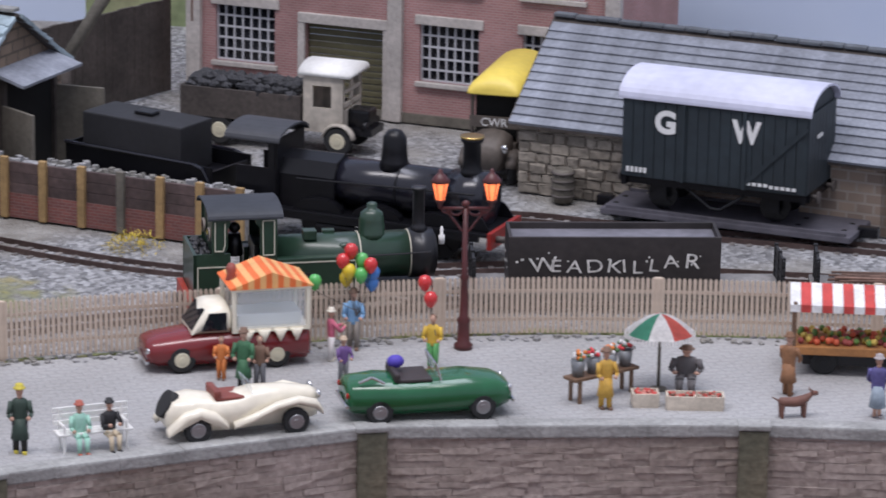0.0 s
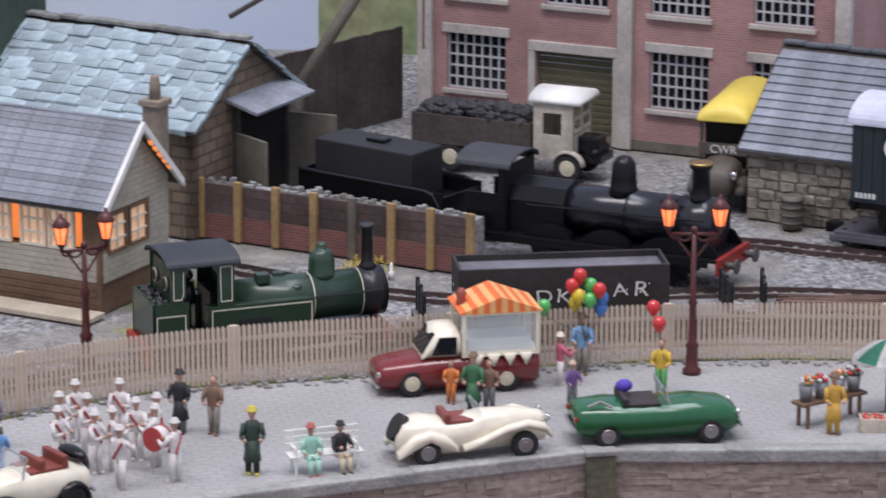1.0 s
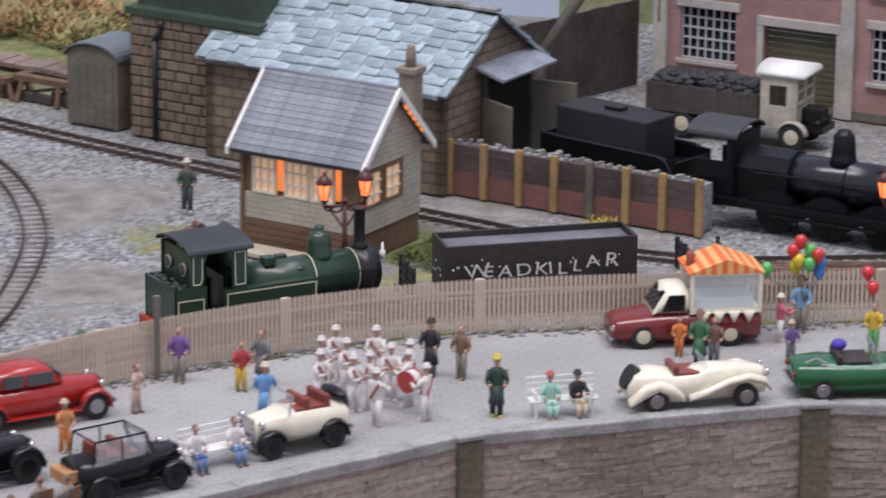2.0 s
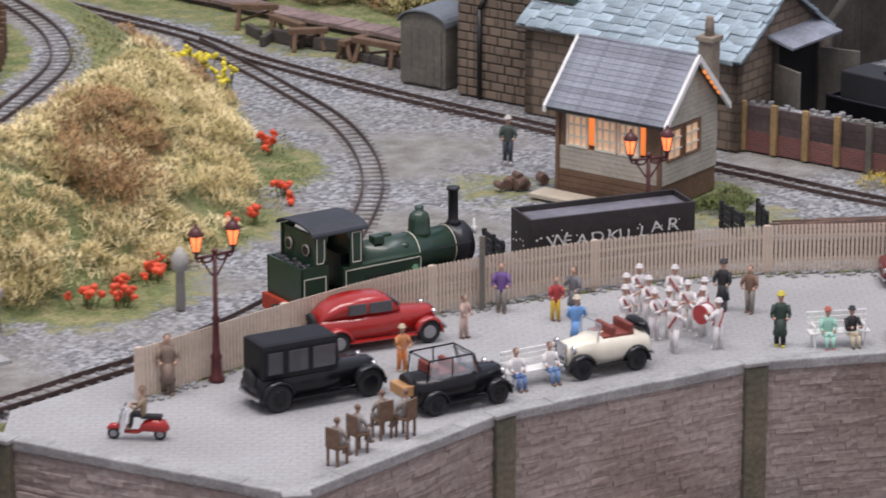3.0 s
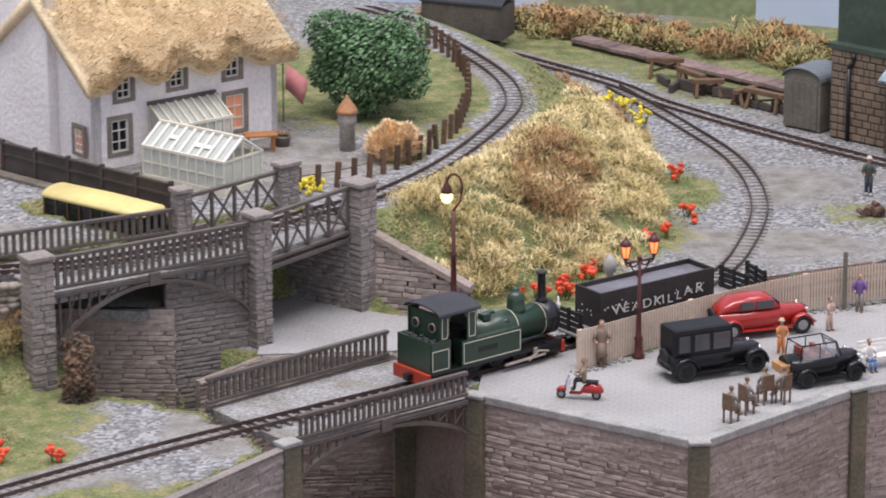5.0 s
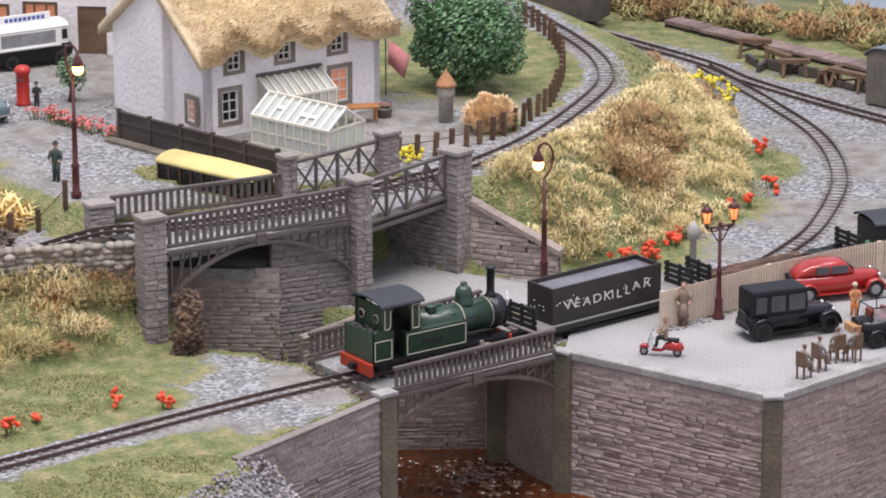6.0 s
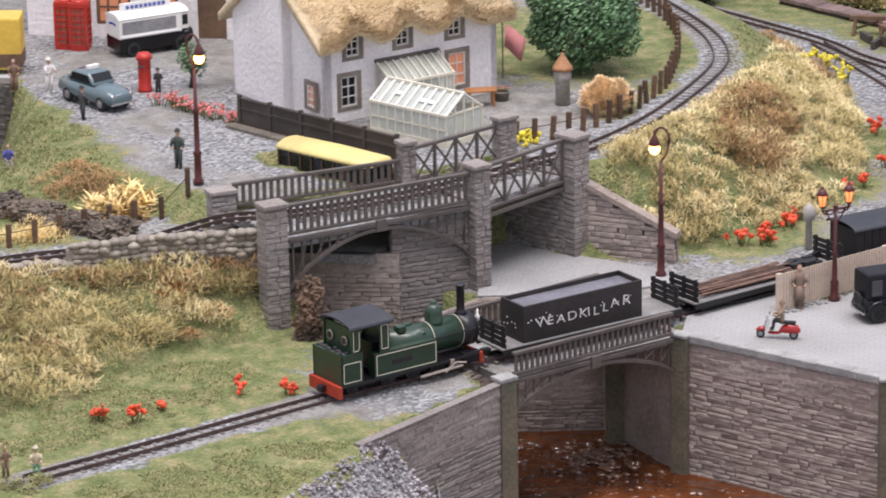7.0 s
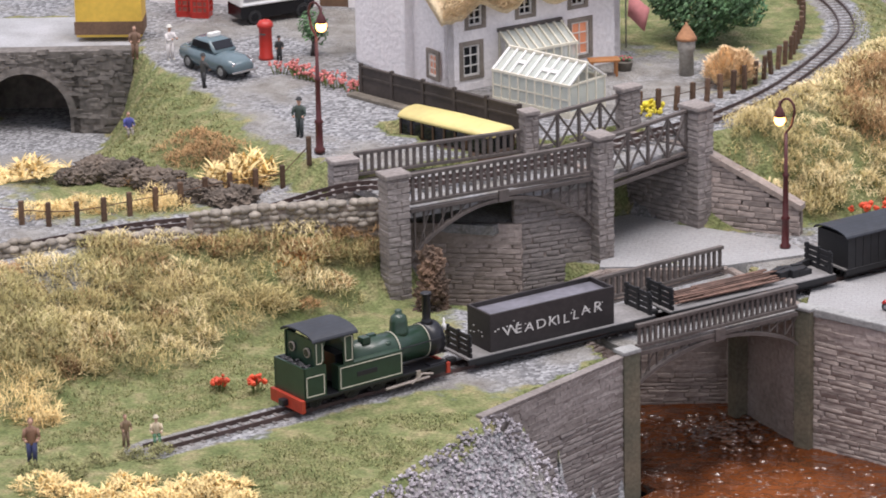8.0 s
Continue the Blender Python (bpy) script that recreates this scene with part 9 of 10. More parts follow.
SKY, ORANGE, GREEN, YELLOW, PINK, TAN, PURPLE, STONE = (0.16, 0.33, 0.62), (0.62, 0.20, 0.05), (0.05, 0.15, 0.07), (0.66, 0.43, 0.05), (0.55, 0.20, 0.25), (0.42, 0.27, 0.16), (0.17, 0.09, 0.27), (0.27, 0.24, 0.21)


def figure(label, x, y, rz, top, legs, hat=None, h=20.0, z=0.0, seated=False, skirt=False, extra=None, sash=None, group="", arms=0.3, coat=False):
    """Small painted figure in one mesh: legs, trunk, arms, head, hat."""
    k = h / 20.0
    bm = bm_new()
    cols = [cloth(top), cloth(legs), cloth(SKIN), cloth(hat or BROWN), cloth(extra or top), cloth(sash or top)]
    hip = 9.0
    if seated:
        for s in (-1, 1):
            cyl(bm, (0, s * 1.1, 5.6), (4.4, s * 1.3, 5.4), 1.1, 0.95, 8, 1)
            cyl(bm, (4.4, s * 1.3, 5.4), (4.9, s * 1.3, 0.6), 0.9, 0.7, 8, 1)
            box(bm, 5.6, s * 1.3, 0, 2.2, 1.1, 0.9, 0.2, 3)
        base = 5.0
    else:
        for s in (-1, 1):
            f = 0.7 * s
            if skirt:
                cyl(bm, (0, s * 0.7, 0.5), (0, s * 0.7, 5), 0.6, 0.7, 7, 2)
            else:
                cyl(bm, (f, s * 1.15, 0.6), (0, s * 1.0, hip + 0.5), 0.85, 1.3, 8, 1)
            box(bm, f + 0.6, s * 1.15, 0, 2.4, 1.2, 0.9, 0.2, 3)
        if skirt or coat:
            turn(bm, 0, 0, [(2.7, 3.6 if skirt else 4.4), (2.3, 7), (1.7, 10.4)], 10, 1 if skirt else 0)
        base = hip - 0.4
    loft(bm, [[(d * math.cos(a) * 0.72, d * math.sin(a) * 1.25, base + zz) for a in np.linspace(0, 2 * math.pi, 10, endpoint=False)] for zz, d in ((0, 1.7), (1.2, 1.75), (4, 1.95), (6, 2.1), (7.2, 1.6), (7.7, 0.8))], 0)
    for s in (-1, 1):
        e = (0.8 + 2.2 * arms, s * 3.2, base + 3.3)
        cyl(bm, (0, s * 2.4, base + 6.7), e, 0.85, 0.7, 7, 0)
        hnd = (1.0 + 5.0 * arms, s * (2.9 - 1.8 * arms), base + 0.9 + 4.6 * arms)
        cyl(bm, e, hnd, 0.7, 0.55, 7, 0)
        ball(bm, *hnd, 0.7, seg=6, mi=2)
    if sash:
        cyl(bm, (1.35, -1.9, base + 6.6), (1.35, 1.7, base + 1.2), 0.42, seg=5, mi=5)
        cyl(bm, (-1.3, -1.9, base + 6.6), (-1.3, 1.7, base + 1.2), 0.42, seg=5, mi=5)
    cyl(bm, (0, 0, base + 7.4), (0, 0, base + 8.6), 0.75, seg=7, mi=2)
    ball(bm, 0.15, 0, base + 9.7, 1.25, 1, 0.9, 1.15, 9, 2)
    if hat:
        turn(bm, 0, 0, [(1.75, base + 10.4), (1.75, base + 10.65), (1.25, base + 10.8), (1.15, base + 11.7), (0.4, base + 12.0)], 12, 3)
    else:
        ball(bm, -0.2, 0, base + 10.15, 1.28, 1, 1, 0.95, 8, 3)
    bmesh.ops.scale(bm, vec=(k, k, k), verts=bm.verts)
    ob = part("model_figure", bm, cols, None, m=at(x, y, z, rz))
    return tagged(ob, label, "figurine", group)


# brass band in white with red sashes
for x, y, rz in ((-187, 1484, -40), (-186, 1512, -60), (-175, 1481, -30), (-165, 1467, 60), (-164, 1495, -80), (-157, 1489, 170), (-149, 1475, 160), (-172, 1514, -90), (-180, 1498, -50), (-170, 1485, 20), (-158, 1500, 200), (-189, 1499, -20)):
    figure("white uniformed band figure with red sash", x, y, rz, WHITE, WHITE, (0.66, 0.62, 0.60), 20.5, sash=RED, group="brass band", arms=0.75)
drum = thing("bass_drum", at(-152, 1480, 4, 150), "white bass drum with red hoops", "drum")
bm = bm_new()
cyl(bm, (4, -2.2, 8), (4, 2.2, 8), 3.6, seg=20)
part("shell", bm, cloth(WHITE), drum)
for y in (-2.3, 2.3):
    bm = bm_new()
    cyl(bm, (4, y - 0.3, 8), (4, y + 0.3, 8), 3.9, seg=20)
    part("hoop", bm, cloth(RED), drum)
figure("dark suited figure in a top hat by the fence", -154, 1524, -100, BLACK, GREY, BLACK, 21, coat=True)
figure("brown coated figure leaning on a stick", -143, 1523, -100, BROWN, STONE, None, 20)
figure("tall dark coated figure with yellow hat", -126, 1484, -80, (0.035, 0.06, 0.045), BLACK, (0.6, 0.5, 0.06), 22, coat=True)
figure("figure in a pale blue robe", -203, 1466, 100, SKY, SKY, (0.62, 0.55, 0.42), 21, skirt=True)
figure("figure in patchwork red and yellow", -217, 1497, -60, RED, YELLOW, None, 18.5)
figure("dark jacketed figure by the fence", -211, 1505, -110, GREY, BLACK, None, 20.5, coat=True)
figure("figure in purple and grey by a post", -240, 1503, -80, PURPLE, STONE, None, 21)
figure("figure in pale flesh-pink clothes", -248, 1468, -20, (0.52, 0.36, 0.30), (0.52, 0.38, 0.32), None, 18)
figure("figure in orange beside the taxi", -263, 1424, -50, (0.6, 0.25, 0.1), ORANGE, (0.55, 0.45, 0.3), 18.5)
figure("figure in green and red by the fence", -273, 1494, -70, GREEN, RED, GREEN, 20)
figure("old brown sculpted figure at the fence end", -343, 1380, -70, (0.24, 0.17, 0.13), (0.2, 0.14, 0.11), None, 24, coat=True)
figure("brown clad scooter rider", -338, 1330, 188, (0.28, 0.2, 0.13), BLACK, BROWN, 19, z=4.6, seated=True, arms=0.7)
# figures on and round the promenade's near end
for x, y, rz, c in ((-263, 1318, 60, STONE), (-259, 1333, 50, (0.3, 0.27, 0.25)), (-254, 1350, 140, (0.26, 0.22, 0.18)), (-246, 1353, 160, STONE)):
    figure("weathered grey-brown seated figure", x, y, rz, c, STONE, None, 19, seated=True, z=3)
for x, y, rz in ((-263, 1318, 60), (-259, 1333, 50), (-254, 1350, 140), (-246, 1353, 160)):
    c = thing("wooden_chair", at(x, y, 0, rz), "small dark wooden chair on the promenade", "chair", "promenade chairs")
    bm = bm_new()
    box(bm, 0, 0, 7, 6, 6, 0.8)
    part("seat", bm, M_BROWNWOOD, c)
    bm = bm_new()
    box(bm, -2.8, 0, 7.8, 0.7, 6, 7)
    part("backrest", bm, M_BROWNWOOD, c)
    for a in (-2.4, 2.4):
        for b in (-2.4, 2.4):
            bm = bm_new()
            box(bm, a, b, 0, 0.8, 0.8, 7)
            part("leg", bm, M_BROWNWOOD, c)


def bench(x, y, rz, label, material, ln=24):
    t = thing("bench", at(x, y, 0, rz), label, "bench", "promenade benches")
    for k in range(3):
        bm = bm_new()
        box(bm, 0, -2.4 + k * 2.1, 5.6, ln, 1.8, 0.7, bev=0.15)
        part("seat_slat", bm, material, t)
    for k in range(3):
        bm = bm_new()
        box(bm, 0, 3.0 + k * 0.3, 7.6 + k * 2.0, ln, 0.7, 1.5, bev=0.15)
        part("back_slat", bm, material, t)
    for sx in (-ln / 2 + 2, ln / 2 - 2):
        bm = bm_new()
        tube(bm, [(sx, -2.8, 0), (sx, -2.6, 8.6), (sx, 3, 8.4)], 0.45, 6)
        tube(bm, [(sx, 2.6, 0), (sx, 3.4, 13)], 0.45, 6)
        part("end_frame", bm, material, t)
    return t


bench(-104, 1490, 22, "white slatted bench on the promenade", M_WHITE)
figure("seated figure in a mint green dress", -108, 1487, -68, (0.36, 0.62, 0.50), (0.36, 0.62, 0.50), (0.45, 0.12, 0.08), 19.5, seated=True)
figure("seated figure in black and cream", -99, 1490, -60, BLACK, (0.6, 0.5, 0.35), BLACK, 19.5, seated=True, arms=0.7)
bench(-212, 1421, 42, "white slatted bench by the sea wall", M_WHITE)
figure("seated figure in white shirt and blue jeans", -217, 1414, -48, WHITE, (0.10, 0.17, 0.36), None, 19.5, seated=True)
figure("seated figure in white and pale denim", -206, 1424, -48, WHITE, (0.15, 0.25, 0.45), None, 19.5, seated=True)
figure("dark green coated figure behind the roadster", -61, 1550, -100, GREEN, BLACK, BROWN, 21, coat=True)
figure("small figure in orange with red hair", -69, 1561, -90, ORANGE, ORANGE, None, 15)
figure("figure carrying a basket in brown", -56, 1553, -80, BROWN, GREY, None, 18)
figure("girl figure in pink top and white trousers", -34, 1584, 20, (0.55, 0.13, 0.20), WHITE, (0.72, 0.66, 0.55), 18, arms=0.8)
bs = figure("balloon seller figure in pale blue shirt", -27, 1597, -90, (0.23, 0.42, 0.66), STONE, BROWN, 21)
figure("boy figure in yellow and green holding balloons", 0, 1577, -100, YELLOW, (0.12, 0.38, 0.12), None, 19)
figure("figure in purple by the green car", -29, 1559, -60, PURPLE, GREY, (0.6, 0.45, 0.32), 16)


def balloon(x, y, z, colour, bx, by, bz):
    t = thing("balloon", at(x, y, 0), "round balloon on a thin string", "balloon", "balloons")
    bm = bm_new()
    turn(bm, 0, 0, [(0.3, z - 3.4), (1.2, z - 2.6), (2.2, z - 0.9), (2.3, z + 0.6), (1.5, z + 2), (0.2, z + 2.5)], 14)
    part("skin", bm, colour, t)
    bm = bm_new()
    cyl(bm, (0, 0, z - 3.4), (bx - x, by - y, bz), 0.12, seg=4)
    part("string", bm, M_IRON, t)


B_RED, B_GREEN, B_YEL, B_BLUE = [mat("balloon_skin", c, 0.25, 0.03, 50, 300, 0, coat=0.3) for c in ((0.55, 0.03, 0.03), (0.10, 0.42, 0.10), (0.70, 0.52, 0.03), (0.05, 0.18, 0.50))]
for dx, z, c in ((-1, 34.5, B_RED), (2.6, 31, B_GREEN), (-3.6, 31.4, B_RED), (5.6, 30, B_RED), (-1.6, 28, B_YEL), (2.4, 26.6, B_GREEN), (6.4, 26.6, B_BLUE), (-2.6, 24.6, B_YEL), (6, 23, B_BLUE), (-13, 24, B_GREEN)):
    balloon(-27 + dx, 1597 + random.uniform(-2, 2), z, c, -26, 1595, 12 if dx > -10 else 14)
balloon(-3, 1580, 29, B_RED, 1, 1575, 12), balloon(-1, 1578, 24, B_RED, 1, 1575, 12)

# market pitch with parasol, crates, flower trestle and fruit stall
par = thing("parasol", at(74, 1559, 0), "red white and green parasol with a fringe", "parasol")
par.scale = (0.9, 0.9, 0.84)
bm = bm_new()
cyl(bm, (0, 0, 0), (0, 0, 30), 0.6, seg=8), turn(bm, 0, 0, [(3, 0), (3, 0.8), (0.8, 1.4)], 12)
part("pole", bm, M_GREYWOOD, par)
for k in range(8):
    bm = bm_new()
    a0, a1 = math.pi * (k - 0.5) / 4, math.pi * (k + 0.5) / 4
    prev = None
    for j in range(6):
        u = j / 5
        r, z = 12.6 * u, 31 - 7.6 * u ** 1.7
        pair = [bm.verts.new((r * math.cos(a0), r * math.sin(a0), z)), bm.verts.new((r * math.cos(a1), r * math.sin(a1), z))] if j else [bm.verts.new((0, 0, z))]
        if prev:
            f = bm.faces.new((prev[0], pair[0], pair[1]) if len(prev) == 1 else (prev[0], pair[0], pair[1], prev[1]))
        prev = pair
    r = bmesh.ops.solidify(bm, geom=bm.faces[:], thickness=0.4)
    part("panel", bm, (cloth((0.60, 0.12, 0.09)), cloth((0.78, 0.76, 0.74)), cloth((0.07, 0.30, 0.19)), cloth((0.78, 0.76, 0.74)))[(k + 1) % 4], par)
bm = bm_new()
for k in range(56):
    a = 2 * math.pi * k / 56
    cyl(bm, (12.5 * math.cos(a), 12.5 * math.sin(a), 23.6), (12.7 * math.cos(a), 12.7 * math.sin(a), 21.8), 0.3, seg=4)
part("fringe", bm, cloth((0.78, 0.76, 0.74)), par)["kind"] = "stuff"
figure("stout grey clad seller seated under the parasol", 83, 1560, -95, (0.11, 0.10, 0.10), (0.13, 0.12, 0.12), BROWN, 18, seated=True).scale = (1.3, 1.7, 1)
figure("figure in a mustard yellow coat", 56, 1538, -70, (0.60, 0.36, 0.06), (0.60, 0.36, 0.06), BROWN, 20.5, coat=True)


def crate(x, y, rz, ln, fruit, label):
    t = thing("fruit_crate", at(x, y, 0, rz), label, "crate", "fruit crates")
    bm = bm_new()
    for yy in (-3.2, 3.2):
        box(bm, 0, yy, 0.6, ln, 0.7, 4)
    for xx in (-ln / 2, 0, ln / 2) if ln > 10 else (-ln / 2, ln / 2):
        box(bm, xx, 0, 0.6, 0.7, 7, 4)
    box(bm, 0, 0, 0, ln, 7, 1)
    part("box", bm, cloth((0.60, 0.52, 0.42)), t)
    bm = bm_new()
    for k in range(int(ln * 4)):
        ball(bm, random.uniform(-ln / 2 + 0.8, ln / 2 - 0.8), random.uniform(-2.6, 2.6), 4 + random.uniform(-0.3, 0.5), 0.7, seg=5, mi=random.randrange(2))
    part("fruit", bm, fruit, t)["kind"] = "stuff"


crate(69, 1543, 3, 8, (cloth((0.55, 0.06, 0.05)), cloth((0.6, 0.25, 0.2))), "pale wooden crate of red fruit")
crate(85, 1541, 0, 18, (cloth((0.45, 0.08, 0.06)), cloth((0.35, 0.28, 0.22))), "pale wooden crates of mixed produce")
tr = thing("trestle_table", at(55, 1551, 0, 38) @ Matrix.Diagonal((0.9, 0.9, 0.85, 1)), "low wooden trestle set with flower buckets", "table")
bm = bm_new()
box(bm, 0, 0, 9, 30, 7, 1.2, bev=0.2)
part("tabletop", bm, M_BROWNWOOD, tr)
for a in (-12, 12):
    for b in (-2.6, 2.6):
        bm = bm_new()
        box(bm, a, b, 0, 1.1, 1.1, 9)
        part("leg", bm, M_BROWNWOOD, tr)
for k, x in enumerate((-11, -4, 4, 11)):
    b = thing("flower_bucket", at(55, 1551, 0, 38) @ at(x * 0.9, 0, 8.7) @ Matrix.Diagonal((0.85, 0.85, 0.85, 1)), "grey metal bucket of mixed flowers", "bucket", "flower buckets")
    bm = bm_new()
    turn(bm, 0, 0, [(2.2, 0), (3.0, 6.4), (2.6, 6.4), (2.4, 5.6)], 14)
    part("pail", bm, mat("zinc", (0.25, 0.26, 0.27), 0.5, 0.1, 80, 400, 0.05, metal=0.5) if k == 0 else bpy.data.materials["zinc"], b)
    bm = bm_new()
    for j in range(16):
        ball(bm, random.gauss(0, 1.4), random.gauss(0, 1.4), 7 + random.random() * 2.4, 0.9, seg=5, mi=j % 3)
    part("bloom", bm, (cloth((0.62, 0.05, 0.06)) if k % 2 else cloth((0.65, 0.2, 0.04)), M_LEAF, cloth((0.65, 0.63, 0.62))), b)["kind"] = "stuff"
st = thing("market_stall", at(148, 1586, 0, -4), "fruit stall cart with a red and white striped awning", "market stall")
st.scale.z = 0.94
for k in range(17):
    bm = bm_new()
    box(bm, -28 + k * 3.5, -2, 26.6, 3.4, 19, 0.8, rot=Matrix.Rotation(radians(7), 4, "X"))
    box(bm, -28 + k * 3.5, -11.5, 23.6, 3.4, 0.6, 2.6)
    part("awning_stripe", bm, cloth((0.55, 0.06, 0.05)) if k % 2 else cloth((0.80, 0.79, 0.78)), st)
for x in (-28, 28):
    for y in (-11, 8):
        bm = bm_new()
        box(bm, x, y, 0, 1.2, 1.2, 27)
        part("post", bm, M_BROWNWOOD, st)
bm = bm_new()
box(bm, 0, -2, 8, 56, 20, 3, bev=0.3)
part("counter", bm, cloth((0.36, 0.16, 0.05)), st)
bm = bm_new()
for k in range(150):
    ball(bm, random.uniform(-26, 26), random.uniform(-10, 6), 11.6 + random.random() * 1.4, 1.2, seg=6, mi=int((k * 7) % 4))
part("produce", bm, (cloth((0.55, 0.1, 0.04)), cloth((0.10, 0.2, 0.04)), cloth((0.55, 0.4, 0.08)), cloth((0.3, 0.06, 0.05))), st)["kind"] = "stuff"
bm = bm_new()
box(bm, 0, -1, 3, 50, 12, 5)
part("undercarriage", bm, M_WAGONBLACK, st)
for x in (-18, 18):
    for y in (-8, 6):
        wheel(st, x, y, 4.6, 2, M_TYRE)
figure("figure in a long brown coat at the stall", 116, 1556, 60, (0.27, 0.13, 0.06), (0.27, 0.13, 0.06), (0.2, 0.1, 0.05), 21, coat=True)
figure("figure in a purple jacket and grey skirt", 143, 1534, 80, (0.10, 0.09, 0.25), (0.30, 0.36, 0.42), (0.4, 0.36, 0.36), 21, skirt=True)
dog = thing("dog", at(116, 1533, 0, 15) @ Matrix.Diagonal((0.85, 0.9, 0.8, 1)), "reddish brown model dog standing by the stall", "animal")
bm = bm_new()
loft(bm, [[(x, w * math.cos(a), z + h * math.sin(a)) for a in np.linspace(0, 2 * math.pi, 9, endpoint=False)] for x, w, z, h in ((-6, 0.6, 7, 0.7), (-5, 1.8, 6.8, 1.9), (0, 2, 6.4, 2), (4, 2.1, 6.8, 2.3), (6, 1.3, 8.2, 1.6), (7.4, 1.1, 9.6, 1.2), (9.6, 0.7, 9.6, 0.8))])
for x in (-4.6, 4.2):
    for y in (-1.2, 1.2):
        cyl(bm, (x, y, 0), (x, y, 6), 0.55, 0.9, 6)
cyl(bm, (-5.8, 0, 7.4), (-8.6, 0, 9), 0.4, 0.2, 5)
for y in (-0.9, 0.9):
    cyl(bm, (7.0, y, 10.4), (6.6, y * 1.5, 12), 0.5, 0.1, 5)
part("coat", bm, cloth((0.16, 0.07, 0.05)), dog)

# figures up in the village and by the near track
figure("constable figure in dark green on the road", -694, 1374, -80, (0.05, 0.07, 0.06), (0.04, 0.05, 0.05), BLACK, 22, z=UP - 1)
figure("dark figure beside the police car", -787, 1446, 60, (0.06, 0.06, 0.06), BLACK, BLACK, 20, z=UP - 1)
figure("white clad figure waving by the lamp", -832, 1494, -30, WHITE, WHITE, (0.7, 0.68, 0.62), 21, z=UP - 1, arms=0.8)
figure("dark figure next to the pillar box", -770, 1512, -60, (0.03, 0.03, 0.03), BLACK, BLACK, 15, z=UP - 1)
figure("figure in a blue jacket sitting on the bank", -803, 1382, -50, (0.07, 0.08, 0.28), STONE, None, 18, z=land(-803, 1382) - 2, seated=True)
figure("brown coated figure on the village wall", -853, 1490, -60, (0.2, 0.12, 0.08), BROWN, None, 20, z=UP - 1)
figure("brown jacketed figure by the near bank", -659, 996, -60, (0.25, 0.14, 0.09), NAVY, None, 23, z=land(-659, 996))
figure("figure in a straw hat and green skirt", -616, 1038, -60, (0.6, 0.5, 0.35), (0.08, 0.18, 0.10), (0.62, 0.55, 0.42), 17, z=land(-616, 1038), seated=True)
figure("brown stooping figure by the track end", -628, 1030, -40, (0.22, 0.15, 0.09), (0.2, 0.14, 0.09), None, 16, z=land(-628, 1030))
figure("workman figure in dark overalls with a cap", -279, 1717, -80, (0.07, 0.09, 0.08), (0.05, 0.06, 0.08), (0.6, 0.55, 0.5), 22)
junk = thing("scrap_pile", at(-266, 1682, 0), "rusty scrap and drums by the signal box", "scrap")
for k in range(8):
    bm = bm_new()
    x, y = random.gauss(0, 6), random.gauss(0, 5)
    cyl(bm, (x, y, 2.2), (x + random.uniform(-4, 4), y + 4, 2.4), random.uniform(1.6, 2.6), seg=12)
    part("drum", bm, M_RUST, junk)

# small lamp past the fence, red boat below the wall, signs and stumps
bl = thing("bollard_lamp", at(-366, 1480, 0), "white topped water crane post behind the fence", "post")
bm = bm_new()
turn(bm, 0, 0, [(2.0, 0), (1.8, 16), (3.4, 17), (3.6, 22), (2.2, 24), (0.6, 26)], 14)
part("post", bm, cloth((0.42, 0.40, 0.37)), bl)
fp_ = thing("fence_stay", at(-248, 1504, 0), "grey timber post against the fence", "post")
bm = bm_new()
box(bm, 0, 0, 0, 2.2, 1.6, 31, bev=0.2)
part("upright", bm, M_GREYWOOD, fp_)
boat = thing("rowing_boat", at(-150, 1409, -75, 42), "moored rowing boat with a red gunwale", "boat")
bm = bm_new()
secs = []
for k in range(13):
    u = -1 + k / 6
    w = 17 * math.sqrt(max(0.001, 1 - abs(u) ** 2.3))
    x = 48 * u
    secs.append([(x, -w, 16 + 3 * u * u), (x, -w * 0.9, 8), (x, -w * 0.4, 1), (x, w * 0.4, 1), (x, w * 0.9, 8), (x, w, 16 + 3 * u * u), (x, w * 0.85, 15 + 3 * u * u), (x, w * 0.3, 3), (x, -w * 0.3, 3), (x, -w * 0.85, 15 + 3 * u * u)])
loft(bm, secs)
part("hull", bm, cloth((0.55, 0.50, 0.44)), boat)
for s in (-1, 1):
    bm = bm_new()
    tube(bm, [(48 * u, s * 17.4 * math.sqrt(max(0.001, 1 - abs(u) ** 2.3)), 17 + 3 * u * u) for u in np.linspace(-1, 1, 25)], 1.3, 8)
    part("gunwale", bm, cloth((0.60, 0.04, 0.04)), boat)
for x in (-20, 5, 26):
    bm = bm_new()
    box(bm, x, 0, 10, 7, 28, 1.4, bev=0.3)
    part("thwart", bm, cloth((0.36, 0.30, 0.24)), boat)

# crane jib and cable behind the barn
cr = thing("crane", at(-150, 1880, 0), "dark timber crane leaning over the yard", "crane")
bm = bm_new()
cyl(bm, (-4, 0, 30), (38, 30, 96), 2.6, seg=8)
part("jib", bm, M_GREYWOOD, cr)
bm = bm_new()
cyl(bm, (-30, -8, 62), (38, 30, 98), 1.2, seg=6), cyl(bm, (-4, 0, 0), (-4, 0, 34), 3, seg=8)
part("stay", bm, M_DARKWOOD, cr)
bm = bm_new()
tube(bm, [(38, 30, 98), (44, 30, 90), (46, 29, 70), (46, 28, 42)], 0.5, 5)
part("cable", bm, M_RUST, cr)

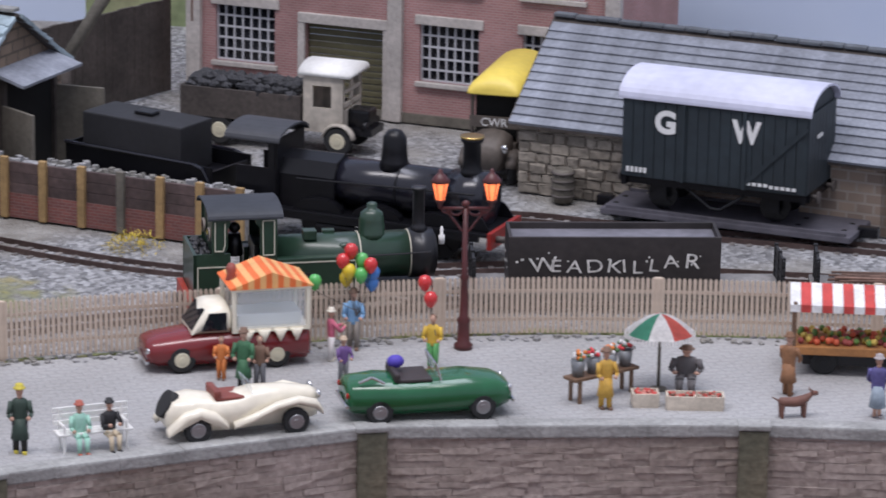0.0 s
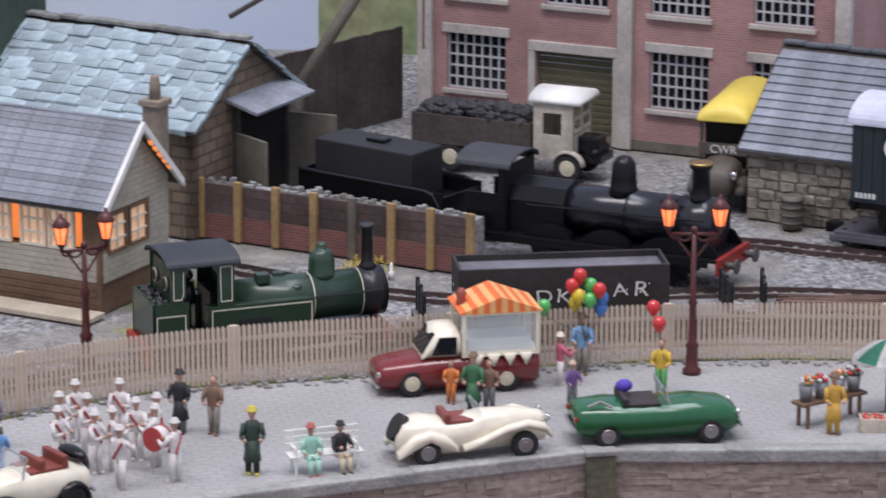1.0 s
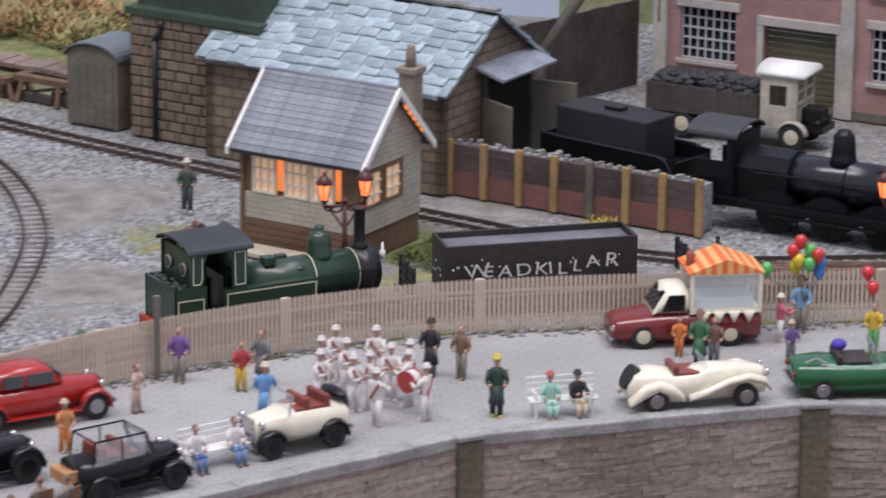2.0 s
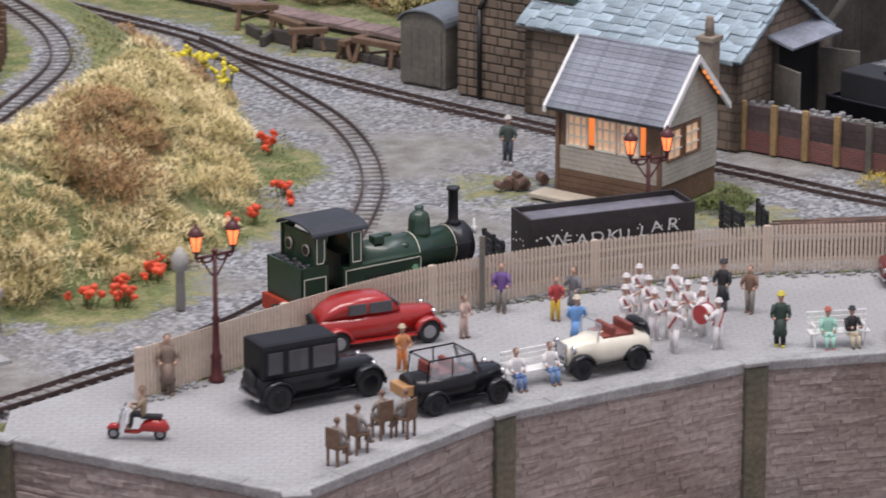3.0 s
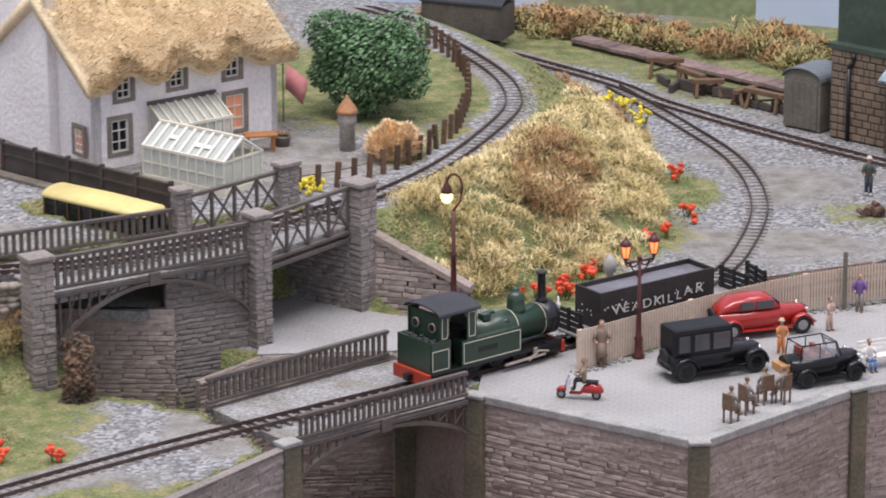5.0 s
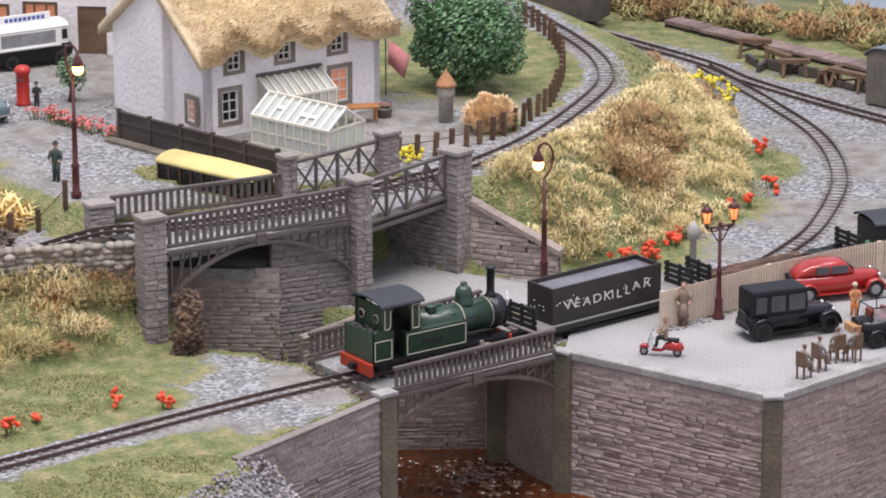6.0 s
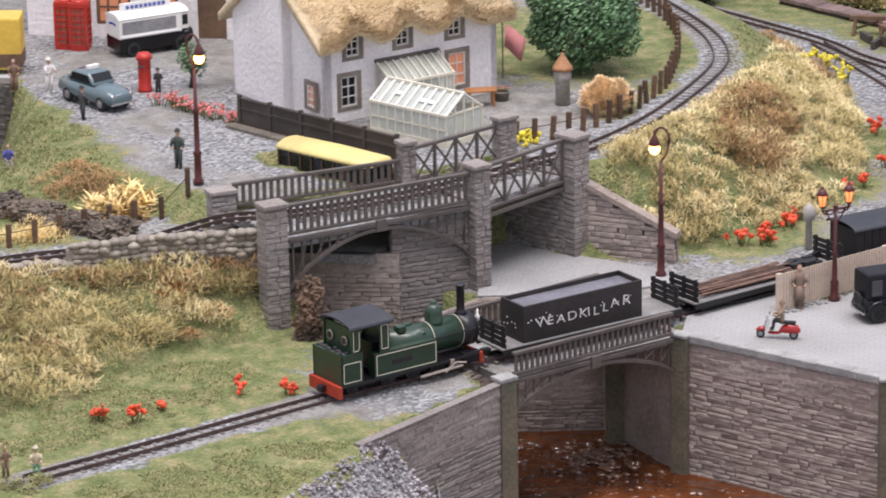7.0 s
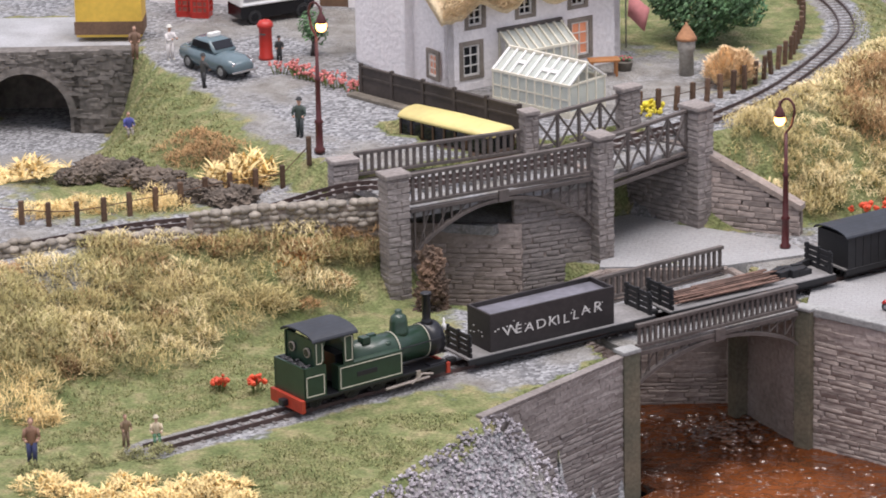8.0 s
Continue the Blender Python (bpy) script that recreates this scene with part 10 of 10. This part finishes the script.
# loading dock and timber stumps by the back track
M_PINKWOOD = mat("pinkish_timber", (0.27, 0.19, 0.175), 0.85, 0.2, 50, 400, 0.3)
dk = thing("loading_dock", at(-531, 2010, 0, -27.4), "long low loading bank of pinkish timber", "dock")
for k in range(22):
    bm = bm_new()
    box(bm, 4.2 + k * 8.2, random.uniform(-0.4, 0.4), 1.5, 7.9, 15, 2.4 + random.uniform(-0.3, 0.3), bev=0.3)
    part("plank", bm, M_PINKWOOD, dk)
bm = bm_new()
box(bm, 90, 0, -1, 180, 12, 2.6)
part("bearer", bm, M_DARKWOOD, dk)


def trestle(x, y, rz, ln, h):
    t = thing("timber_trestle", at(x, y, -0.5, rz), "weathered brown timber trestle by the loading bank", "trestle", "timber trestles")
    bm = bm_new()
    box(bm, 0, 0, h - 3, ln, 4.6, 3, bev=0.4)
    part("beam", bm, M_BROWNWOOD, t)
    for sx in (-1, 1):
        for sy in (-1, 1):
            bm = bm_new()
            cyl(bm, (sx * ln * 0.38, sy * 4.6, 0), (sx * ln * 0.34, sy * 1.4, h - 2.6), 1.3, 1.2, seg=6)
            part("leg", bm, M_BROWNWOOD, t)
    bm = bm_new()
    cyl(bm, (-ln * 0.36, 3, 3), (ln * 0.35, 2, h - 4), 0.8, seg=6)
    part("brace", bm, M_BROWNWOOD, t)


for row in ((-455, 1941, 10, 24, 13), (-432, 1917, -40, 26, 12), (-418, 1904, 20, 20, 11), (-377, 1882, -25, 30, 12), (-392, 1893, 60, 18, 10)):
    trestle(*row)
for k in range(9):
    b = thing("timber_baulk", at(-452 + k * 11 + random.uniform(-3, 3), 1925 - k * 6 + random.uniform(-6, 6), 0, random.uniform(0, 180)), "weathered timber baulk lying on the ground", "timber", "timber baulks")
    bm = bm_new()
    box(bm, 0, 0, -0.5, random.uniform(10, 22), 3, random.uniform(3, 8), bev=0.4)
    part("baulk", bm, M_DARKWOOD, b)
sg = thing("parked_wagon", at(-600, 1990, 0, -5), "grey covered wagon standing by the backscene", "railway wagon")
bm = bm_new()
box(bm, 0, 0, 6, 56, 24, 22)
part("body", bm, M_IRON, sg)
bm = bm_new()
rim = [(13 * math.cos(math.pi * k / 12), 28 + 4 * math.sin(math.pi * k / 12)) for k in range(13)]
prism(bm, rim + [(y, z + 0.8) for y, z in rim[::-1]], -29, 29, "x")
part("roof", bm, M_ROOFBLACK, sg)
for x in (-18, 18):
    for y in (-6, 6):
        rail_wheel(sg, x, y, 4, 4, M_WAGONBLACK)
ye = thing("yellow_railcar", at(-888, 1528, UP - 1, 20), "yellow railcar standing on the village road", "railcar")
bm = bm_new()
box(bm, 0, 0, 3, 40, 22, 32, bev=1.5)
part("body", bm, mat("railcar_yellow", (0.72, 0.48, 0.08), 0.4, 0.08, 50, 300, 0.02), ye)
bm = bm_new()
box(bm, 0, -11.1, 5, 41, 0.6, 8), box(bm, 20.1, 0, 5, 0.6, 18, 8)
part("lower_panel", bm, M_BROWNWOOD, ye)

motions()
